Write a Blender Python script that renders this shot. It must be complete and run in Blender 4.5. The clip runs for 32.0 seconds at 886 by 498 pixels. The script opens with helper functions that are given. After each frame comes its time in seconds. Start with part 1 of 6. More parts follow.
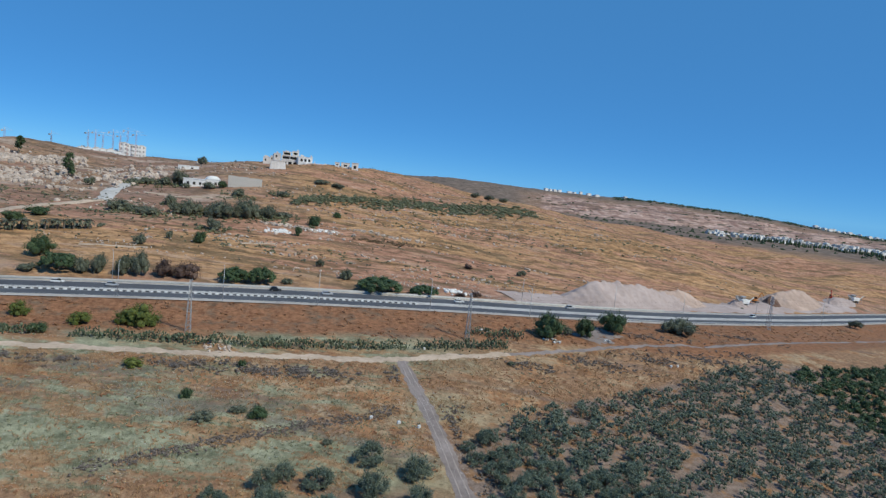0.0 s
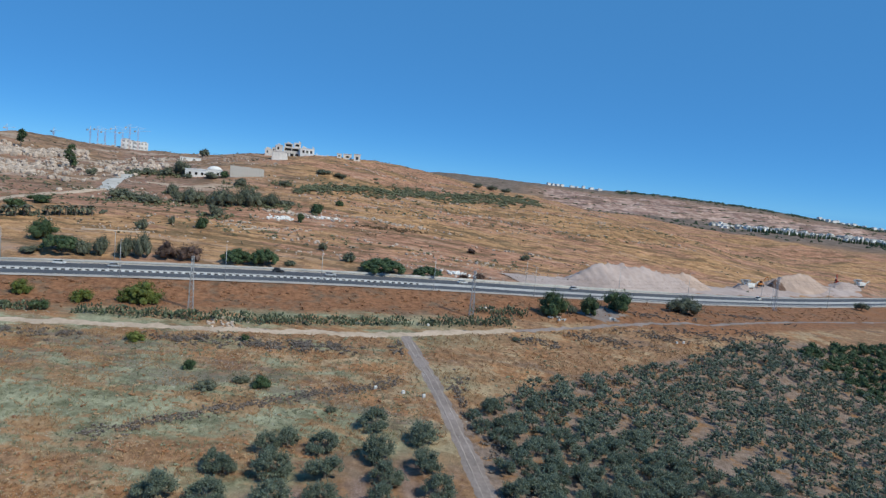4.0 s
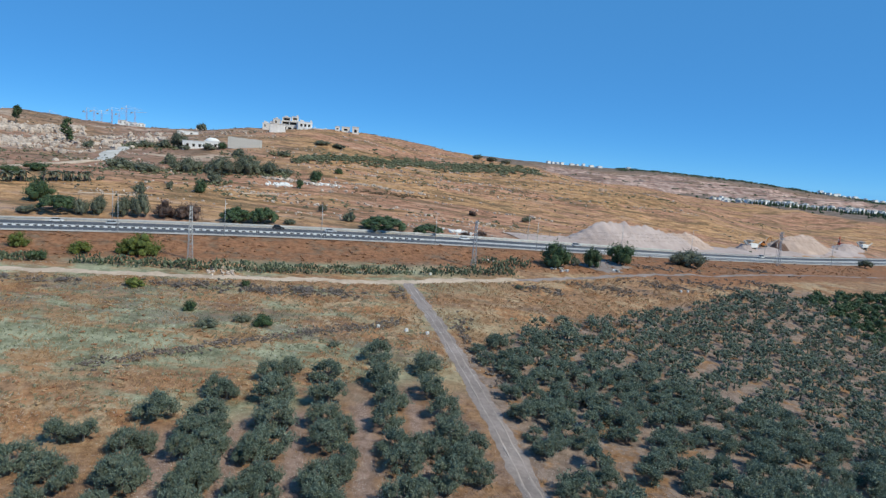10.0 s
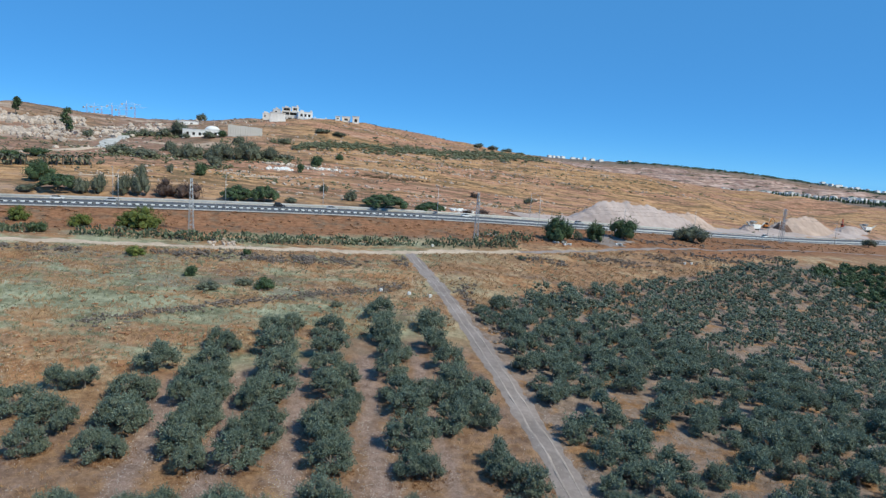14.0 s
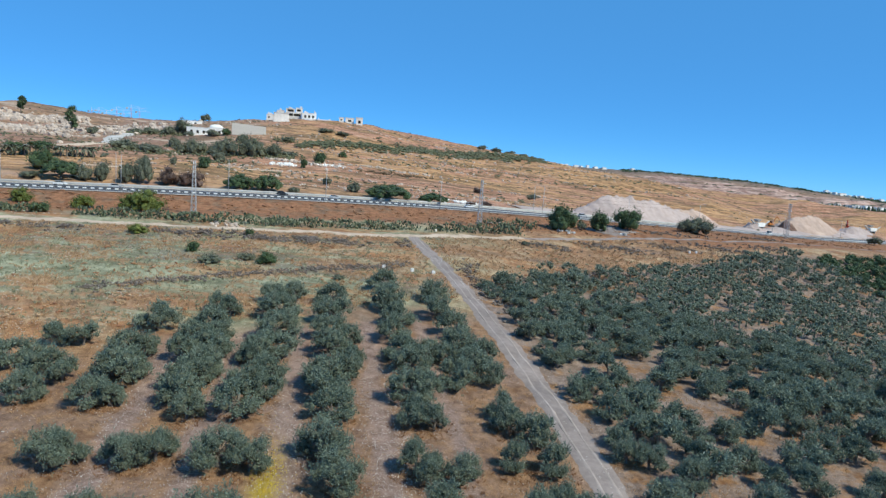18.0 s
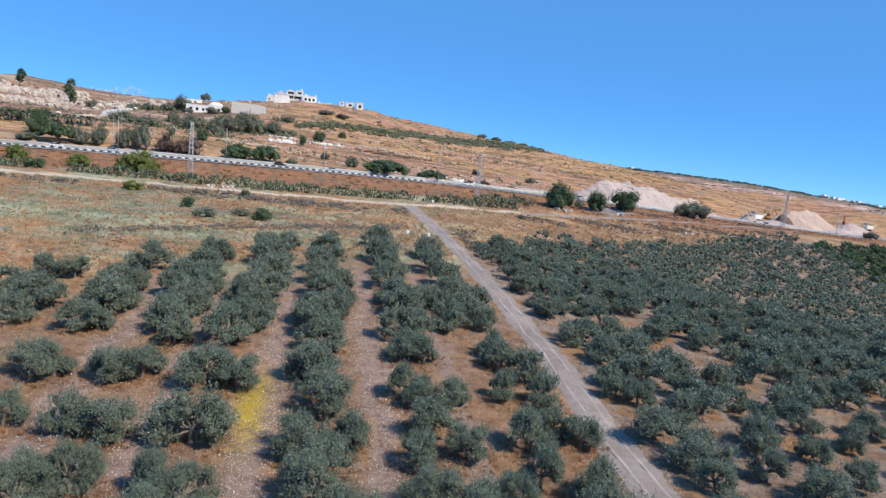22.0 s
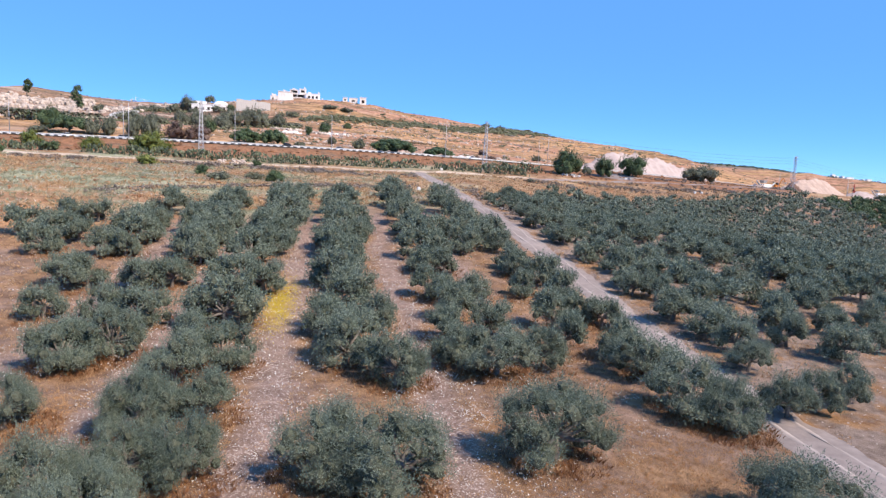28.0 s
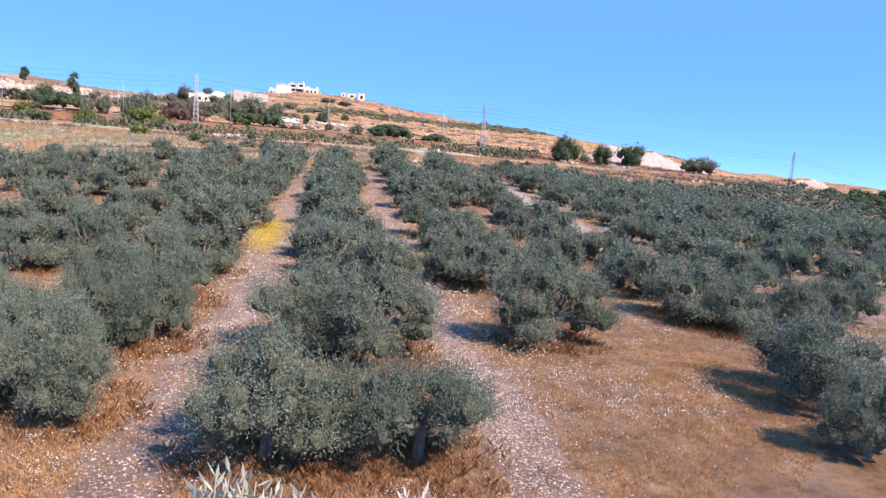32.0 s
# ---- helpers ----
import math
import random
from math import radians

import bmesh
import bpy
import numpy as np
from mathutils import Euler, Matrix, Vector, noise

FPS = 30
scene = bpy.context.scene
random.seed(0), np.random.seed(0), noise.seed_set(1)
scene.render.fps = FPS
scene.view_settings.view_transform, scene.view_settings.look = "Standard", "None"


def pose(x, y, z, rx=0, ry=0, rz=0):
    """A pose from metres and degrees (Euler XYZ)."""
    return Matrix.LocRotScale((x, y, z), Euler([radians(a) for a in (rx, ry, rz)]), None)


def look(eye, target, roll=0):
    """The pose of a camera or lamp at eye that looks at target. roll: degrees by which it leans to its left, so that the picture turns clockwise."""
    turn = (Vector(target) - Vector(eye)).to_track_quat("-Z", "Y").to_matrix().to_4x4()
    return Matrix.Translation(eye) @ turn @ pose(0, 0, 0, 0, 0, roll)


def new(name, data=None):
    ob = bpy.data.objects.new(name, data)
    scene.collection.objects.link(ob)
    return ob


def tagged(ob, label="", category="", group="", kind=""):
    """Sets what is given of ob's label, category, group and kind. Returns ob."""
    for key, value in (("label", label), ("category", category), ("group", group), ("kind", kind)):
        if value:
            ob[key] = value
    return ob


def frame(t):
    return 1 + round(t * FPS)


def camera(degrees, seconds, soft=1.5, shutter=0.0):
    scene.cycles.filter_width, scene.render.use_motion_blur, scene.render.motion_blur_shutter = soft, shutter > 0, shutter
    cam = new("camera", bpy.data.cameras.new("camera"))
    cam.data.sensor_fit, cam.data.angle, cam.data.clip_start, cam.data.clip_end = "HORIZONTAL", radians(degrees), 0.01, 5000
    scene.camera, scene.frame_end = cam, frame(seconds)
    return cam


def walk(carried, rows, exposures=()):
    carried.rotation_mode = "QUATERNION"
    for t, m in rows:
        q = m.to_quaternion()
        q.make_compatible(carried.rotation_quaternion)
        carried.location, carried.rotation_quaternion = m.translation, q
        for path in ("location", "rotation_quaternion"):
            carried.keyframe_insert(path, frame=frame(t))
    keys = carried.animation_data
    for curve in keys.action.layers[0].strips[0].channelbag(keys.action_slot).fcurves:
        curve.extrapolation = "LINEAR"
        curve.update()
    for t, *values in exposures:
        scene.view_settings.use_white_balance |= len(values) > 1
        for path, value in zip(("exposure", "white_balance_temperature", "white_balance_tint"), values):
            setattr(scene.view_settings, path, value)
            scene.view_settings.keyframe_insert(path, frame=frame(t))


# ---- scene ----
FOV = 67.878
cam = camera(FOV, 32.0, soft=1.35)

# seconds, place, yaw to the left, pitch up, roll
PATH = [
    (0, -0.44, -6.28, 67.22, -0.049, -5.784, 5.914),
    (0.5, -0.62, -6.14, 66.34, 0.241, -5.756, 4.387),
    (1, -0.80, -5.92, 65.57, 0.430, -5.831, 4.915),
    (1.5, -0.46, -5.77, 64.69, 0.353, -6.289, 5.469),
    (2, -0.37, -5.75, 63.73, 0.435, -6.209, 5.460),
    (2.5, -0.28, -5.71, 62.89, 0.394, -6.088, 5.188),
    (3, -0.28, -5.70, 62.01, 0.525, -6.076, 4.893),
    (3.5, -0.06, -5.61, 61.14, 0.307, -6.025, 5.234),
    (5.5, 0.37, -5.32, 57.48, -0.031, -6.491, 5.403),
    (6, 0.29, -5.20, 56.61, 0.002, -6.488, 5.920),
    (6.5, 0.12, -5.08, 55.69, 0.098, -6.898, 4.755),
    (7, -0.13, -4.98, 54.83, 0.389, -6.751, 4.550),
    (7.5, 0.11, -4.84, 53.88, 0.324, -6.737, 4.597),
    (8, 0.24, -4.70, 52.95, 0.297, -6.774, 4.573),
    (8.5, 0.32, -4.59, 51.99, 0.311, -6.800, 4.521),
    (9, 0.36, -4.50, 51.05, 0.325, -7.215, 4.301),
    (9.5, 0.69, -4.48, 50.12, 0.175, -7.336, 4.482),
    (10, 0.85, -4.50, 49.14, 0.111, -7.652, 4.352),
    (10.5, 0.94, -4.49, 48.13, 0.158, -7.775, 4.289),
    (11, 1.09, -4.47, 47.19, 0.212, -7.708, 4.166),
    (11.5, 1.12, -4.44, 46.15, 0.181, -8.060, 4.161),
    (12, 1.02, -4.40, 45.20, 0.191, -8.079, 4.105),
    (12.5, 1.17, -4.42, 44.11, 0.247, -8.115, 3.915),
    (13, 1.41, -4.44, 43.08, 0.155, -8.071, 3.715),
    (13.5, 1.34, -4.44, 42.07, 0.179, -8.001, 3.921),
    (14, 1.23, -4.47, 41.06, 0.225, -7.974, 3.766),
    (14.5, 1.11, -4.48, 40.06, 0.286, -7.577, 3.575),
    (16.5, 1.49, -4.76, 36.02, 0.291, -7.938, 3.007),
    (17, 1.66, -4.64, 35.15, 0.293, -7.855, 2.998),
    (17.5, 1.79, -4.62, 34.23, 0.171, -8.505, 3.817),
    (18, 1.62, -4.40, 33.51, 0.527, -7.257, 3.947),
    (18.5, 1.67, -4.50, 32.65, 0.588, -7.765, 4.014),
    (19, 1.74, -4.54, 31.80, 0.765, -7.743, 4.576),
    (19.5, 1.81, -4.56, 30.98, 0.923, -7.554, 4.784),
    (20, 1.97, -4.61, 30.15, 0.876, -7.350, 4.282),
    (20.5, 2.17, -4.70, 29.23, 0.757, -7.497, 4.382),
    (21, 2.27, -4.81, 28.29, 0.644, -7.806, 3.478),
    (21.5, 2.48, -4.90, 27.32, 0.494, -7.803, 3.571),
    (22, 2.63, -4.97, 26.27, 0.236, -7.735, 5.649),
    (22.5, 2.59, -5.09, 25.41, 0.266, -8.021, 4.754),
    (23, 2.52, -5.12, 24.46, 0.266, -7.689, 3.551),
    (23.5, 2.50, -5.18, 23.55, 0.103, -7.598, 3.740),
    (24, 2.29, -5.23, 22.69, 0.184, -7.351, 3.809),
    (24.5, 2.00, -5.42, 21.93, 0.277, -7.313, 3.697),
    (25, 1.65, -5.66, 21.16, 0.380, -7.478, 3.570),
    (25.5, 1.41, -5.77, 20.46, 0.501, -6.796, 3.114),
    (27.5, 2.35, -8.14, 16.85, 1.350, -7.292, 2.992),
    (28, 2.55, -8.07, 15.87, 1.011, -7.742, 2.858),
    (28.5, 2.66, -8.03, 14.96, 0.981, -7.755, 2.901),
    (29, 2.79, -7.89, 13.90, 0.704, -7.832, 3.219),
    (29.5, 2.76, -7.63, 12.87, 0.640, -7.772, 3.119),
    (30, 2.78, -7.38, 11.90, 0.644, -7.664, 2.570),
    (30.5, 2.77, -7.29, 11.14, 0.843, -6.635, 2.566),
    (31, 2.93, -7.14, 10.32, 1.115, -6.254, 4.134),
    (31.5, 3.07, -7.04, 9.47, 0.981, -7.006, 3.635),
    (32, 3.17, -6.94, 8.71, 0.694, -7.391, 3.937),
]


def drone(x, y, z, yaw, pitch, roll):
    a, b = radians(yaw), radians(pitch)
    ahead = Vector((-math.sin(a) * math.cos(b), math.cos(a) * math.cos(b), math.sin(b)))
    return look((x, y, z), Vector((x, y, z)) + ahead * 10, roll)


# seconds, stops, kelvin, tint: the film's own brightening and warming
EXPOSURE = [(0.0, -0.50, 6100, 1), (9.0, -0.30, 6100, 0), (18.0, -0.05, 6050, -2), (20.0, 0.05, 6150, 2), (22.0, 0.1, 6300, 8), (25.0, 0.17, 6300, 9), (27.5, 0.36, 6450, 14), (28.5, 0.50, 6650, 19), (30.0, 0.55, 6750, 21), (31.0, 0.50, 6600, 18), (32.0, 0.66, 6800, 22)]
walk(cam, [(t, drone(*row)) for t, *row in PATH], EXPOSURE)

# ---- light ----
SUN_TO = Vector((0.62, -0.36, 0.80)).normalized()
world = bpy.data.worlds.new("sky")
scene.world = world
world.use_nodes = True
wn = world.node_tree
wn.nodes.clear()
sky = wn.nodes.new("ShaderNodeTexSky")
sky.sky_type = "NISHITA"
sky.sun_disc = False
sky.sun_elevation = math.asin(SUN_TO.z)
sky.sun_rotation = math.atan2(SUN_TO.x, SUN_TO.y)
sky.altitude = 2500
sky.air_density, sky.dust_density, sky.ozone_density = 0.5, 0.0, 5.0
bg = wn.nodes.new("ShaderNodeBackground")
bg.inputs["Strength"].default_value = 0.15
wo = wn.nodes.new("ShaderNodeOutputWorld")
tint = wn.nodes.new("ShaderNodeHueSaturation")
tint.inputs["Saturation"].default_value = 1.15
wn.links.new(sky.outputs[0], tint.inputs["Color"])
clear = wn.nodes.new("ShaderNodeMix")
clear.data_type, clear.blend_type = "RGBA", "MULTIPLY"
clear.inputs[0].default_value = 1.0
clear.inputs[7].default_value = (0.95, 1.3, 1.4, 1)
wn.links.new(tint.outputs[0], clear.inputs[6])
even = wn.nodes.new("ShaderNodeMix")
even.data_type = "RGBA"
even.inputs[0].default_value = 0.68
even.inputs[7].default_value = (0.84, 2.5, 5.5, 1)
wn.links.new(clear.outputs[2], even.inputs[6])
wn.links.new(even.outputs[2], bg.inputs[0])
wn.links.new(bg.outputs[0], wo.inputs[0])
sun = new("sun", bpy.data.lights.new("sun", "SUN"))
sun.data.energy, sun.data.angle, sun.data.color = 5.0, radians(0.53), (1.0, 0.87, 0.70)
sun.matrix_world = look((0, 0, 400), Vector((0, 0, 400)) - SUN_TO)


# ---- materials ----
def node_material(name, rough=0.9, metal=0.0, spec=0.25):
    m = bpy.data.materials.new(name)
    m.use_nodes = True
    nt = m.node_tree
    p = nt.nodes["Principled BSDF"]
    p.inputs["Roughness"].default_value = rough
    p.inputs["Metallic"].default_value = metal
    p.inputs["Specular IOR Level"].default_value = spec
    return m, nt, p


def noise_node(nt, scale, detail=5.0, rough=0.6, coord="Object", stretch=None):
    c = nt.nodes.new("ShaderNodeTexCoord")
    out = c.outputs[coord]
    if stretch:
        mp = nt.nodes.new("ShaderNodeMapping")
        mp.inputs["Scale"].default_value = stretch
        nt.links.new(out, mp.inputs[0])
        out = mp.outputs[0]
    n = nt.nodes.new("ShaderNodeTexNoise")
    n.inputs["Scale"].default_value = scale
    n.inputs["Detail"].default_value = detail
    n.inputs["Roughness"].default_value = rough
    nt.links.new(out, n.inputs["Vector"])
    return n.outputs["Fac"]


def ramp(nt, fac, stops):
    r = nt.nodes.new("ShaderNodeValToRGB")
    e = r.color_ramp.elements
    while len(e) < len(stops):
        e.new(0.5)
    for s, (at, col) in zip(e, stops):
        s.position, s.color = at, (*col, 1)
    nt.links.new(fac, r.inputs[0])
    return r.outputs[0]


def step_ramp(nt, fac, a, b):
    """0 at a, 1 at b; a may lie above b."""
    if a > b:
        return ramp(nt, fac, [(b, (1, 1, 1)), (a, (0, 0, 0))])
    return ramp(nt, fac, [(a, (0, 0, 0)), (b, (1, 1, 1))])


def blend(nt, fac, a, b, how="MIX"):
    m = nt.nodes.new("ShaderNodeMix")
    m.data_type, m.blend_type = "RGBA", how
    for socket, v in ((m.inputs[0], fac), (m.inputs[6], a), (m.inputs[7], b)):
        if isinstance(v, tuple):
            socket.default_value = (*v, 1)
        elif isinstance(v, float):
            socket.default_value = v
        else:
            nt.links.new(v, socket)
    return m.outputs[2]


def times(nt, a, b):
    m = nt.nodes.new("ShaderNodeMath")
    m.operation = "MULTIPLY"
    for socket, v in zip(m.inputs, (a, b)):
        if isinstance(v, float):
            socket.default_value = v
        else:
            nt.links.new(v, socket)
    return m.outputs[0]


def bump(nt, p, fac, strength=0.5, distance=0.1):
    b = nt.nodes.new("ShaderNodeBump")
    b.inputs["Strength"].default_value = strength
    b.inputs["Distance"].default_value = distance
    nt.links.new(fac, b.inputs["Height"])
    nt.links.new(b.outputs[0], p.inputs["Normal"])


def channel(nt, name):
    a = nt.nodes.new("ShaderNodeAttribute")
    a.attribute_name = name
    s = nt.nodes.new("ShaderNodeSeparateColor")
    nt.links.new(a.outputs["Color"], s.inputs[0])
    return s.outputs


def mottled(name, dark, light, scale=1.0, rough=0.9, metal=0.0, spec=0.25, relief=0.3, depth=0.05, coarse=None, per_object=0.0, per_island=0.0):
    """A surface with grain at two scales; coarse: the scale of its large stains."""
    m, nt, p = node_material(name, rough, metal, spec)
    fine = noise_node(nt, scale, 6)
    col = ramp(nt, fine, [(0.3, dark), (0.7, light)])
    big = noise_node(nt, coarse or scale * 0.13, 3)
    col = blend(nt, 0.45, col, ramp(nt, big, [(0.3, tuple(v * 0.7 for v in dark)), (0.7, tuple(min(1, v * 1.15) for v in light))]))
    for amount, kind, socket in ((per_object, "ShaderNodeObjectInfo", "Random"), (per_island, "ShaderNodeNewGeometry", "Random Per Island")):
        if amount:
            n = nt.nodes.new(kind)
            col = blend(nt, 1.0, col, ramp(nt, n.outputs[socket], [(0.0, (1 - amount,) * 3), (1.0, (1 + amount,) * 3)]), "MULTIPLY")
    nt.links.new(col, p.inputs["Base Color"])
    if relief:
        bump(nt, p, fine, relief, depth)
    return m


def leafy(name, dark, light, amount=0.35, rough=0.55, through_light=0.15):
    m, nt, p = node_material(name, rough, 0, 0.35)
    g = nt.nodes.new("ShaderNodeNewGeometry")
    col = ramp(nt, g.outputs["Random Per Island"], [(0.0, dark), (1.0, light)])
    o = nt.nodes.new("ShaderNodeObjectInfo")
    col = blend(nt, 1.0, col, ramp(nt, o.outputs["Random"], [(0.0, (0.8, 0.82, 0.78)), (1.0, (1.15, 1.1, 1.05))]), "MULTIPLY")
    big = noise_node(nt, 0.9, 3)
    col = blend(nt, amount, col, ramp(nt, big, [(0.35, tuple(v * 0.6 for v in dark)), (0.7, light)]))
    nt.links.new(col, p.inputs["Base Color"])
    t = nt.nodes.new("ShaderNodeBsdfTranslucent")
    nt.links.new(col, t.inputs[0])
    mx = nt.nodes.new("ShaderNodeMixShader")
    mx.inputs[0].default_value = through_light
    nt.links.new(p.outputs[0], mx.inputs[1])
    nt.links.new(t.outputs[0], mx.inputs[2])
    nt.links.new(mx.outputs[0], nt.nodes["Material Output"].inputs[0])
    return m


def ground_material():
    """Dry land: zones from the land's own use, broken up by grain."""
    m, nt, p = node_material("dry_land", 0.95, 0, 0.1)
    a, b, c = channel(nt, "zone_a"), channel(nt, "zone_b"), channel(nt, "zone_c")
    n_fine, n_mid, n_big = noise_node(nt, 0.5, 11, 0.82), noise_node(nt, 0.16, 8, 0.72), noise_node(nt, 0.035, 6, 0.65)
    n_wide = noise_node(nt, 0.05, 7, 0.7, "Object", (0.35, 1.0, 1.0))
    n_grit = noise_node(nt, 6.5, 4, 0.8)

    def tone(dark, light):
        return ramp(nt, n_fine, [(0.38, dark), (0.62, light)])

    n_coarse = noise_node(nt, 0.13, 10, 0.86)

    def far_tone(dark, light):
        return ramp(nt, n_coarse, [(0.40, dark), (0.60, light)])

    # field: straw, rust weeds, grey-green thistle, ashen patches
    straw, rust = tone((0.28, 0.195, 0.118), (0.60, 0.455, 0.29)), far_tone((0.19, 0.093, 0.048), (0.54, 0.305, 0.155))
    sage, grey = far_tone((0.15, 0.16, 0.10), (0.44, 0.45, 0.31)), tone((0.095, 0.073, 0.064), (0.27, 0.215, 0.185))
    n_weed = noise_node(nt, 0.55, 6, 0.75)
    field = blend(nt, step_ramp(nt, n_mid, 0.47, 0.53), straw, rust)
    n_patch = noise_node(nt, 0.055, 10, 0.7, "Object", (0.45, 1.0, 1.0))
    field = blend(nt, times(nt, step_ramp(nt, n_patch, 0.48, 0.52), 0.9), field, tone((0.19, 0.11, 0.065), (0.46, 0.285, 0.17)))
    field = blend(nt, times(nt, step_ramp(nt, n_weed, 0.52, 0.60), 0.55), field, (0.10, 0.066, 0.04))
    field = blend(nt, times(nt, step_ramp(nt, n_weed, 0.44, 0.38), 0.4), field, (0.52, 0.41, 0.25))
    field = blend(nt, times(nt, step_ramp(nt, n_wide, 0.45, 0.53), a[1]), field, sage)
    field = blend(nt, times(nt, times(nt, step_ramp(nt, noise_node(nt, 0.11, 9, 0.75, "Object", (0.5, 1.0, 1.0)), 0.52, 0.56), a[1]), 0.7), field, rust)
    field = blend(nt, times(nt, step_ramp(nt, noise_node(nt, 0.045, 8, 0.72, "Object", (0.3, 1.0, 1.0)), 0.56, 0.61), 0.6), field, grey)
    # grove: orange straw under the trees, stony pink soil in the lanes, ashen soil by the path
    amber = blend(nt, step_ramp(nt, n_mid, 0.44, 0.58), tone((0.165, 0.092, 0.052), (0.42, 0.265, 0.152)), tone((0.145, 0.096, 0.072), (0.365, 0.255, 0.195)))
    pink = blend(nt, step_ramp(nt, n_grit, 0.56, 0.62), tone((0.165, 0.112, 0.09), (0.375, 0.272, 0.226)), (0.58, 0.49, 0.44))
    ash = blend(nt, step_ramp(nt, n_mid, 0.50, 0.60), tone((0.155, 0.117, 0.096), (0.365, 0.293, 0.25)), tone((0.19, 0.10, 0.05), (0.42, 0.25, 0.125)))
    soil = blend(nt, c[0], amber, pink)
    soil = blend(nt, c[2], soil, ash)
    soil = blend(nt, times(nt, c[1], step_ramp(nt, n_fine, 0.4, 0.55)), soil, (0.50, 0.36, 0.04))
    col = blend(nt, a[0], field, soil)
    # roadside bank: dark rust weeds
    bank = blend(nt, step_ramp(nt, n_mid, 0.5, 0.68), tone((0.16, 0.076, 0.042), (0.42, 0.222, 0.122)), tone((0.09, 0.07, 0.05), (0.25, 0.20, 0.145)))
    col = blend(nt, a[2], col, bank)
    # hillside: golden grass on ochre earth, with low scrub
    gold, earth = far_tone((0.28, 0.152, 0.074), (0.70, 0.435, 0.225)), far_tone((0.28, 0.14, 0.09), (0.66, 0.375, 0.25))
    n_hill = noise_node(nt, 0.016, 9, 0.72, "Object", (0.4, 1.0, 1.0))
    hill = blend(nt, step_ramp(nt, n_hill, 0.47, 0.53), gold, earth)
    streak = noise_node(nt, 0.07, 8, 0.75, "Object", (0.25, 1.0, 1.0))
    hill = blend(nt, times(nt, step_ramp(nt, streak, 0.525, 0.565), 0.8), hill, tone((0.10, 0.075, 0.04), (0.24, 0.175, 0.10)))
    hill = blend(nt, times(nt, step_ramp(nt, streak, 0.44, 0.40), 0.65), hill, far_tone((0.28, 0.18, 0.125), (0.60, 0.44, 0.335)))
    n_tuft = noise_node(nt, 0.16, 8, 0.78, "Object", (0.35, 1.0, 1.0))
    hill = blend(nt, times(nt, step_ramp(nt, n_tuft, 0.52, 0.57), 0.62), hill, tone((0.085, 0.055, 0.028), (0.20, 0.135, 0.07)))
    hill = blend(nt, times(nt, step_ramp(nt, n_tuft, 0.45, 0.41), 0.6), hill, tone((0.34, 0.20, 0.10), (0.64, 0.43, 0.24)))
    hill = blend(nt, times(nt, step_ramp(nt, n_mid, 0.54, 0.66), 0.5), hill, (0.095, 0.072, 0.04))
    hill = blend(nt, times(nt, step_ramp(nt, noise_node(nt, 0.45, 5, 0.7), 0.64, 0.70), 0.6), hill, (0.55, 0.47, 0.39))
    col = blend(nt, b[0], col, hill)
    # distant scrub, then bare limestone
    scrub = ramp(nt, n_big, [(0.35, (0.10, 0.085, 0.07)), (0.65, (0.30, 0.235, 0.19))])
    col = blend(nt, b[2], col, scrub)
    stone = ramp(nt, n_mid, [(0.3, (0.36, 0.265, 0.20)), (0.7, (0.70, 0.585, 0.49))])
    stone = blend(nt, step_ramp(nt, n_fine, 0.5, 0.7), stone, (0.33, 0.24, 0.175))
    rough_slope = blend(nt, step_ramp(nt, noise_node(nt, 0.09, 8, 0.75), 0.45, 0.55), (0.12, 0.095, 0.088), (0.25, 0.20, 0.18))
    col = blend(nt, times(nt, b[1], 0.6), col, rough_slope)
    col = blend(nt, times(nt, step_ramp(nt, b[1], 0.82, 0.95), step_ramp(nt, noise_node(nt, 0.010, 9, 0.75, "Object", (0.5, 0.25, 7.0)), 0.43, 0.48)), col, ramp(nt, noise_node(nt, 0.03, 8, 0.75, "Object", (1.0, 0.3, 1.5)), [(0.42, (0.34, 0.21, 0.165)), (0.58, (0.68, 0.51, 0.43))]))
    bands = times(nt, step_ramp(nt, b[1], 0.82, 0.95), step_ramp(nt, noise_node(nt, 0.016, 7, 0.7, "Object", (0.25, 0.2, 14.0)), 0.51, 0.56))
    col = blend(nt, times(nt, bands, 0.6), col, (0.13, 0.10, 0.10))
    near_rock = times(nt, b[1], ramp(nt, b[1], [(0.80, (1, 1, 1)), (0.90, (0, 0, 0))]))
    col = blend(nt, times(nt, near_rock, step_ramp(nt, noise_node(nt, 0.045, 7, 0.72, "Object", (0.45, 1.0, 2.0)), 0.54, 0.59)), col, stone)
    col = blend(nt, 1.0, col, (0.88, 0.86, 0.85), "MULTIPLY")
    nt.links.new(col, p.inputs["Base Color"])
    bump(nt, p, n_fine, 0.8, 0.35)
    return m


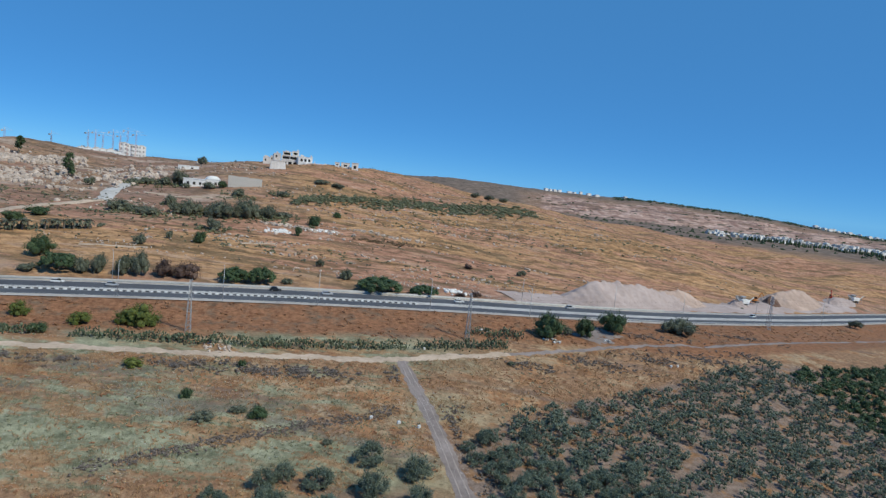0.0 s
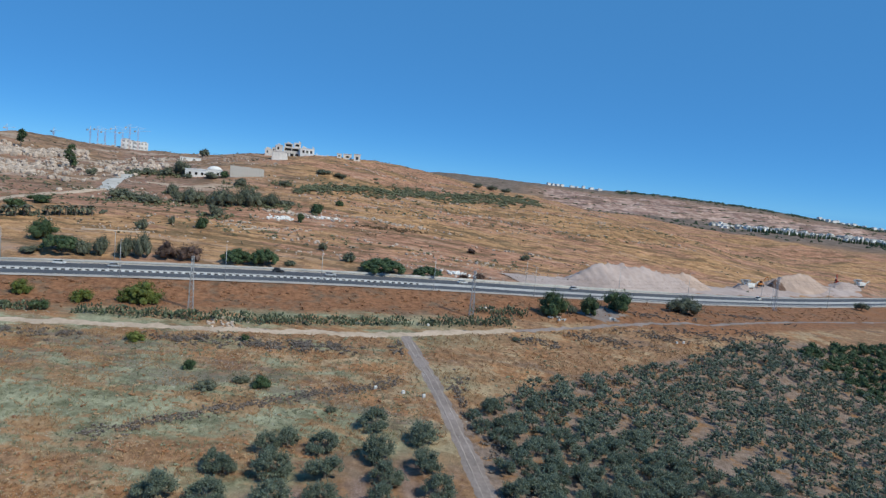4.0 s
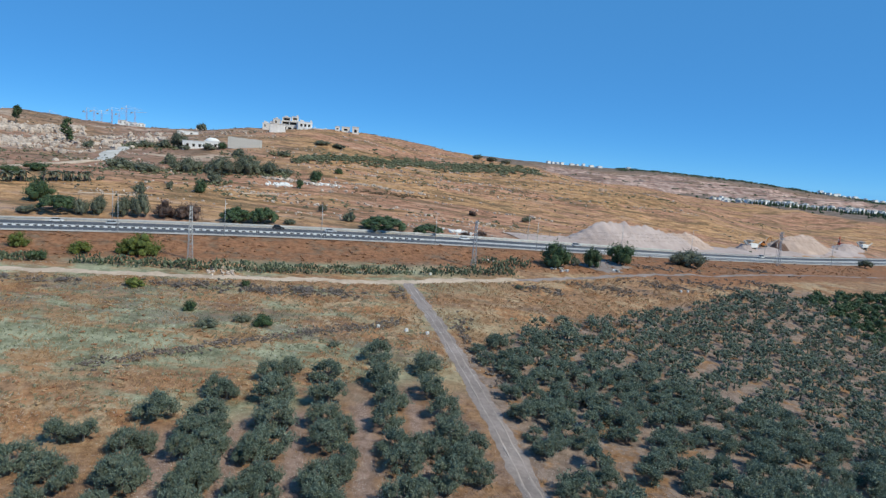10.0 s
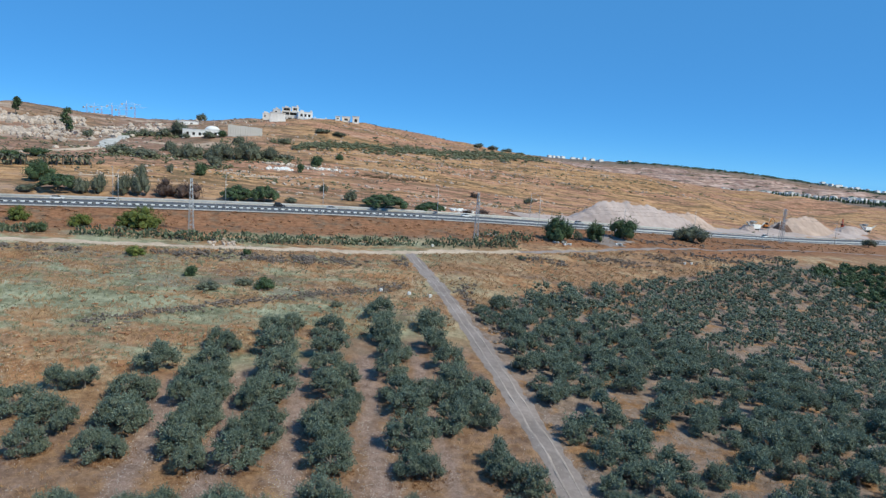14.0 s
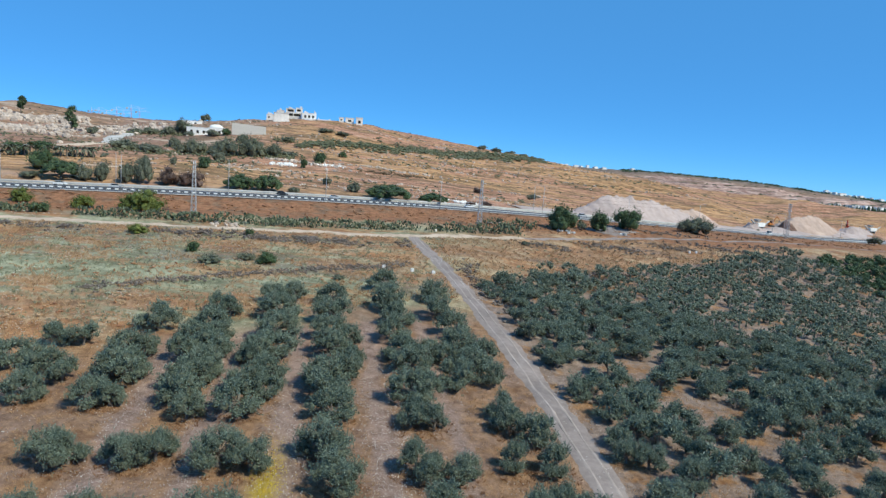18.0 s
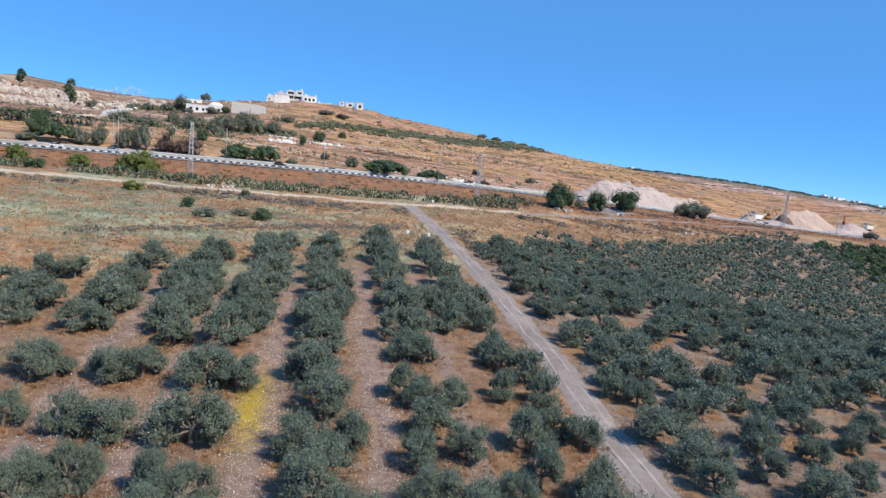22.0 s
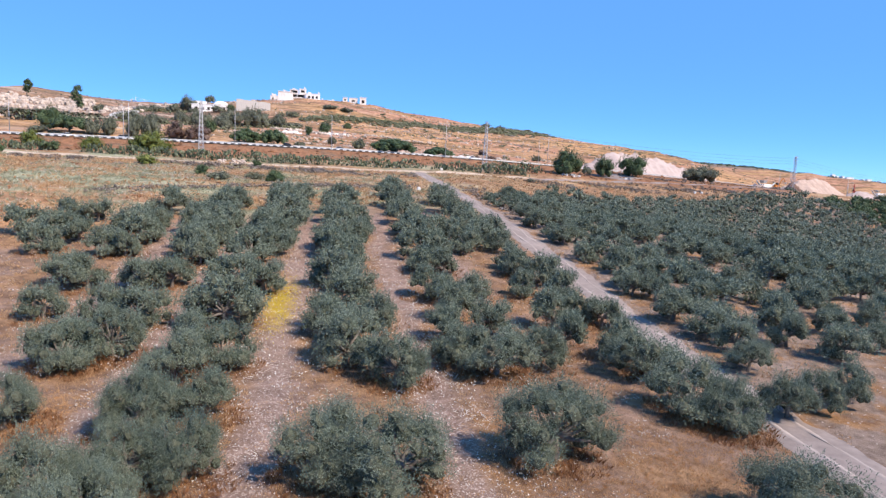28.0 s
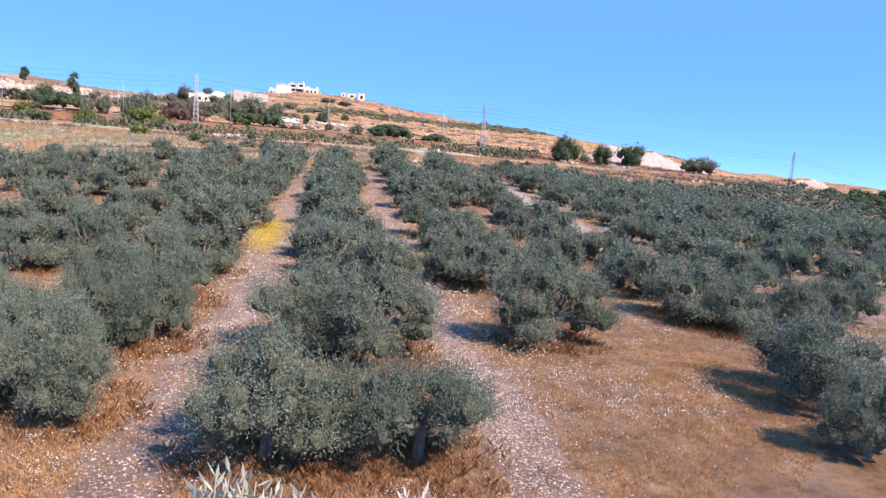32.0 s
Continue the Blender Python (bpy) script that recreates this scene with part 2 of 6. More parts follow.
M_LAND = ground_material()
M_ASPHALT = mottled("asphalt", (0.07, 0.074, 0.084), (0.115, 0.12, 0.135), 2.0, 0.85, relief=0.15, coarse=0.08)
M_GRAVEL = mottled("pale_gravel", (0.36, 0.32, 0.28), (0.56, 0.51, 0.46), 1.5, 0.95, relief=0.4, coarse=0.12)
M_CONCRETE = mottled("concrete", (0.40, 0.38, 0.35), (0.60, 0.58, 0.55), 1.2, 0.85)
M_TRACK = mottled("pale_dirt", (0.36, 0.275, 0.20), (0.60, 0.48, 0.375), 0.9, 0.95, relief=0.5, depth=0.1, coarse=0.1)
M_PATH = mottled("grey_dirt", (0.18, 0.148, 0.135), (0.325, 0.275, 0.255), 1.2, 0.95, relief=0.5, depth=0.1, coarse=0.12)
M_WHITE = mottled("white_paint", (0.70, 0.70, 0.68), (0.85, 0.85, 0.83), 1.0, 0.6, relief=0)
M_BLACK = mottled("black_paint", (0.055, 0.056, 0.06), (0.10, 0.10, 0.105), 1.0, 0.6, relief=0)
M_STEEL = mottled("galvanised_steel", (0.36, 0.37, 0.38), (0.55, 0.56, 0.57), 3.0, 0.5, 0.6, relief=0)
M_BARK = mottled("olive_bark", (0.10, 0.085, 0.07), (0.26, 0.23, 0.20), 9.0, 0.95, relief=0.6, depth=0.03)
M_OLIVE = leafy("olive_leaves", (0.098, 0.138, 0.104), (0.268, 0.33, 0.256), amount=0.5, through_light=0.22)
# inner twigs and old leaves, with the crown's own shade in the colour
M_TWIG_SHADE = mottled("shaded_inner_twigs", (0.055, 0.062, 0.042), (0.12, 0.132, 0.092), 3.0, 0.95, relief=0.4)
M_SILVER = leafy("silvery_leaves", (0.40, 0.44, 0.38), (0.66, 0.70, 0.62), through_light=0.2)
M_GREEN = leafy("dark_green_leaves", (0.035, 0.064, 0.028), (0.105, 0.155, 0.07))
M_LIME = leafy("yellow_green_leaves", (0.07, 0.10, 0.02), (0.19, 0.22, 0.055))
M_DUSTY = leafy("dusty_leaves", (0.075, 0.088, 0.062), (0.20, 0.22, 0.155))
M_PLUM = leafy("purple_brown_leaves", (0.075, 0.05, 0.04), (0.20, 0.135, 0.11))
M_THORN = leafy("thorny_twigs", (0.11, 0.088, 0.075), (0.27, 0.225, 0.195), through_light=0.05)
M_CACTUS = leafy("prickly_pear_pads", (0.05, 0.075, 0.045), (0.17, 0.20, 0.125), through_light=0.0)


# ---- building helpers ----
def link(name, verts, faces, material, parent=None, label="", smooth=False):
    me = bpy.data.meshes.new(name)
    me.from_pydata(verts, [], faces)
    me.materials.append(material)
    if smooth:
        me.polygons.foreach_set("use_smooth", [True] * len(me.polygons))
    me.update()
    ob = new(name, me)
    if parent is not None:
        ob.parent = parent
    return tagged(ob, label)


def part(name, bm, material, parent=None, label="", smooth=False):
    me = bpy.data.meshes.new(name)
    bm.to_mesh(me)
    bm.free()
    me.materials.append(material)
    if smooth:
        me.polygons.foreach_set("use_smooth", [True] * len(me.polygons))
    ob = new(name, me)
    if parent is not None:
        ob.parent = parent
    return tagged(ob, label)


def empty(name, x, y, z, turn=0.0, **tags):
    ob = new(name)
    ob.matrix_basis = pose(x, y, z, 0, 0, turn)
    return tagged(ob, **tags)


def smooth_step(v, a, b):
    u = np.clip((v - a) / (b - a), 0, 1)
    return u * u * (3 - 2 * u)


def mound(x, y, cx, cy, sx, sy):
    return np.exp(-((x - cx) / sx) ** 2 - ((y - cy) / sy) ** 2)


def wave_noise(x, y, size, seed=0.0):
    """Cheap smooth noise, about -1 to 1."""
    u, v = x / size, y / size
    total = 0.0
    for k, (a, b, w) in enumerate(((1.0, 0.31, 1.0), (-0.42, 1.13, 0.9), (1.71, -1.35, 0.6), (0.8, 2.2, 0.45), (-2.9, 1.2, 0.3), (2.3, 3.6, 0.25))):
        total = total + w * np.sin(a * u * 6.283 + b * v * 6.283 + seed * (k + 1) * 1.7 + 1.3 * np.sin(0.53 * v * 6.283 + k + seed))
    return total / 2.4


def spline(points, steps=12):
    p = [np.array(q, float) for q in points]
    p = [2 * p[0] - p[1]] + p + [2 * p[-1] - p[-2]]
    out = []
    for a, b, c, d in zip(p, p[1:], p[2:], p[3:]):
        for s in np.arange(steps) / steps:
            out.append(0.5 * (2 * b + (c - a) * s + (2 * a - 5 * b + 4 * c - d) * s**2 + (3 * b - a - 3 * c + d) * s**3))
    out.append(p[-2])
    return np.array(out)


# ---- the lie of the land ----
def base_height(x, y):
    xr = np.clip(x, -510, 600) / 85.0
    xp = np.maximum(xr, 0)
    z = 7.19 * smooth_step(y, 38, 136) + 8.8 * smooth_step(y, 110, 280) + 6.46 * smooth_step(y, 255, 545)
    z = z - xr * (1.92 * smooth_step(y, 26, 145) + 3.4 * smooth_step(y, 187, 477))
    z = z + xp * (-6.96 * smooth_step(y, 50, 145) + 5.91 * smooth_step(y, 187, 280))
    z = z + 40.2 * mound(x, y, -179, 818, 256, 281) - 1.29 * mound(x, y, -443, 613, 213, 221) + 33.8 * mound(x, y, 120, 954, 281, 281)
    # the ruin's knoll, the saddles beside it and the left shoulder
    z = z - 4.0 * mound(x, y, -185, 775, 80, 70) - 9.0 * mound(x, y, -300, 735, 85, 150) - 5.5 * mound(x, y, -10, 800, 90, 150) + 7.0 * mound(x, y, -470, 650, 110, 130)
    # swells and hollows of the slope, ring by ring from the left flank to the right
    for ring, swell in (
        (480, (-0.6, -2.9, -3.4, -0.9, -0.1, -0.2, -0.9, -1.2, -1.0, -0.5, -0.2)),
        (640, (-6.5, -6.3, -5.9, 5.5, 3.4, -3.6, 7.9, 6.4, 3.5, 0.6, 0.0)),
        (820, (-3.3, 9.0, 2.7, -3.0, 1.5, 1.3, -1.8, 0.2, -5.0, -4.5, 2.4)),
        (960, (-5.8, -10.0, -10.3, -7.5, -2.8, -1.2, -11.5, 0.6, 11.0, 15.4, 13.6)),
    ):
        for k, lift in enumerate(swell):
            a = math.radians(8 * k - 40)
            z = z + lift * mound(x, y, ring * math.sin(a), ring * math.cos(a), 0.17 * ring, 0.17 * ring)
    z = z - 3.0 * mound(x, y, -178, 682, 45, 32)
    # valley beyond, and the far ridge with its quarry benches
    r, az = np.hypot(x, y), np.degrees(np.arctan2(x, y))
    away = smooth_step(r, 1100, 1700)
    z = z * (1 - away) - 15.0 * away
    top = 41.5 + 4400 * np.tan(np.radians(np.interp(az, [-60, -15, 0, 10, 18, 25, 33, 60], [-0.5, 0.0, 0.78, 0.48, 0.5, 0.13, -0.6, -0.7])))
    rise = smooth_step(r, 2750, 4400)
    up = (top + 15) * (rise + 0.06 * wave_noise(x, y, 520, 2.0) * smooth_step(r, 2700, 3300) * (1 - smooth_step(r, 4000, 4500)))
    bench = np.floor(up / 14 + 0.35 * wave_noise(x, y, 400, 6.0)) * 14
    cut = smooth_step(az, 5, 9) * smooth_step(r, 2850, 2950) * (1 - smooth_step(r, 3850, 4000))
    z = z + up * (1 - cut) + bench * cut
    return z


ROAD = spline([(-420, 110), (-270, 165), (-149, 213), (-62, 244), (-6, 263), (58, 289), (124, 326), (220, 398), (344, 493), (560, 660)], 14)
road_raw = base_height(ROAD[:, 0], ROAD[:, 1])
ROAD_Z = np.array([road_raw[max(0, i - 6):i + 7].mean() for i in range(len(ROAD))]) + 0.3


def road_near(x, y):
    """Distance to the road's middle line and the road's height there."""
    x, y = np.atleast_1d(x).astype(float), np.atleast_1d(y).astype(float)
    a, d = ROAD[:-1], np.diff(ROAD, axis=0)
    best, z = np.empty(x.shape), np.empty(x.shape)
    for lo in range(0, len(x), 20000):
        px, py = x[lo:lo + 20000, None], y[lo:lo + 20000, None]
        s = np.clip(((px - a[:, 0]) * d[:, 0] + (py - a[:, 1]) * d[:, 1]) / (d * d).sum(1), 0, 1)
        far = np.hypot(px - a[:, 0] - s * d[:, 0], py - a[:, 1] - s * d[:, 1])
        i = far.argmin(1)
        n = np.arange(len(i))
        best[lo:lo + 20000] = far[n, i]
        z[lo:lo + 20000] = ROAD_Z[i] + s[n, i] * (ROAD_Z[i + 1] - ROAD_Z[i])
    return best, z


def heights(x, y):
    x, y = np.atleast_1d(x).astype(float), np.atleast_1d(y).astype(float)
    z = base_height(x, y)
    r = np.hypot(x, y)
    z = z + 0.25 * wave_noise(x, y, 23, 1.0) * smooth_step(r, 10, 60) + 1.0 * wave_noise(x, y, 75, 5.0) * smooth_step(r, 330, 500) + 3.0 * wave_noise(x, y, 160, 3.0) * smooth_step(r, 450, 800)
    d, rz = road_near(x, y)
    k = smooth_step(d, 15.5, 30)
    return rz * (1 - k) + z * k - 0.15 * (1 - k)


def height(x, y):
    return float(heights(x, y)[0])


def ground_sheet():
    angles = np.concatenate([np.arange(-48, 48.01, 0.36), np.arange(52, 308, 4.0)])
    radii = np.concatenate([[0.0], np.geomspace(3, 4850, 330)])
    az, r = np.meshgrid(np.radians(angles), radii[1:])
    x, y = (np.sin(az) * r).ravel(), (np.cos(az) * r - 14).ravel()
    x, y = np.concatenate([[0.0], x]), np.concatenate([[-14.0], y])
    z = heights(x, y)
    n, m = len(angles), len(radii) - 1
    faces = [(0, 1 + (j + 1) % n, 1 + j) for j in range(n)]
    i, j = np.meshgrid(np.arange(m - 1), np.arange(n), indexing="ij")
    a, b = 1 + i * n + j, 1 + i * n + (j + 1) % n
    quads = np.stack([a, b, b + n, a + n], -1).reshape(-1, 4)
    ob = link("ground", np.stack([x, y, z], -1).tolist(), faces + quads.tolist(), M_LAND, smooth=True)
    tagged(ob, "dry rolling land with straw, weeds and bare soil", "ground", kind="structure")
    d, _ = road_near(x, y)
    dist, azd = np.hypot(x, y), np.degrees(np.arctan2(x, y))
    side = np.interp(y, [0, 30, 55, 77, 117, 153, 190], [22, 23, 20, 17.5, 9.5, 2.5, -6.0])
    wob = 3 * wave_noise(x, y, 17, 4.0)
    left_edge = 118 + 0.62 * np.minimum(x, 0) + wob
    right_edge = np.interp(x, [0, 9, 32, 57, 82, 113, 139, 160], [140, 143, 173, 195, 217, 240, 254, 256]) + wob
    grove = np.where(x < side, smooth_step(left_edge - y, -3, 5), smooth_step(right_edge - y, -4, 4))
    weeds = smooth_step(-x + wob * 3, -35, 25) * smooth_step(y, 70, 100)
    beyond = smooth_step(d, 12, 18) * (y > np.interp(x, ROAD[:, 0], ROAD[:, 1]))
    bank = smooth_step(np.interp(x, [60, 110], [48, 70]) + wob - d, 0, 6) * (1 - beyond) * smooth_step(y - np.interp(x, [-116, -59, -7, 26, 68, 100, 130, 180, 263], [168, 181, 196, 220, 240, 244, 256, 290, 358]), -1, 4)
    rocky = np.clip(0.78 * smooth_step(-azd, 10, 22) * smooth_step(dist, 380, 520) + 0.35 * smooth_step(d, 60, 20) * beyond, 0, 1)
    quarry = smooth_step(azd, 5, 9) * smooth_step(dist, 2850, 2950) * (1 - smooth_step(dist, 3850, 4000))
    lane_at = x + 0.187 * y + 0.8 * wave_noise(x, y, 21, 9.0)
    lanes = sum(np.exp(-((lane_at - c) / w) ** 4) * (1.0 if c < 15 else smooth_step(y, 36, 46)) for c, w in ((-21.6, 1.7), (-12.2, 1.7), (-3.0, 1.7), (8.35, 1.5), (17.0, 1.2))) * (x < side) * grove
    yellow = np.exp(-((lane_at + 4.0) / 1.2) ** 2 - ((y - 56) / 6.5) ** 2)
    ashen = smooth_step(x, side - 2.5, side + 1) * smooth_step(right_edge - y, -4, 4) * 0.92
    far = smooth_step(dist, 1500, 2000)
    for name, chans in (("zone_a", (grove, weeds, bank)), ("zone_b", (beyond, np.maximum(rocky, quarry), far * (1 - quarry))), ("zone_c", (lanes, yellow, ashen))):
        at = ob.data.attributes.new(name, "FLOAT_COLOR", "POINT")
        at.data.foreach_set("color", np.stack([*chans, np.ones(len(x))], -1).astype(np.float32).ravel())
    return ob


def ribbon(name, line, offset_a, offset_b, material, lift, label, category="road", rag=0.0, on_road=False, seed=0.0, kind="structure", parent=None):
    """A strip along a line between two offsets to its left."""
    line = np.asarray(line)
    t = np.gradient(line, axis=0)
    t /= np.linalg.norm(t, axis=1)[:, None]
    nrm = np.stack([-t[:, 1], t[:, 0]], -1)
    across = 5
    verts, faces = [], []
    run = np.concatenate([[0], np.cumsum(np.linalg.norm(np.diff(line, axis=0), axis=1))])
    for k in range(across):
        f = k / (across - 1)
        off = offset_a + (offset_b - offset_a) * f
        if rag:
            edge = rag * (abs(f - 0.5) * 2)
            off = off + edge * (wave_noise(run, run * 0 + 3 * k, 9, seed) + 0.5 * wave_noise(run, run * 0 + 7 * k, 2.7, seed + 1))
        q = line + nrm * np.reshape(off, (-1, 1))
        z = (road_near(q[:, 0], q[:, 1])[1] if on_road else heights(q[:, 0], q[:, 1])) + lift * (1 if on_road or 0 < k < across - 1 else 0.1)
        verts.append(np.stack([q[:, 0], q[:, 1], z], -1))
    n = len(line)
    for k in range(across - 1):
        for i in range(n - 1):
            faces.append((k * n + i, k * n + i + 1, (k + 1) * n + i + 1, (k + 1) * n + i))
    ob = link(name, np.concatenate(verts).tolist(), faces, material, parent, smooth=True)
    return tagged(ob, label, category, kind=kind) if parent is None else ob


ground = ground_sheet()
TRACK = spline([(-300, 125), (-180, 152), (-116, 165.8), (-88.5, 172), (-59, 178.4), (-27.5, 186.3), (-7.5, 193), (26, 215), (68, 242), (98, 258), (130, 273), (263, 373), (400, 480)], 40)
PATH_LINE = spline([(29, -30), (27, 5), (25.1, 28), (23.2, 42), (21.1, 55), (18.2, 75), (14.5, 93.2), (9.3, 117.3), (1.3, 152.5), (-3.6, 170), (-9.4, 191)], 40)
ribbon("dirt_track", TRACK[:281], -2.0, 2.0, M_TRACK, 0.12, "pale dusty dirt track below the roadside bank", rag=0.9, seed=2.0)
ribbon("dirt_track", TRACK[280:], -1.2, 1.2, M_PATH, 0.12, "faint worn dirt track below the roadside bank", rag=0.8, seed=3.0)
ribbon("dirt_path", PATH_LINE, -2.0, 2.0, M_PATH, 0.10, "grey dirt path running between two olive groves", rag=0.3, seed=5.0)
M_RUT = mottled("packed_dirt", (0.25, 0.21, 0.19), (0.40, 0.345, 0.315), 1.6, 0.95, relief=0.4, depth=0.05, coarse=0.15)
for lo, hi in ((-1.15, -0.6), (0.55, 1.1)):
    ribbon("wheel_track", PATH_LINE, lo, hi, M_RUT, 0.125, "paler packed wheel track worn into the dirt path", "wheel track", rag=0.22, seed=lo)
ribbon("road", ROAD, -16.0, 15.5, M_GRAVEL, 0.02, "pale gravel bed of the divided highway", on_road=True)
ribbon("road_surface", ROAD, -12.5, -4.2, M_ASPHALT, 0.06, "dark asphalt carriageway with worn lanes", on_road=True)
ribbon("road_surface", ROAD, 1.0, 11.5, M_ASPHALT, 0.06, "dark asphalt carriageway with worn lanes", on_road=True)

# ---- olive trees ----
def tube_into(verts, faces, points, radii, sides=6):
    start = len(verts)
    for k, (p, r) in enumerate(zip(points, radii)):
        p = Vector(p)
        d = Vector(points[min(k + 1, len(points) - 1)]) - Vector(points[max(k - 1, 0)])
        d.normalize()
        u = d.cross(Vector((0.31, 0.95, 0.1))).normalized()
        v = d.cross(u)
        for s in range(sides):
            a = 2 * math.pi * s / sides
            verts.append(tuple(p + (u * math.cos(a) + v * math.sin(a)) * r))
    for k in range(len(points) - 1):
        for s in range(sides):
            a, b = start + k * sides + s, start + k * sides + (s + 1) % sides
            faces.append((a, b, b + sides, a + sides))
    faces.append(tuple(start + (len(points) - 1) * sides + s for s in range(sides)))


def leaf_cloud(rng, lobes, count, length, width, squash=0.8, shell=0.55):
    """Leaf blades spread through and over round lobes (centre, radius)."""
    c = np.array([l[:3] for l in lobes])
    r = np.array([l[3] for l in lobes])
    pick = rng.choice(len(lobes), count, p=r**2 / (r**2).sum())
    d = rng.normal(size=(count, 3))
    d /= np.linalg.norm(d, axis=1)[:, None]
    d[:, 2] = np.where(d[:, 2] < -0.3, -d[:, 2] * 0.6, d[:, 2])
    depth = shell + (1.08 - shell) * rng.random(count) ** 0.6
    at = c[pick] + d * (r[pick] * depth)[:, None] * (1, 1, squash)
    along = d * 0.55 + rng.normal(size=(count, 3)) * 0.7 + (0, 0, 0.1)
    along /= np.linalg.norm(along, axis=1)[:, None]
    side = np.cross(along, rng.normal(size=(count, 3)))
    side /= np.linalg.norm(side, axis=1)[:, None] + 1e-9
    ln = length * (0.7 + 0.6 * rng.random(count))[:, None]
    wd = width * (0.7 + 0.6 * rng.random(count))[:, None]
    quads = np.stack([at, at + along * ln * 0.5 + side * wd * 0.5, at + along * ln, at + along * ln * 0.5 - side * wd * 0.5], 1)
    return quads.reshape(-1, 3)


def shoot_cloud(rng, lobes, count, leaves, reach, length, width, squash=0.85):
    """Short feathery shoots standing out of the lobes, with paired leaves."""
    c = np.array([l[:3] for l in lobes])
    r = np.array([l[3] for l in lobes])
    pick = rng.choice(len(lobes), count, p=r**2 / (r**2).sum())
    d = rng.normal(size=(count, 3)) + (0, 0, 0.5)
    d /= np.linalg.norm(d, axis=1)[:, None]
    root = c[pick] + d * (r[pick] * 0.9)[:, None] * (1, 1, squash)
    way = d * 0.7 + (0, 0, 0.55) + rng.normal(size=(count, 3)) * 0.25
    way /= np.linalg.norm(way, axis=1)[:, None]
    tip = root + way * (reach * (0.5 + 0.9 * rng.random(count)))[:, None]
    f = np.linspace(0.1, 1.0, leaves)
    at = (root[:, None] + (tip - root)[:, None] * f[None, :, None]).reshape(-1, 3)
    along = np.repeat(way, leaves, 0) * 0.9 + rng.normal(size=(count * leaves, 3)) * 0.6
    along /= np.linalg.norm(along, axis=1)[:, None]
    side = np.cross(along, rng.normal(size=along.shape))
    side /= np.linalg.norm(side, axis=1)[:, None] + 1e-9
    ln, wd = length * (0.7 + 0.6 * rng.random((count * leaves, 1))), width
    return np.stack([at, at + along * ln * 0.5 + side * wd * 0.5, at + along * ln, at + along * ln * 0.5 - side * wd * 0.5], 1).reshape(-1, 3)


def lump_into(verts, faces, centre, radius, rng, squash=0.8, fine=1):
    bm = bmesh.new()
    bmesh.ops.create_icosphere(bm, subdivisions=fine, radius=1.0)
    start = len(verts)
    for v in bm.verts:
        k = radius * (0.8 + 0.35 * rng.random())
        verts.append((centre[0] + v.co.x * k, centre[1] + v.co.y * k, centre[2] + v.co.z * k * squash))
    for f in bm.faces:
        faces.append(tuple(start + v.index for v in f.verts))
    bm.free()


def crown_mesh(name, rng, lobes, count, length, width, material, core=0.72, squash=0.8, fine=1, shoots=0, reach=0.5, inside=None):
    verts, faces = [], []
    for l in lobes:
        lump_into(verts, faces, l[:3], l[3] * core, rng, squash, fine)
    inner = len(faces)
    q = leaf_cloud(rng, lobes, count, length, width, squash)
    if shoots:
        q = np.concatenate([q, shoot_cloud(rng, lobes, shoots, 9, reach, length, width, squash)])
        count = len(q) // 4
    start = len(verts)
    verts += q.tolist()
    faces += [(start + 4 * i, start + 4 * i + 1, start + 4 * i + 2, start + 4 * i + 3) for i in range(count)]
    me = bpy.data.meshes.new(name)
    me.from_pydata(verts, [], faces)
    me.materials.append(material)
    # by default the lumps get the dark colour that paints inner crown shade
    me.materials.append(inside or M_TWIG_SHADE)
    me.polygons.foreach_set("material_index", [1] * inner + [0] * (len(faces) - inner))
    return me


def olive_lobes(rng, spread, tall, n):
    """Drooping clumps round two or three stems, low to the ground at the rim."""
    lobes = []
    stems = 2 + int(rng.random() * 2)
    base = rng.random() * 6.28
    for k in range(n):
        s = k % stems
        a = base + 6.283 * s / stems + rng.normal() * 0.75
        out = spread * (0.12 + 0.70 * rng.random() ** 0.75)
        rad = spread * (0.20 + 0.15 * rng.random()) * min(1.0, (34 / n) ** 0.35)
        f = out / (0.82 * spread)
        z = tall * (0.80 - 0.30 * f * f) * (0.62 + 0.42 * rng.random()) - 0.1
        if k % 3 == 0:
            z = tall * (0.17 + 0.14 * rng.random())
            out = spread * (0.42 + 0.38 * rng.random())
        lobes.append((math.cos(a) * out, math.sin(a) * out, max(z, rad * 0.7), rad))
    return lobes


def olive_variant(seed, spread, tall, n, count, length, width, fine=1, core=0.6, shoots=0):
    """Trunk and crown meshes of one olive tree, about tall metres high."""
    rng = np.random.default_rng(seed)
    lobes = olive_lobes(rng, spread, tall, n)
    verts, faces = [], []
    lean = rng.normal(size=2) * 0.15
    fork = (lean[0], lean[1], tall * 0.27)
    tube_into(verts, faces, [(0, 0, -0.25), (lean[0] * 0.4, lean[1] * 0.4, tall * 0.12), fork], [0.30, 0.21, 0.20], 7)
    for l in lobes[: max(5, n // 2)]:
        mid = ((fork[0] + l[0]) * 0.5 + rng.normal() * 0.12, (fork[1] + l[1]) * 0.5 + rng.normal() * 0.12, fork[2] + (l[2] - fork[2]) * 0.4)
        tube_into(verts, faces, [fork, mid, l[:3]], [0.13, 0.08, 0.03], 5)
    trunk = bpy.data.meshes.new("trunk")
    trunk.from_pydata(verts, [], faces)
    trunk.materials.append(M_BARK)
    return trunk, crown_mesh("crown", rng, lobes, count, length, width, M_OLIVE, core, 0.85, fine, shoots)


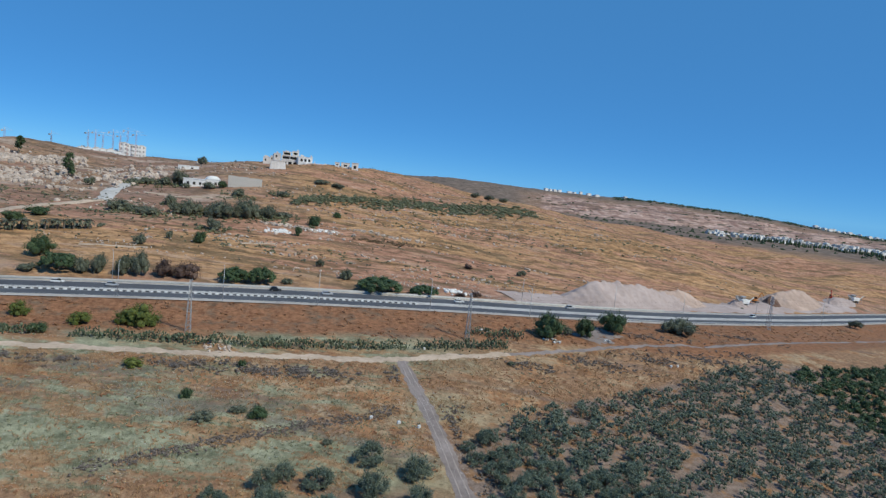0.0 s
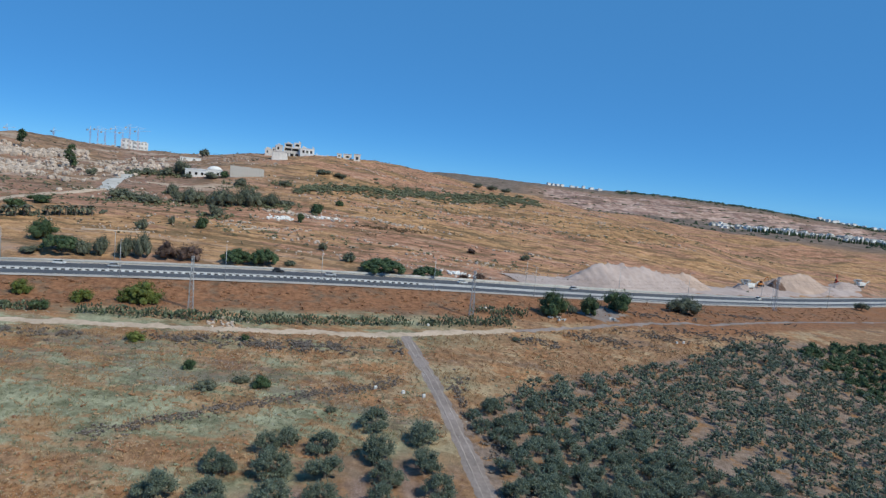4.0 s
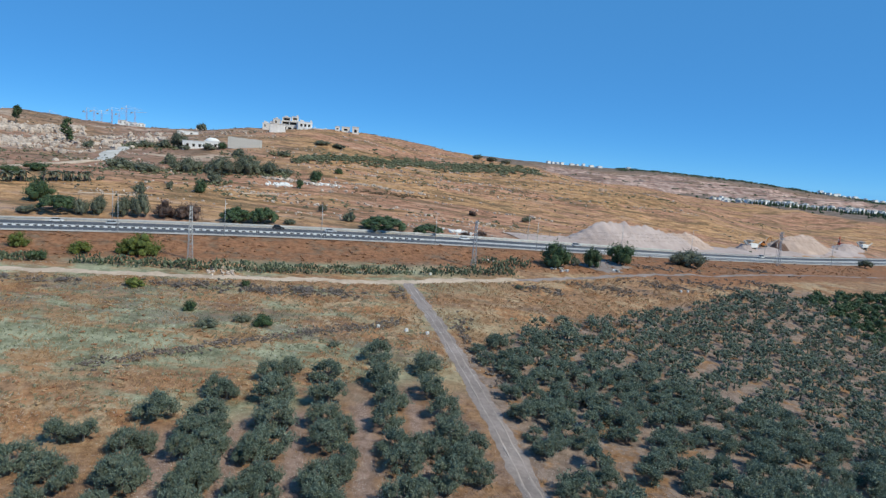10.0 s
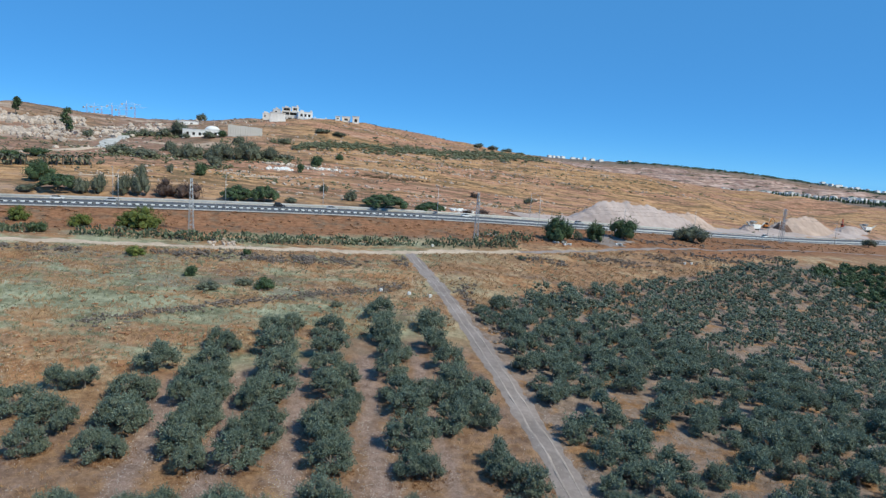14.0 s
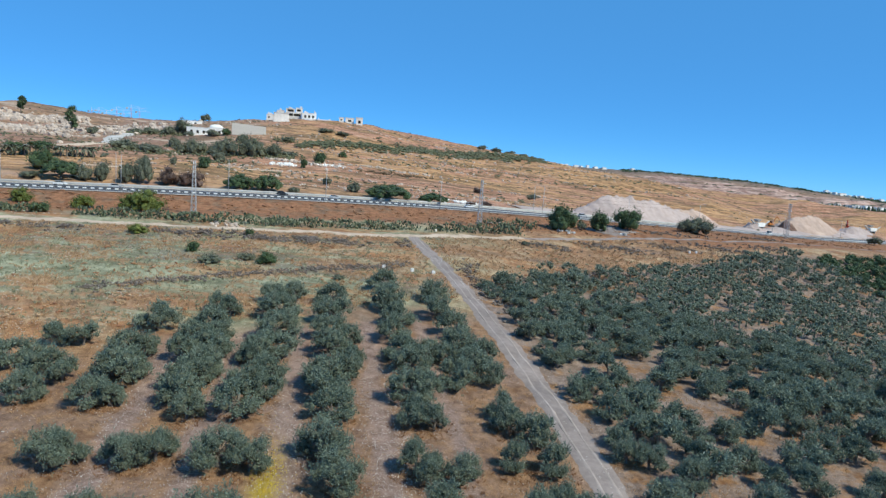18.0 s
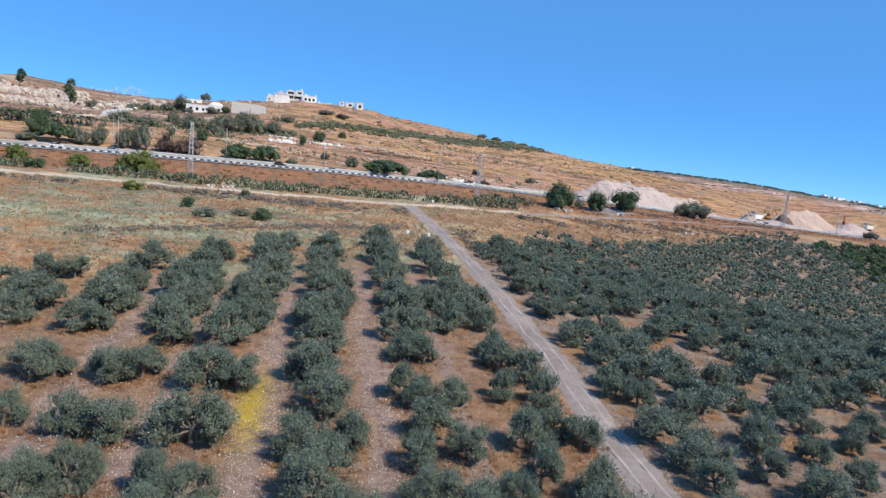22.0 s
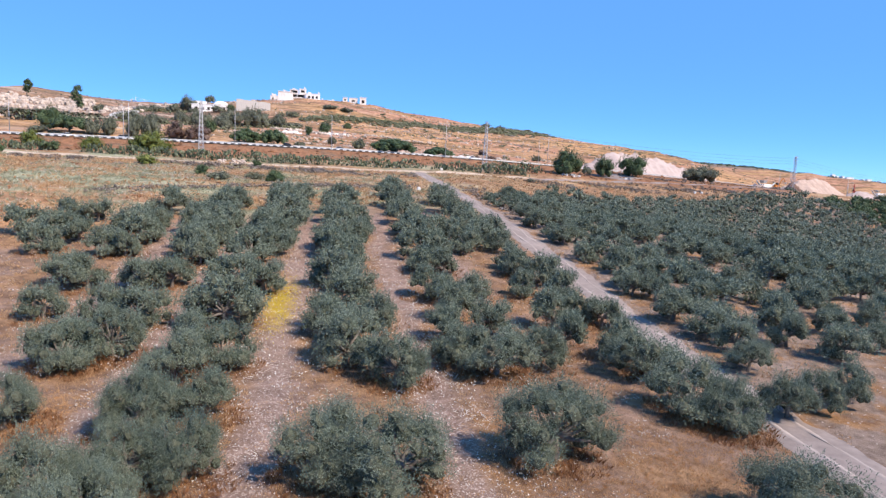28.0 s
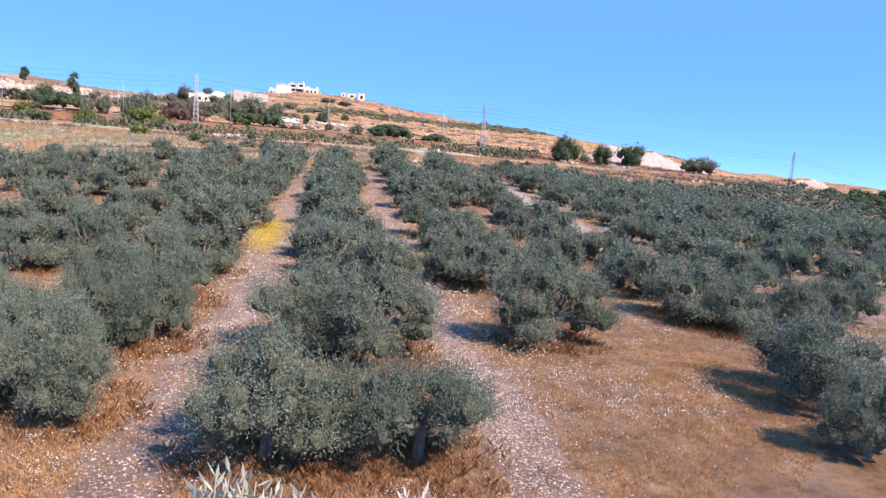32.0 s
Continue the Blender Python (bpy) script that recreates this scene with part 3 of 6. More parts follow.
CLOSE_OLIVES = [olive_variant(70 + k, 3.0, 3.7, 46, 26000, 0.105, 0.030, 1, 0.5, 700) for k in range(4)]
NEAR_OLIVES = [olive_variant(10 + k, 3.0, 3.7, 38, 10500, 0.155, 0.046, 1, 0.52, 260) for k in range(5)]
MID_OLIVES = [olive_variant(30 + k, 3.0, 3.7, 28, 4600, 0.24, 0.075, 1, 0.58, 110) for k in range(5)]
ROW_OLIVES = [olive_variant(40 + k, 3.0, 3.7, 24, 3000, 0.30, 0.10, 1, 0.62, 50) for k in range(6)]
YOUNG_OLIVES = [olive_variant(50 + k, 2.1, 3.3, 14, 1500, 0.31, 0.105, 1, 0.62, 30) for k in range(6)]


def olive_tree(x, y, meshes, size, turn, label, group, tall=1.0):
    ob = empty("olive_tree", x, y, height(x, y), turn, label=label, category="olive tree", group=group)
    ob.scale = (size, size, size * tall)
    for name, me in zip(("trunk", "crown"), meshes):
        p = new(name, me)
        p.parent = ob
    return ob


# place and crown width of each tree, row by row
ROW_B = [(-50.1, 87.3, 4.5), (-53.4, 86.4, 4.5), (-55.6, 79.4, 5.6), (-50.1, 77.6, 5.5), (-46.2, 75.5, 3.6), (-48.0, 70.7, 4.5)]
ROW_C = [(-43.0, 95.3, 6.9), (-40.7, 86.5, 3.7), (-43.2, 85.9, 4.9), (-39.4, 79.7, 3.8), (-41.1, 78.2, 4.5), (-39.3, 77.4, 7.0), (-37.8, 71.0, 4.3), (-39.7, 70.3, 4.9), (-35.4, 58.4, 3.3), (-37.1, 57.9, 5.0), (-33.5, 48.0, 3.5), (-24.5, 36.0, 5.1), (-21.7, 25.9, 3.0)]
ROW_D = [(-36.6, 104.3, 4.7), (-34.2, 103.4, 3.3), (-34.5, 94.7, 6.7), (-32.1, 92.1, 4.3), (-34.9, 90.2, 5.2), (-31.2, 87.0, 5.9), (-34.7, 85.2, 4.5), (-30.3, 82.1, 3.6), (-30.3, 80.4, 5.6), (-29.6, 78.5, 4.2), (-31.7, 76.7, 5.0), (-29.9, 72.6, 5.7), (-27.9, 69.6, 4.0), (-27.4, 60.3, 4.7), (-30.1, 59.0, 4.6), (-28.1, 48.1, 4.0), (-24.2, 47.1, 5.0), (-22.4, 39.0, 4.4), (-25.4, 38.1, 4.4), (-14.3, 27.4, 3.0), (-14.4, 26.1, 4.0), (-9.9, 21.3, 3.5), (-12.4, 20.7, 3.0), (-14.4, 17.5, 4.0), (-11.9, 17.0, 3.2), (-12.1, 14.4, 3.0), (-9.1, 12.9, 4.0)]
ROW_E = [(-26.4, 115.3, 4.4), (-29.5, 112.0, 4.3), (-26.4, 104.6, 7.0), (-24.0, 95.6, 7.0), (-22.9, 88.2, 6.7), (-24.7, 86.5, 5.4), (-25.4, 84.9, 3.1), (-21.4, 80.0, 5.0), (-22.6, 78.1, 4.3), (-23.9, 77.2, 3.2), (-20.3, 76.0, 3.8), (-22.5, 71.0, 6.0), (-20.7, 60.0, 5.5), (-17.2, 59.6, 4.7), (-17.2, 47.7, 6.8), (-16.9, 39.4, 3.9), (-13.9, 38.2, 4.8), (-15.9, 34.4, 4.6), (-11.9, 28.9, 3.0)]
ROW_F = [(-19.5, 114.5, 6.0), (-17.4, 105.8, 7.0), (-16.4, 97.2, 5.7), (-12.8, 94.4, 3.7), (-14.7, 91.0, 5.8), (-11.4, 87.0, 3.4), (-11.1, 83.5, 3.9), (-13.8, 80.5, 5.9), (-12.4, 76.5, 6.7), (-11.0, 71.3, 6.0), (-10.2, 62.4, 6.2), (-7.4, 56.7, 5.2), (-4.0, 50.0, 3.0), (-8.3, 48.1, 4.6), (-5.5, 44.8, 4.8), (-5.4, 40.7, 5.2), (-1.1, 36.8, 4.4), (-3.2, 22.3, 4.8), (0.1, 21.8, 5.3), (2.6, 11.6, 3.7), (-1.7, 10.9, 4.6)]
ROW_G = [(-11.1, 125.8, 7.0), (-8.9, 113.5, 7.0), (-6.1, 106.0, 5.6), (-6.3, 98.1, 5.7), (-0.4, 91.5, 4.3), (-4.5, 91.1, 5.7), (-2.5, 86.6, 6.1), (-0.2, 79.9, 4.5), (-1.9, 78.2, 5.9), (-1.5, 71.7, 4.1), (1.3, 71.6, 3.2), (-0.2, 61.5, 3.6), (1.5, 59.8, 3.5), (2.9, 53.9, 4.9), (2.3, 47.9, 3.0), (3.4, 42.0, 4.4), (9.7, 41.8, 3.7), (6.1, 39.4, 5.0), (8.6, 26.1, 6.4)]
ROW_H = [(-0.8, 122.6, 6.2), (0.2, 111.5, 5.8), (3.1, 103.3, 5.7), (4.1, 96.1, 5.4), (7.6, 92.6, 5.0), (2.4, 90.7, 4.1), (6.2, 89.1, 5.3), (8.6, 86.0, 4.3), (4.0, 83.8, 5.0), (9.3, 75.9, 3.9), (10.3, 72.5, 4.6), (13.5, 70.1, 5.0), (10.2, 63.6, 3.0), (14.6, 63.3, 4.1), (4.7, 60.3, 3.0), (14.8, 56.6, 3.2), (17.3, 55.2, 3.4), (12.2, 53.0, 4.9), (6.3, 50.1, 3.4), (12.4, 46.8, 3.8), (16.9, 45.7, 3.7), (17.8, 41.1, 5.4), (18.5, 33.8, 5.2), (20.3, 31.6, 3.2)]
GROVE_EDGE = [(45.4, 81.8, 3.9), (55.3, 81.5, 4.1), (49.3, 78.9, 3.4), (23.8, 77.8, 4.2), (32.6, 77.8, 4.8), (38.3, 75.9, 3.6), (52.8, 72.5, 3.8), (48.0, 72.2, 4.4), (31.8, 69.1, 3.3), (37.3, 68.3, 3.2), (23.4, 67.4, 3.0), (25.8, 66.3, 3.6), (50.6, 64.1, 3.6), (42.8, 63.8, 4.0), (29.1, 62.4, 4.1), (46.4, 60.3, 3.2), (35.4, 58.1, 4.8), (25.1, 57.9, 5.1), (40.2, 56.5, 3.1), (27.7, 53.5, 5.8), (42.5, 52.2, 3.2), (33.6, 51.8, 3.3), (37.0, 48.7, 4.9), (27.7, 48.7, 3.3), (26.5, 43.5, 3.2), (31.0, 37.4, 3.0), (27.9, 36.0, 3.1), (25.2, 34.4, 3.4), (18.7, 19.7, 5.4), (17.5, 14.3, 3.0)]
GROVE_NEXT = [(25.4, 150.0, 5.4), (37.8, 144.2, 5.6), (14.5, 143.9, 4.9), (49.0, 142.1, 5.6), (18.9, 131.9, 5.7), (49.4, 120.6, 4.9), (26.1, 120.5, 4.9), (61.7, 116.1, 4.9), (15.7, 115.5, 4.0), (36.5, 109.8, 4.6), (16.7, 107.4, 4.5), (66.3, 106.7, 4.7), (26.7, 101.3, 4.6), (68.1, 98.2, 4.7), (38.8, 97.8, 4.2), (48.3, 96.7, 4.1), (19.6, 95.8, 4.7), (41.4, 90.2, 4.0), (27.8, 89.6, 4.0), (52.9, 89.3, 4.3), (64.1, 84.8, 4.4), (30.0, 84.8, 4.6), (20.9, 83.7, 3.0)]
ROWS = [ROW_B, ROW_C, ROW_D, ROW_E, ROW_F, ROW_G, ROW_H]
spot = random.Random(4)
row_trees = [tree for row in ROWS for tree in row]


def olive_kind(y):
    return spot.choice(CLOSE_OLIVES if y < 27 else NEAR_OLIVES if y < 44 else MID_OLIVES if y < 68 else ROW_OLIVES)


for x, y, wide in row_trees:
    size = min(1.2, max(0.70, wide / (4.8 if y < 45 and x > -6 else 5.4))) * spot.uniform(0.95, 1.05)
    label = "broad grey-green olive tree standing in a tilled row" if wide > 5 else "small grey-green olive tree standing in a tilled row"
    olive_tree(x, y, olive_kind(y), size, spot.uniform(0, 360), label, "olive trees in rows", (2.35 + 0.36 * wide) / 3.55 * spot.uniform(0.94, 1.06) / size)


def inside_right_grove(x, y):
    side = np.interp(y, [0, 28, 42, 55, 77, 117, 153, 190], [27.5, 27, 25.5, 23.5, 21, 13, 6, -2]) + 0.2
    return x > side and not (x > 140 + 0.25 * (235 - y) and y > 200) and y < np.interp(x, [0, 9, 32, 57, 82, 113, 139, 160, 215], [138, 141, 171, 193, 215, 238, 252, 250, 150]) and x < 0.74 * (y + 14) + 12


edge_trees = GROVE_EDGE + GROVE_NEXT
for x, y, wide in edge_trees:
    size = min(1.15, max(0.62, wide / 5.0))
    olive_tree(x, y, olive_kind(y), size, spot.uniform(0, 360), "grey-green olive tree at the edge of the crowded grove", "olive trees of the crowded grove", (2.2 + 0.34 * wide) / 3.55 * spot.uniform(0.92, 1.06) / size)
grove_spots = []
for i in range(-2, 68):
    for j in range(0, 68):
        x = 6 + i * 4.3 + 1.6 * spot.uniform(-1, 1) + (j % 2) * 2.0
        y = 18 + j * 4.3 + 1.6 * spot.uniform(-1, 1)
        if inside_right_grove(x, y) and spot.random() < 0.84 and not (y < 62 and x < 48) and all(math.hypot(x - a, y - b) > 3.6 for a, b, _ in edge_trees):
            grove_spots.append((x, y))
grove_spots.sort(key=lambda p: math.hypot(p[0] - 15, p[1]))
for k, (x, y) in enumerate(grove_spots[:190]):
    olive_tree(x, y, spot.choice(CLOSE_OLIVES if y < 20 else NEAR_OLIVES if y < 32 else MID_OLIVES if y < 48 else YOUNG_OLIVES), (0.95 if y < 60 else 1.14) * spot.uniform(0.72, 1.25), spot.uniform(0, 360), "small grey-green olive tree in a crowded grove", "olive trees of the crowded grove")


def far_grove(spots):
    rng = np.random.default_rng(7)
    kinds = []
    for k in range(6):
        lobes = olive_lobes(rng, 1.9, 3.1, 8)
        v, f = [], []
        for l in lobes:
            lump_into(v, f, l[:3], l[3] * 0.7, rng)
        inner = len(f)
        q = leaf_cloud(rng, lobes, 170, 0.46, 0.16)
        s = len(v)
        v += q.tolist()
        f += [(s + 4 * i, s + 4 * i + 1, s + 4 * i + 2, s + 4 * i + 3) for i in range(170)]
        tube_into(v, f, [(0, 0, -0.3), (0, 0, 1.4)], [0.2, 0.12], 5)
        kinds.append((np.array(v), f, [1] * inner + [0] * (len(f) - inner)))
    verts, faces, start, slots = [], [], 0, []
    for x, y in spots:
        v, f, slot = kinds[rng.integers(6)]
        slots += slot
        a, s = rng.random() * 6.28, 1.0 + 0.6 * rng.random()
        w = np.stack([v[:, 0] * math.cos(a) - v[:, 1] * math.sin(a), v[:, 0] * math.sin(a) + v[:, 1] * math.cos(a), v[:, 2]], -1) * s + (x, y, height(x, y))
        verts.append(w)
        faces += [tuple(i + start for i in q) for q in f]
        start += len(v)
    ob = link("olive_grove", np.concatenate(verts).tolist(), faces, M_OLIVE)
    # darker lumps: shade inside each far crown, put into the colour
    ob.data.materials.append(M_TWIG_SHADE)
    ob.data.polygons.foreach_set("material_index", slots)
    return tagged(ob, "crowded grey-green olive grove stretching to the dirt track", "olive grove", kind="stuff")


far_grove(grove_spots[190:])


def tall_olive(x, y, tips):
    """A taller olive whose pale top shoots stand above its crown."""
    rng = np.random.default_rng(91)
    ob = empty("olive_tree", 0, 0, 0, 0, label="tall olive tree with pale silvery top shoots", category="olive tree", group="olive trees in rows")
    ground_z = height(x, y)
    lobes = [(x + math.cos(a) * q, y - 0.25 + math.sin(a) * q * 0.7, ground_z + z, rad) for a, q, z, rad in ((0.3, 0.7, 4.6, 0.8), (1.9, 0.4, 4.4, 0.8), (3.2, 0.9, 4.5, 0.75), (4.4, 0.8, 5.1, 0.8), (5.4, 1.0, 4.2, 0.8), (2.6, 1.2, 3.4, 0.8), (0.9, 1.2, 3.2, 0.7), (0.0, 0.1, 5.4, 0.7))]
    verts, faces = [], []
    tube_into(verts, faces, [(x, y, ground_z - 0.2), (x + 0.1, y, ground_z + 1.2), (x, y - 0.1, ground_z + 3.2)], [0.3, 0.2, 0.16], 8)
    for l in lobes:
        tube_into(verts, faces, [(x, y - 0.1, ground_z + 3.0), l[:3]], [0.1, 0.03], 5)
    link("trunk", verts, faces, M_BARK, ob)
    me = crown_mesh("crown", rng, lobes, 20000, 0.08, 0.02, M_OLIVE, 0.4, 0.8)
    new("crown", me).parent = ob
    for tip in tips:
        root = Vector((x + (tip[0] - x) * 0.55, y - 0.2 + (tip[1] - y) * 0.4, ground_z + 5.7))
        line = [root.lerp(Vector(tip), k / 6) + Vector((0.05 * math.sin(k * 0.9), 0, 0)) * (1 - k / 6) for k in range(7)]
        v, f = [], []
        tube_into(v, f, line, [0.012] * 5 + [0.007, 0.003], 4)
        for k in range(150):
            u = 0.45 + 0.55 * (k % 50) / 50
            at = root.lerp(Vector(tip), u) + Vector((0.07 * (k // 50 - 1), 0.03 * (k // 50 - 1), 0)) * (u - 0.45) * 1.8 - Vector((0, 0, 0.05 * abs(k // 50 - 1)))
            way = (Vector(tip) - root).normalized() * 0.8 + Vector(rng.normal(size=3)) * 0.6
            way.normalize()
            side = way.cross(Vector(rng.normal(size=3))).normalized() * 0.0085
            s = len(v)
            v += [tuple(at), tuple(at + way * 0.036 + side), tuple(at + way * 0.075), tuple(at + way * 0.036 - side)]
            f.append((s, s + 1, s + 2, s + 3))
        link("shoot", v, f, M_SILVER, ob, "pale silvery leafy shoot")
    return ob


tall_olive(2.3, -4.6, ((2.35, -4.61, 7.50), (2.38, -4.55, 7.49), (2.29, -4.55, 7.43), (2.45, -4.59, 7.48), (2.48, -4.54, 7.44), (2.26, -4.57, 7.41), (2.59, -4.57, 7.44), (2.65, -4.52, 7.40), (3.07, -4.42, 7.39), (3.14, -4.51, 7.43)))

# ---- shrubs and roadside trees ----
def unit_lobes(rng, n, flat):
    out = []
    for k in range(n):
        a, r = rng.random() * 6.283, 0.62 * rng.random() ** 0.6
        rad = 0.26 + 0.16 * rng.random()
        out.append((math.cos(a) * r, math.sin(a) * r, flat * (0.12 + 0.72 * rng.random() * (1 - 0.8 * r)), rad))
    return out


def unit_bush(seed, material, leaves=2400, size=0.066, flat=1.0):
    rng = np.random.default_rng(seed)
    return crown_mesh("foliage", rng, unit_lobes(rng, 26, flat), leaves, size, size * 0.45, material, 0.62, 0.8, 1, 60, 0.12, material)


def dome_bush(seed, material):
    """A broad shrub clipped by the wind into a low dome."""
    rng = np.random.default_rng(seed)
    lobes = []
    for k in range(90):
        a, r = rng.random() * 6.283, 0.86 * math.sqrt(rng.random())
        lobes.append((math.cos(a) * r, math.sin(a) * r, 0.84 * math.sqrt(1 - r * r) * (0.35 + 0.62 * rng.random() ** 0.5), 0.15 + 0.05 * rng.random()))
    return crown_mesh("foliage", rng, lobes, 5200, 0.05, 0.024, material, 0.85, 0.8, 1, 0, 0.1, material)


BUSHES = {key: [unit_bush(70 + 7 * i + k, mat) for k in range(3)] for i, (key, mat) in enumerate((("green", M_GREEN), ("lime", M_LIME), ("dusty", M_DUSTY), ("plum", M_PLUM), ("thorn", M_THORN)))}


def stem_mesh():
    v, f = [], []
    tube_into(v, f, [(0, 0, -0.12), (0.02, 0.01, 0.12), (0.05, 0.0, 0.45)], [0.07, 0.05, 0.03], 6)
    tube_into(v, f, [(0.02, 0.01, 0.12), (-0.15, 0.1, 0.4)], [0.04, 0.02], 5)
    tube_into(v, f, [(0.02, 0.01, 0.12), (0.12, -0.16, 0.42)], [0.04, 0.02], 5)
    me = bpy.data.meshes.new("trunk")
    me.from_pydata(v, [], f)
    me.materials.append(M_BARK)
    return me


BUSHES["dome"] = [dome_bush(140 + k, M_GREEN) for k in range(3)]
STEM = stem_mesh()
pick = random.Random(11)


def bush(x, y, wide, tall, key, label, name="bush", category="bush", group="", lift=0.0):
    """A shrub or low tree, wide metres across and tall metres high."""
    ob = empty(name, x, y, height(x, y), pick.uniform(0, 360), label=label, category=category, group=group)
    crown = new("foliage", pick.choice(BUSHES[key]))
    crown.parent = ob
    crown.location = (0, 0, lift)
    crown.scale = (wide / 2, wide / 2, (tall - lift) / 1.05)
    trunk = new("trunk", STEM)
    trunk.parent = ob
    trunk.scale = (wide / 2.4, wide / 2.4, max(tall * 0.6, lift * 2.2))
    return ob


for x, y, w, t in ((-126, 189, 8, 5), (-107, 188, 8.5, 4.6), (-91, 194, 14, 7.5), (-96, 193, 8, 5), (-150, 186, 7, 4)):
    bush(x, y, w, t, "lime", "bright yellow-green bush growing on the roadside bank", group="bushes on the roadside bank")
for x, y, w, t in ((-113, 177, 7, 3.6), (-140, 178, 6, 3), (-122, 176, 4, 2.2)):
    bush(x, y, w, t, "green", "dark green bush beside the dirt track", group="bushes beside the dirt track")
for x, y, w, t, k in ((-78, 162, 6.5, 2.8, "lime"), (-58, 147, 4, 3.2, "green"), (-39, 141, 6, 3.2, "green"), (-44, 142, 5, 2.2, "dusty"), (-50, 136, 6.5, 2.4, "dusty"), (-118, 164, 3, 2.4, "green"), (-52, 170, 3, 2.6, "green"), (-21, 132, 3, 1.5, "dusty"), (26, 205, 4, 1.6, "dusty")):
    bush(x, y, w, t, k, "green shrub standing alone in the dry field" if k == "green" else "dusty green shrub in the dry field", name="shrub", category="shrub", group="shrubs in the dry field")
for x, y, w, t in ((-68, 165, 9, 1.6), (-64, 168, 6, 1.4), (-48, 168, 12, 1.7), (-37, 173, 14, 1.5), (-28, 175, 9, 1.4), (-96, 160, 9, 1.1), (-110, 158, 8, 1.0)):
    bush(x, y, w * 0.5, t * 0.8, "thorn", "low grey-brown thorny scrub in the dry field", name="thorn_scrub", category="scrub", group="thorn scrub in the field")
# trees on the near side of the road
for x, y, w, t, lift, k in ((42.9, 242, 14.5, 11, 0.3, "green"), (58.8, 250, 9.5, 9.5, 0.2, "green"), (72.8, 261, 14.5, 10.5, 0.4, "green"), (107.5, 278, 16, 9, 0.1, "dusty"), (101, 277, 8, 6.5, 0.5, "dusty"), (52, 249, 5, 4, 0.4, "dusty"), (262, 402, 11, 6, 0.5, "dusty")):
    bush(x, y, w, t, k, "dark green broad-leaved tree below the road" if k == "green" else "dusty grey-green tree below the road", name="tree", category="tree", group="trees below the road", lift=lift)
# the far side of the road
for x, y, w, t, k, label in (
    (-163, 259, 14, 10, "green", "round dark green tree beyond the highway"),
    (-146, 242.5, 15, 8, "green", "low domed dark green bush at the road's edge"),
    (-155, 238, 10, 3, "dusty", "dusty bush at the road's edge"),
    (-138, 244, 8, 7.4, "dusty", "tall grey-green bush at the road's edge"),
    (-132.5, 246, 8, 9.6, "dusty", "tall grey-green bush at the road's edge"),
    (-124, 248, 8.5, 10, "dusty", "tall grey-green bush at the road's edge"),
    (-118.5, 250, 9.5, 11.5, "dusty", "tall grey-green bush at the road's edge"),
    (-110, 253, 12, 7.4, "plum", "purple-brown flowering hedge beyond the highway"),
    (-102, 256, 12.5, 7.8, "plum", "purple-brown flowering hedge beyond the highway"),
    (-84, 259, 13, 7.6, "green", "low domed dark green bush at the road's edge"),
    (-74, 263, 13, 8.2, "green", "low domed dark green bush at the road's edge"),
    (-64, 268, 6, 2.8, "dusty", "dusty bush at the road's edge"),
    (-26, 276, 22, 8.0, "green", "low domed dark green bush at the road's edge"),
    (-6.5, 282, 14, 5.4, "green", "low domed dark green bush at the road's edge"),
    (10, 290, 6, 2.8, "plum", "bare brownish bush at the road's edge"),
    (17, 296, 7, 3.2, "plum", "bare brownish bush at the road's edge"),
    (-43, 291, 7.5, 6.3, "dusty", "grey bush on the lower hillside"),
    (-59, 311, 5.5, 4.6, "dusty", "grey-green bush on the lower hillside"),
    (-124, 328, 9, 7.6, "green", "dark bush on the lower hillside"),
    (-144.5, 305, 7.5, 6.6, "dusty", "grey-green bush on the lower hillside"),
    (-140, 328, 5, 5, "dusty", "slender grey-green tree beyond the highway"),
    (-88, 389, 6, 7, "green", "dark bush among the white rocks"),
    (-86, 429, 13, 8.5, "green", "dark bush among the white rocks"),
    (-78, 464, 8, 5, "green", "dark bush on the lower hillside"),
    (15, 369, 7, 3.4, "plum", "brown thorny bush on the lower hillside"),
    (47, 376, 8, 4, "dusty", "grey-green bush on the lower hillside"),
    (-202, 399, 19, 8.5, "dusty", "wide grey-green thicket by the access road"),
    (-220, 348, 17, 5.6, "green", "low green bush by the dirt road"),
    (-218, 324, 13, 6, "green", "low green bush by the dirt road"),
    (-268, 486, 12, 6.6, "dusty", "grey bush on the rocky slope"),
    (-187, 508, 13, 6, "dusty", "dark bush in front of the white house"),
    (-204, 506, 9, 4.5, "dusty", "dark bush in front of the white house"),
    (-178, 513, 9, 7, "green", "dark bush beside the slab wall"),
):
    bush(x, y, w, t, "dome" if "domed" in label else k, label, name="tree" if "tree" in label or "conifer" in label else "bush", category="tree" if "tree" in label or "conifer" in label else "bush", group="growth beyond the highway")
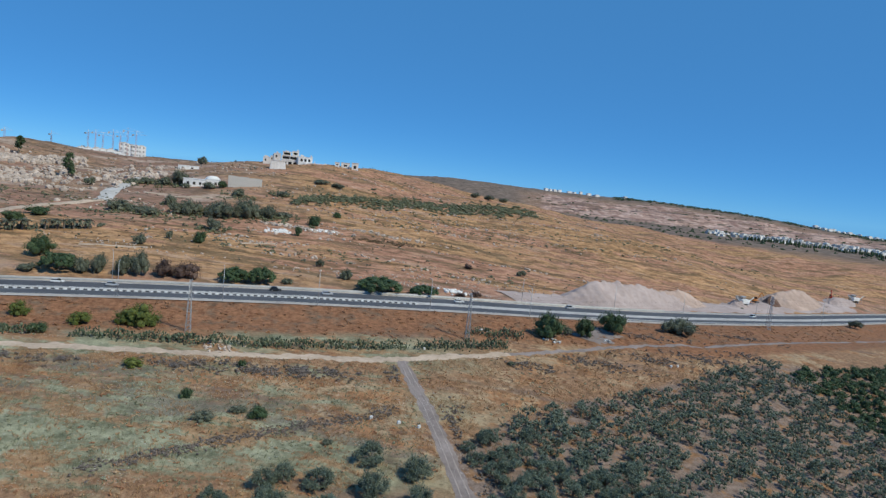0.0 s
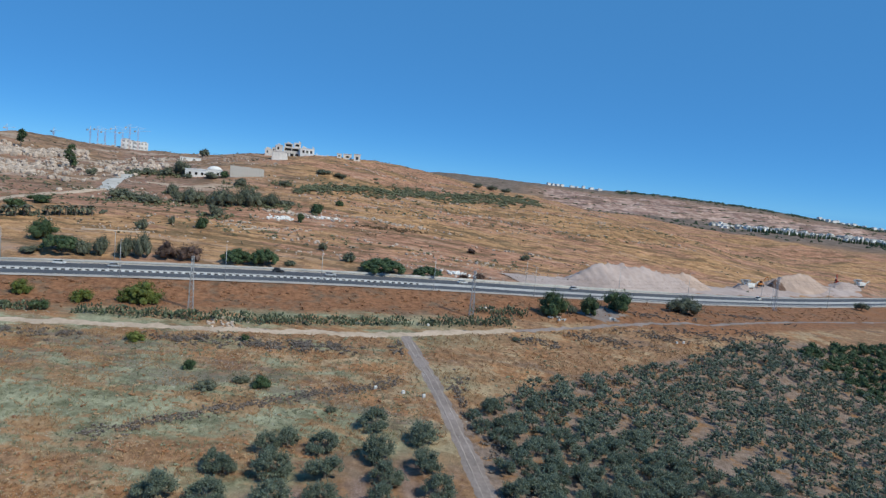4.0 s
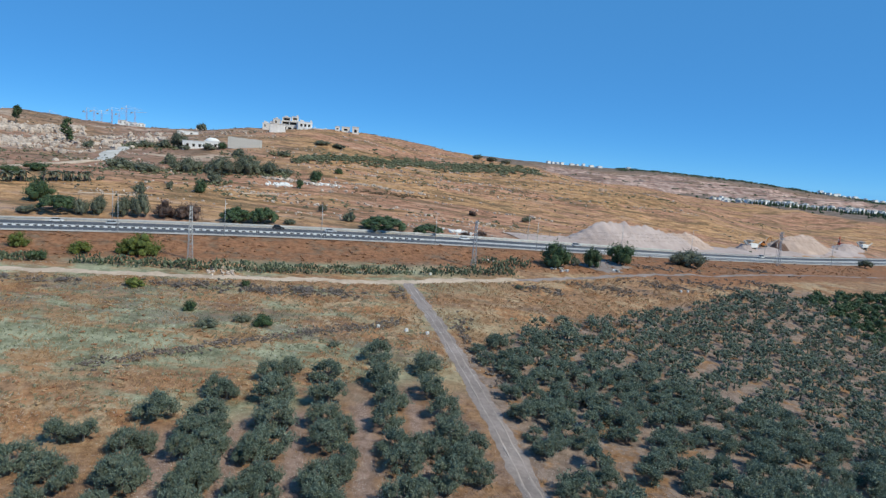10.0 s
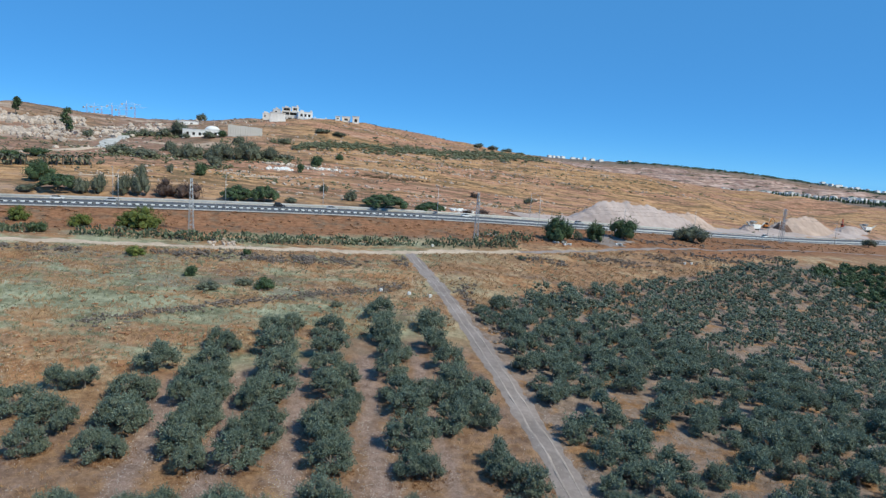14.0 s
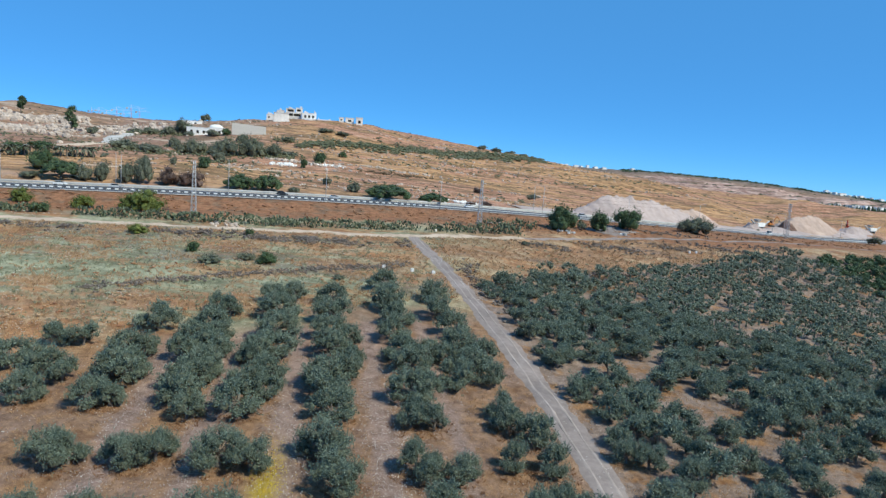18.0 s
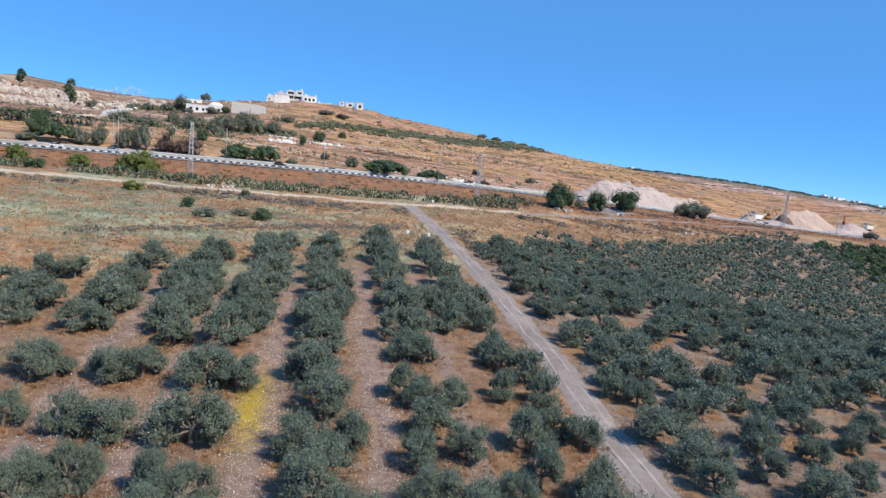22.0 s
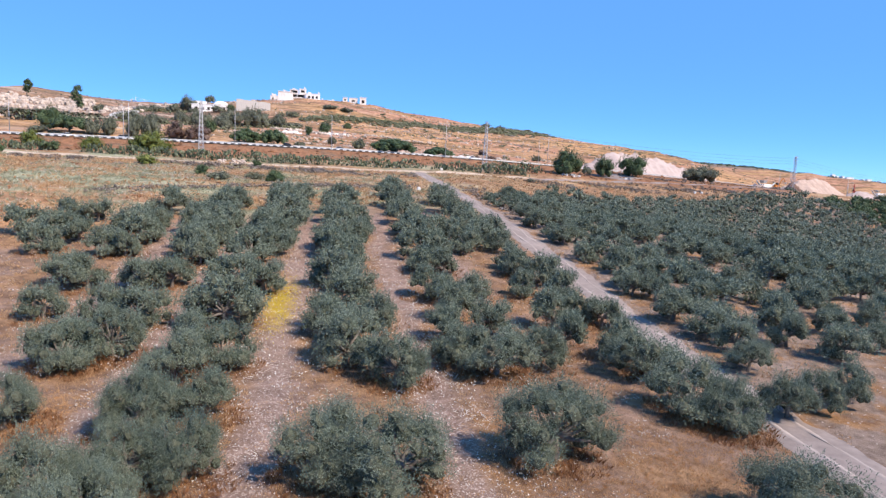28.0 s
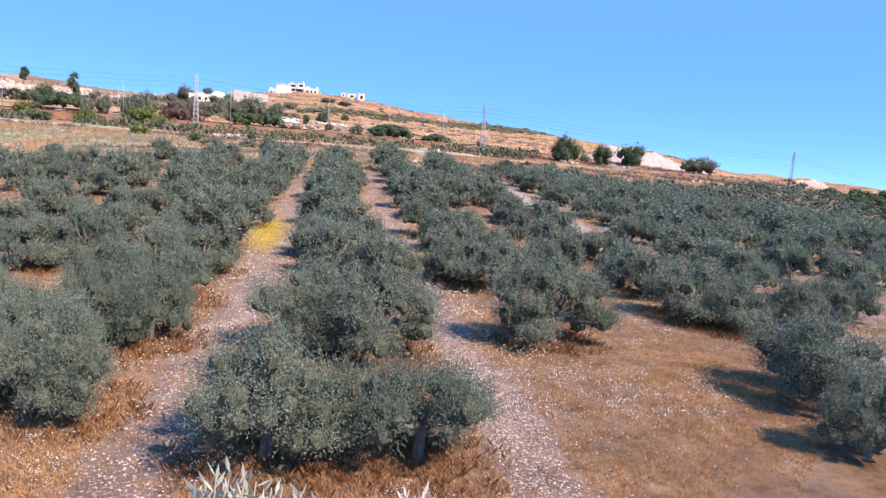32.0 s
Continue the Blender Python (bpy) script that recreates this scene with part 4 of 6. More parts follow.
def conifer(x, y, tall, wide, lean, label, trunk_share):
    """A dark conifer: whorls of drooping sprays round a stem."""
    rng = np.random.default_rng(int(abs(x)))
    ob = empty("conifer", x, y, height(x, y), 0, label=label, category="conifer", group="conifers on the rocky slope")
    v, f = [], []
    tube_into(v, f, [(0, 0, -1), (lean * 0.5, 0, tall * 0.5), (lean, 0, tall * 0.97)], [0.5, 0.35, 0.08], 7)
    link("trunk", v, f, M_BARK, ob)
    lobes = []
    for k in range(30):
        u = trunk_share + (1 - trunk_share) * k / 30
        out = wide / 2 * (0.35 + 0.65 * math.sin(math.pi * min(1.0, (u - trunk_share) / (1 - trunk_share) * 0.75 + 0.25))) * rng.uniform(0.3, 0.75)
        a = rng.random() * 6.283
        lobes.append((lean * u + math.cos(a) * out, math.sin(a) * out, tall * u, wide * rng.uniform(0.14, 0.24)))
    new("crown", crown_mesh("crown", rng, lobes, 2600, 0.75, 0.3, M_GREEN, 0.7, 0.9, 1, 0, 0.5, M_GREEN)).parent = ob
    return ob


conifer(-306, 524, 18, 11, 0.6, "broad dark conifer on the rocky slope", 0.12)
conifer(-396, 598, 16, 8, 2.6, "tall leaning dark tree on the skyline", 0.35)
# thickets on the hillside
thickets = ((-238, 514, 13, 7), (-225, 516, 15, 9), (-215, 521, 17, 15), (-245, 507, 12, 6), (-186, 437, 10, 8.5), (-164, 417, 17, 13), (-152, 421, 15, 11), (-173, 415, 13, 9), (-132, 368, 13, 9), (-143, 413, 20, 14.5), (-130, 424, 22, 17.5), (-118, 431, 15, 12), (-159, 493, 13, 8), (-121, 438, 17, 6), (-111, 443, 17, 4.6), (-183, 396, 19, 6.6), (-195, 401, 15, 5), (-130, 515, 12, 5), (-112, 574, 16, 5), (-98, 576, 16, 5), (-249, 658, 13, 9), (31, 755, 16, 7), (48, 768, 16, 7), (66, 785, 16, 7))
for x, y, w, t in thickets:
    bush(x, y, w, t * 0.95, "dusty", "dense grey-green thicket on the dry hillside", name="thicket", category="thicket", group="thickets on the hillside")


def shrub_stuff(name, spots, material, label, category, seed, leaves=40, leaf=0.5):
    """Many small shrubs, past counting, in one mesh."""
    rng = np.random.default_rng(seed)
    kinds = []
    for k in range(5):
        lobes = unit_lobes(rng, 4, 1.0)
        v, f = [], []
        for l in lobes:
            lump_into(v, f, l[:3], l[3] * 0.85, rng)
        q = leaf_cloud(rng, lobes, leaves, 0.16, 0.08)
        s = len(v)
        v += q.tolist()
        f += [(s + 4 * i, s + 4 * i + 1, s + 4 * i + 2, s + 4 * i + 3) for i in range(leaves)]
        kinds.append((np.array(v), f))
    xs = np.array(spots)
    hs = heights(xs[:, 0], xs[:, 1])
    verts, faces, start = [], [], 0
    for (x, y, w, t), z in zip(spots, hs):
        v, f = kinds[rng.integers(5)]
        a = rng.random() * 6.28
        p = np.stack([(v[:, 0] * math.cos(a) - v[:, 1] * math.sin(a)) * w / 2, (v[:, 0] * math.sin(a) + v[:, 1] * math.cos(a)) * w / 2, v[:, 2] * t], -1)
        verts.append(p + (x, y, z - 0.1 * t))
        faces += [tuple(i + start for i in q) for q in f]
        start += len(v)
    return tagged(link(name, np.concatenate(verts).tolist(), faces, material), label, category, kind="stuff")


scatter = random.Random(21)
belt = []
for _ in range(1000):
    x = -118 + 208 * scatter.random()
    y = float(np.interp(x, [-120, -60, 0, 60, 90], [500, 558, 598, 645, 664])) + scatter.gauss(0, 17 if x > -70 else 9)
    belt.append((x, y, scatter.uniform(5, 11), scatter.uniform(1.2, 3.0)))
for x, y, w, t in thickets[:18]:
    for _ in range(22):
        belt.append((x + scatter.gauss(0, w * 0.55), y + scatter.gauss(0, w * 0.5), scatter.uniform(3, 8), scatter.uniform(1.0, 3.4)))
for x0, x1, y0, slope, n, deep in ((-60, 190, 470, 0.32, 130, 7), (-20, 240, 520, 0.35, 110, 8), (-330, -200, 420, 0.1, 120, 12), (-300, -160, 375, 0.1, 110, 10), (-150, 40, 330, 0.12, 70, 8), (60, 330, 640, 0.1, 120, 14)):
    for _ in range(n):
        x = scatter.uniform(x0, x1)
        belt.append((x, y0 + slope * (x - x0) + scatter.gauss(0, deep), scatter.uniform(2, 6), scatter.uniform(0.6, 1.6)))
M_BELT = leafy("scrub_leaves", (0.10, 0.115, 0.062), (0.235, 0.25, 0.145))
shrub_stuff("hill_scrub", belt, M_BELT, "green belt of low scrub across the hillside", "scrub", 3)
specks = []
while len(specks) < 1300:
    x, y = scatter.uniform(-420, 420), scatter.uniform(290, 950)
    if abs(x) < 0.72 * y and float(road_near(x, y)[0][0]) > 22 and y > np.interp(x, ROAD[:, 0], ROAD[:, 1]):
        if scatter.random() < (1.0 if x < 0 else 0.25):
            specks.append((x, y, scatter.uniform(1.0, 4.0), scatter.uniform(0.5, 1.9)))
shrub_stuff("hill_shrubs", specks, M_DUSTY, "scattered grey-green shrubs dotting the dry hillside", "shrubs", 4, 22)
dry = []
while len(dry) < 650:
    x, y = scatter.uniform(-190, 250), scatter.uniform(165, 400)
    d = float(road_near(x, y)[0][0])
    if 17 < d < 46 and y < np.interp(x, ROAD[:, 0], ROAD[:, 1]) and y > np.interp(x, TRACK[:, 0], TRACK[:, 1]) + 4:
        dry.append((x, y, scatter.uniform(1.0, 3.2), scatter.uniform(0.4, 1.0)))
M_RUST = leafy("rust_weeds", (0.22, 0.10, 0.05), (0.50, 0.265, 0.135), through_light=0.1)
shrub_stuff("bank_weeds", dry, M_RUST, "rust-brown dried weeds covering the roadside bank", "weeds", 5)
weeds = []
while len(weeds) < 1500:
    x, y = scatter.uniform(-150, 90), scatter.uniform(95, 225)
    if y > 122 + 0.62 * min(x, 0) + (max(x, 0) * 0.75) and y < np.interp(x, TRACK[:, 0], TRACK[:, 1]) - 4 and wave_noise(np.array(x), np.array(y), 38, 7.0) > -0.25 and np.min(np.hypot(PATH_LINE[:, 0] - x, PATH_LINE[:, 1] - y)) > 3.5:
        weeds.append((x, y, scatter.uniform(0.6, 2.0), scatter.uniform(0.3, 0.8)))
thorny = []
for cx, cy, lx, ly, n in ((-66, 166, 10, 3.5, 90), (-44, 170, 16, 3.0, 150), (-30, 174, 8, 3, 60), (-100, 159, 12, 3, 50), (34, 207, 9, 4, 70), (58, 222, 15, 4, 130), (85, 236, 12, 4, 110), (105, 246, 14, 4, 110), (128, 256, 10, 4, 70), (6, 150, 3, 12, 80), (14, 128, 3, 10, 50), (95, 262, 18, 4, 90), (140, 290, 18, 4, 90), (-10, 178, 5, 5, 40)):
    for _ in range(n):
        x, y = cx + scatter.gauss(0, lx * 0.6), cy + scatter.gauss(0, ly * 0.6)
        if np.min(np.hypot(PATH_LINE[:, 0] - x, PATH_LINE[:, 1] - y)) > 3.2 and np.min(np.hypot(TRACK[:, 0] - x, TRACK[:, 1] - y)) > 3.0:
            thorny.append((x, y, scatter.uniform(0.8, 2.6), scatter.uniform(0.4, 1.2)))
# a dark weedy furrow slanting across the field
furrow = spline([(-63, 111), (-48, 123), (-35, 134), (-22, 143), (-8, 155)], 30)
for px, py in furrow:
    for _ in range(4):
        thorny.append((px + scatter.gauss(0, 1.2), py + scatter.gauss(0, 1.3), scatter.uniform(0.7, 2.0), scatter.uniform(0.3, 0.8)))
shrub_stuff("thorn_patches", thorny, M_THORN, "purple-grey dry thorn scrub spreading beside the track", "scrub", 16, 30)
brown = []
while len(brown) < 2000:
    x, y = scatter.uniform(-420, 420), scatter.uniform(280, 900)
    if abs(x) < 0.72 * y and float(road_near(x, y)[0][0]) > 20 and y > np.interp(x, ROAD[:, 0], ROAD[:, 1]) and float(wave_noise(np.array(x), np.array(y), 70, 8.0)) > -0.1:
        brown.append((x, y, scatter.uniform(1.5, 5.5), scatter.uniform(0.25, 0.8)))
for _ in range(90):
    u = scatter.random()
    brown.append((-52 + 40 * u + scatter.gauss(0, 3), 402 + 18 * u + scatter.gauss(0, 3), scatter.uniform(2, 5), scatter.uniform(0.8, 1.8)))
M_BROWN = leafy("brown_scrub", (0.10, 0.066, 0.036), (0.26, 0.175, 0.095), through_light=0.05)
shrub_stuff("hill_dry_shrubs", brown, M_BROWN, "dry brown scrub in patches on the hillside", "scrub", 17, 18)
M_STRAW = leafy("straw_weeds", (0.29, 0.18, 0.10), (0.62, 0.44, 0.26), through_light=0.05)
M_SAGE = leafy("sage_weeds", (0.19, 0.20, 0.125), (0.44, 0.45, 0.31), through_light=0.05)
shrub_stuff("field_weeds", weeds[:700], M_STRAW, "straw-coloured dry weeds in the field", "weeds", 6)
shrub_stuff("field_thistles", weeds[700:1100], M_SAGE, "grey-green thistles in the dry field", "weeds", 8)
shrub_stuff("field_rust_weeds", weeds[1100:], M_RUST, "rust-coloured dry weeds in the field", "weeds", 9)
orchard = []
for i in range(18):
    for j in range(16):
        x, y = 142 + i * 5.6 + scatter.uniform(-0.6, 0.6), 206 + j * 5.5 + scatter.uniform(-0.6, 0.6) - i * 0.5
        if y < 250 + 0.38 * (x - 145) and x > 141 + 0.25 * (235 - y) and x < 0.78 * y + 15:
            orchard.append((x, y, 8.0, 3.6))
shrub_stuff("citrus_orchard", orchard, M_GREEN, "dense dark green orchard beside the olive grove", "orchard", 10, 260)


def cactus_hedge(points, deep, tall, seed):
    """A hedge of prickly pear: flat oval pads growing from one another."""
    rng = np.random.default_rng(seed)
    line = spline(points, 30)
    run = np.linalg.norm(np.diff(line, axis=0), axis=1).sum()
    count = int(run * 20)
    verts, faces = [], []
    ring = np.array([(math.cos(a), math.sin(a)) for a in np.arange(7) * 6.283 / 7])
    for k in range(count):
        at = line[rng.integers(len(line))] + rng.normal(size=2) * (deep * 0.3)
        up = tall * rng.random() ** 0.8 * (0.55 + 0.45 * abs(math.sin(at[0] * 0.35 + seed)))
        z = height(*at) + up if k % 4 == 0 or not verts else z0 + up
        z0 = height(*at) if k % 4 == 0 or k == 0 else z0
        a, lean, s = rng.random() * 6.283, rng.normal() * 0.35, 0.28 + 0.22 * rng.random()
        u, v = Vector((math.cos(a), math.sin(a), 0)), Vector((-math.sin(a) * lean, math.cos(a) * lean, 1)).normalized()
        n = u.cross(v)
        c = Vector((at[0], at[1], z))
        start = len(verts)
        verts += [tuple(c + u * (p[0] * s * 0.7) + v * (p[1] * s)) for p in ring] + [tuple(c + n * 0.09), tuple(c - n * 0.09)]
        for q in range(7):
            faces += [(start + q, start + (q + 1) % 7, start + 7), (start + (q + 1) % 7, start + q, start + 8)]
    ob = link("prickly_pear_hedge", verts, faces, M_CACTUS)
    return tagged(ob, "thick grey-green prickly pear hedge along the dirt track", "cactus hedge", kind="stuff")


for seed, (pts, deep, tall) in enumerate((
    ([(-190, 160), (-150, 168), (-114, 176)], 3.0, 2.2),
    ([(-103, 178), (-82, 182), (-63, 186)], 4.2, 2.8),
    ([(-60, 186), (-35, 193), (-10, 202)], 4.2, 2.9),
    ([(-5, 204), (10, 212), (25, 220)], 4.2, 3.0),
    ([(12, 229), (22, 231), (32, 235)], 4.2, 3.0),
)):
    cactus_hedge(pts, deep, tall, seed + 1)

# ---- the highway's furniture ----
ROAD_RUN = np.concatenate([[0], np.cumsum(np.linalg.norm(np.diff(ROAD, axis=0), axis=1))])


def on_road(x, offset):
    """Place and heading on the road beside the point of its middle line at x; offset to the far side."""
    i = int(np.clip(np.searchsorted(ROAD[:, 0], x), 1, len(ROAD) - 2))
    f = (x - ROAD[i - 1, 0]) / (ROAD[i, 0] - ROAD[i - 1, 0])
    p = ROAD[i - 1] * (1 - f) + ROAD[i] * f
    d = ROAD[i + 1] - ROAD[i - 1]
    d = d / np.linalg.norm(d)
    q = p + np.array([-d[1], d[0]]) * offset
    return q[0], q[1], float(road_near(*q)[1][0]), math.degrees(math.atan2(d[1], d[0]))


def box_into(bm, x, y, z, sx, sy, sz, turn=0.0, bevel=0.0):
    m = Matrix.Translation((x, y, z)) @ Matrix.Rotation(turn, 4, "Z") @ Matrix.Diagonal((sx, sy, sz, 1))
    made = bmesh.ops.create_cube(bm, size=1, matrix=m)
    if bevel:
        edges = {e for v in made["verts"] for e in v.link_edges}
        bmesh.ops.bevel(bm, geom=list(edges), offset=bevel, segments=2, affect="EDGES")
    return made["verts"]


def cone_into(bm, a, b, ra, rb, sides=8):
    a, b = Vector(a), Vector(b)
    m = Matrix.Translation((a + b) / 2) @ (b - a).to_track_quat("Z", "Y").to_matrix().to_4x4()
    bmesh.ops.create_cone(bm, cap_ends=True, segments=sides, radius1=ra, radius2=rb, depth=(b - a).length, matrix=m)


for lo, hi in ((-12.3, -12.05), (-4.65, -4.4), (1.2, 1.45), (11.05, 11.3)):
    ribbon("road_line", ROAD, lo, hi, M_WHITE, 0.085, "white painted edge line of the highway", "road marking", on_road=True)
ribbon("median", ROAD, -3.9, 0.7, M_CONCRETE, 0.10, "pale concrete median between the carriageways", "median", on_road=True)

kerb = empty("median_kerb", *ROAD[30], ROAD_Z[30], label="black and white painted kerb along the median", category="kerb", kind="structure")
kerb_bm = bmesh.new()
box_into(kerb_bm, 0, 0, 0.16, 1.22, 0.45, 0.46, 0, 0.05)
white_block = part("kerb_block", kerb_bm, M_WHITE, kerb)
kerb_bm = bmesh.new()
box_into(kerb_bm, 0, 0, 0.16, 1.22, 0.45, 0.46, 0, 0.05)
black_block = part("kerb_block", kerb_bm, M_BLACK, kerb)
inverse = kerb.matrix_basis.inverted()
for k in range(190):
    s = np.interp(-10, ROAD[:, 0], ROAD_RUN) - k * 1.24
    x = float(np.interp(s, ROAD_RUN, ROAD[:, 0]))
    px, py, pz, turn = on_road(x, -4.0)
    ob = (white_block, black_block)[k % 2] if k < 2 else (white_block, black_block)[k % 2].copy()
    if k >= 2:
        scene.collection.objects.link(ob)
    ob.parent = kerb
    ob.matrix_basis = inverse @ pose(px, py, pz + 0.08, 0, 0, turn)


def guard_rail(x0, x1, offset, label):
    xs = np.arange(x0, x1, 4.0)
    x, y, z, _ = on_road(float(xs[0]), offset)
    rail = empty("guard_rail", x, y, z, label=label, category="guard rail", group="guard rails of the highway", kind="structure")
    inv = rail.matrix_basis.inverted()
    pts = [on_road(float(v), offset) for v in xs]
    verts, faces = [], []
    profile = ((0.0, 0.46), (0.09, 0.54), (0.0, 0.62), (0.09, 0.70), (0.0, 0.80), (-0.05, 0.80), (-0.05, 0.46))
    for px, py, pz, turn in pts:
        a = radians(turn)
        for o, h in profile:
            verts.append(tuple(inv @ Vector((px + math.sin(a) * o, py - math.cos(a) * o, pz + h))))
    n = len(profile)
    for i in range(len(pts) - 1):
        for j in range(n):
            faces.append((i * n + j, i * n + (j + 1) % n, (i + 1) * n + (j + 1) % n, (i + 1) * n + j))
    link("rail", verts, faces, M_STEEL, rail)
    bm = bmesh.new()
    box_into(bm, 0, 0, 0.38, 0.12, 0.1, 0.86)
    post = part("post", bm, M_STEEL, rail)
    for k, (px, py, pz, turn) in enumerate(pts):
        ob = post if k == 0 else post.copy()
        if k:
            scene.collection.objects.link(ob)
            ob.parent = rail
        ob.matrix_basis = inv @ pose(px + math.sin(radians(turn)) * -0.1, py + math.cos(radians(turn)) * 0.1, pz, 0, 0, turn)


guard_rail(-260, 40, 12.4, "grey steel guard rail along the far verge")
guard_rail(40, 420, 12.4, "grey steel guard rail along the far verge")
guard_rail(60, 420, -13.2, "grey steel guard rail along the near verge")


def concrete_wall(x0, x1, offset, tall):
    verts, faces = [], []
    xs = np.arange(x0, x1, 6.0)
    for v in xs:
        px, py, pz, turn = on_road(float(v), offset)
        a = radians(turn)
        for o, h in ((-0.3, -0.3), (-0.3, tall * 0.3), (-0.1, tall), (0.1, tall), (0.3, tall * 0.3), (0.3, -0.3)):
            verts.append((px - math.sin(a) * o, py + math.cos(a) * o, pz + h))
    for i in range(len(xs) - 1):
        for j in range(6):
            faces.append((i * 6 + j, i * 6 + (j + 1) % 6, i * 6 + 6 + (j + 1) % 6, i * 6 + 6 + j))
    tagged(link("barrier", verts, faces, M_CONCRETE), "pale concrete barrier along the far verge", "barrier", kind="structure")


concrete_wall(-280, 130, 13.6, 1.1)


def street_lamp(x, offset, tall, label):
    px, py, pz, turn = on_road(x, offset)
    lamp = empty("street_lamp", px, py, pz, turn + (0 if offset < 0 else 180), label=label, category="street lamp", group="street lamps of the highway")
    bm = bmesh.new()
    cone_into(bm, (0, 0, -0.5), (0, 0, tall), 0.13, 0.07)
    part("pole", bm, M_STEEL, lamp, smooth=True)
    bm = bmesh.new()
    box_into(bm, 0, 0, 0.1, 0.55, 0.55, 0.35, 0, 0.04)
    part("footing", bm, M_CONCRETE, lamp)
    bm = bmesh.new()
    cone_into(bm, (0, 0, tall - 0.05), (0, 1.0, tall + 0.3), 0.06, 0.05)
    cone_into(bm, (0, 1.0, tall + 0.3), (0, 2.2, tall + 0.35), 0.05, 0.045)
    part("arm", bm, M_STEEL, lamp)
    bm = bmesh.new()
    box_into(bm, 0, 2.5, tall + 0.36, 0.34, 0.9, 0.16, 0, 0.05)
    part("lamp_head", bm, M_STEEL, lamp)
    return lamp


for x in (-190, -113, -81, -49, -8, 33, 170, 225):
    street_lamp(x, -14.6, 12.0, "tall grey steel lamp on the near verge")
for x in (-152, -118, 44, 95, 142, 205, 280):
    street_lamp(x, 13.6, 12.0, "tall grey steel lamp on the far verge")


def bar_into(verts, faces, a, b, r):
    tube_into(verts, faces, [a, b], [r, r], 4)


def pylon(x, y, tall, turn, label):
    """A slender square lattice tower with three short cross-arms."""
    z = height(x, y)
    ob = empty("power_pylon", x, y, z, turn, label=label, category="power pylon", group="power pylons along the bank")
    wide = lambda h: 0.75 - 0.48 * h / tall
    corners = ((-1, -1), (1, -1), (1, 1), (-1, 1))
    for cx, cy in corners:
        v, f = [], []
        bar_into(v, f, (cx * wide(0), cy * wide(0), -0.4), (cx * wide(tall), cy * wide(tall), tall), 0.075)
        link("leg", v, f, M_STEEL, ob)
    v, f = [], []
    levels = np.linspace(0.3, tall - 0.2, 13)
    for lo, hi in zip(levels, levels[1:]):
        for k in range(4):
            (ax, ay), (bx, by) = corners[k], corners[(k + 1) % 4]
            bar_into(v, f, (ax * wide(lo), ay * wide(lo), lo), (bx * wide(hi), by * wide(hi), hi), 0.035)
            bar_into(v, f, (bx * wide(lo), by * wide(lo), lo), (ax * wide(hi), ay * wide(hi), hi), 0.035)
    link("bracing", v, f, M_STEEL, ob)
    for k, h in enumerate((tall - 0.3, tall - 1.7, tall - 3.1)):
        v, f = [], []
        for s in (-1, 1):
            bar_into(v, f, (s * wide(h), 0, h), (s * 1.5, 0, h + 0.1), 0.06)
            bar_into(v, f, (s * wide(h), 0, h - 0.6), (s * 1.5, 0, h + 0.1), 0.045)
        arm = link("cross_arm", v, f, M_STEEL, ob)
        for s in (-1, 1):
            bm = bmesh.new()
            for q in range(4):
                cone_into(bm, (s * 1.45, 0, h - 0.12 - 0.2 * q), (s * 1.45, 0, h - 0.24 - 0.2 * q), 0.05, 0.14, 8)
            part("insulator", bm, M_WHITE, arm, "pale ceramic insulator")
    bm = bmesh.new()
    box_into(bm, 0, -0.75, tall * 0.24, 0.5, 0.06, 0.4)
    part("sign_plate", bm, M_WHITE, ob, "small white warning plate")
    return ob


TOWERS = [(-75.9, 192.3, 16.5), (11.4, 222, 16.5), (172, 331, 18.0)]
for x, y, tall in TOWERS:
    pylon(x, y, tall, 100, "slender galvanised lattice pylon on the roadside bank")


def wire(a, b, sag, name="power_line"):
    pts = [Vector(a).lerp(Vector(b), s) - Vector((0, 0, sag * 4 * s * (1 - s))) for s in np.linspace(0, 1, 13)]
    v, f = [], []
    tube_into(v, f, pts, [0.014] * 13, 4)
    return tagged(link(name, v, f, M_BLACK), "thin dark power line strung between pylons", "power line", group="power lines", kind="structure")


chain = [(-230, 138, 16.5)] + TOWERS + [(330, 470, 18)]
for (ax, ay, at), (bx, by, bt) in zip(chain, chain[1:]):
    for dx in (-1.45, 1.45):
        for k in range(3):
            wire((ax + dx * 0.4, ay + dx, height(ax, ay) + at - 1.1 - 1.4 * k), (bx + dx * 0.4, by + dx, height(bx, by) + bt - 1.1 - 1.4 * k), 2.2)


# ---- cars ----
def paint(name, colour):
    m, nt, p = node_material(name, 0.3, 0.1, 0.5)
    col = blend(nt, 0.25, colour, ramp(nt, noise_node(nt, 3.0, 4), [(0.3, tuple(v * 0.8 for v in colour)), (0.7, colour)]))
    nt.links.new(col, p.inputs["Base Color"])
    return m


M_CAR_WHITE, M_CAR_BLACK, M_CAR_SILVER = paint("white_car_paint", (0.75, 0.75, 0.74)), paint("black_car_paint", (0.02, 0.02, 0.022)), paint("silver_car_paint", (0.45, 0.46, 0.48))
M_GLASS, _, glass_p = node_material("dark_car_glass", 0.08, 0, 0.6)
glass_p.inputs["Base Color"].default_value = (0.02, 0.025, 0.03, 1)
M_RUBBER = mottled("rubber", (0.02, 0.02, 0.02), (0.05, 0.05, 0.05), 4.0, 0.8, relief=0)


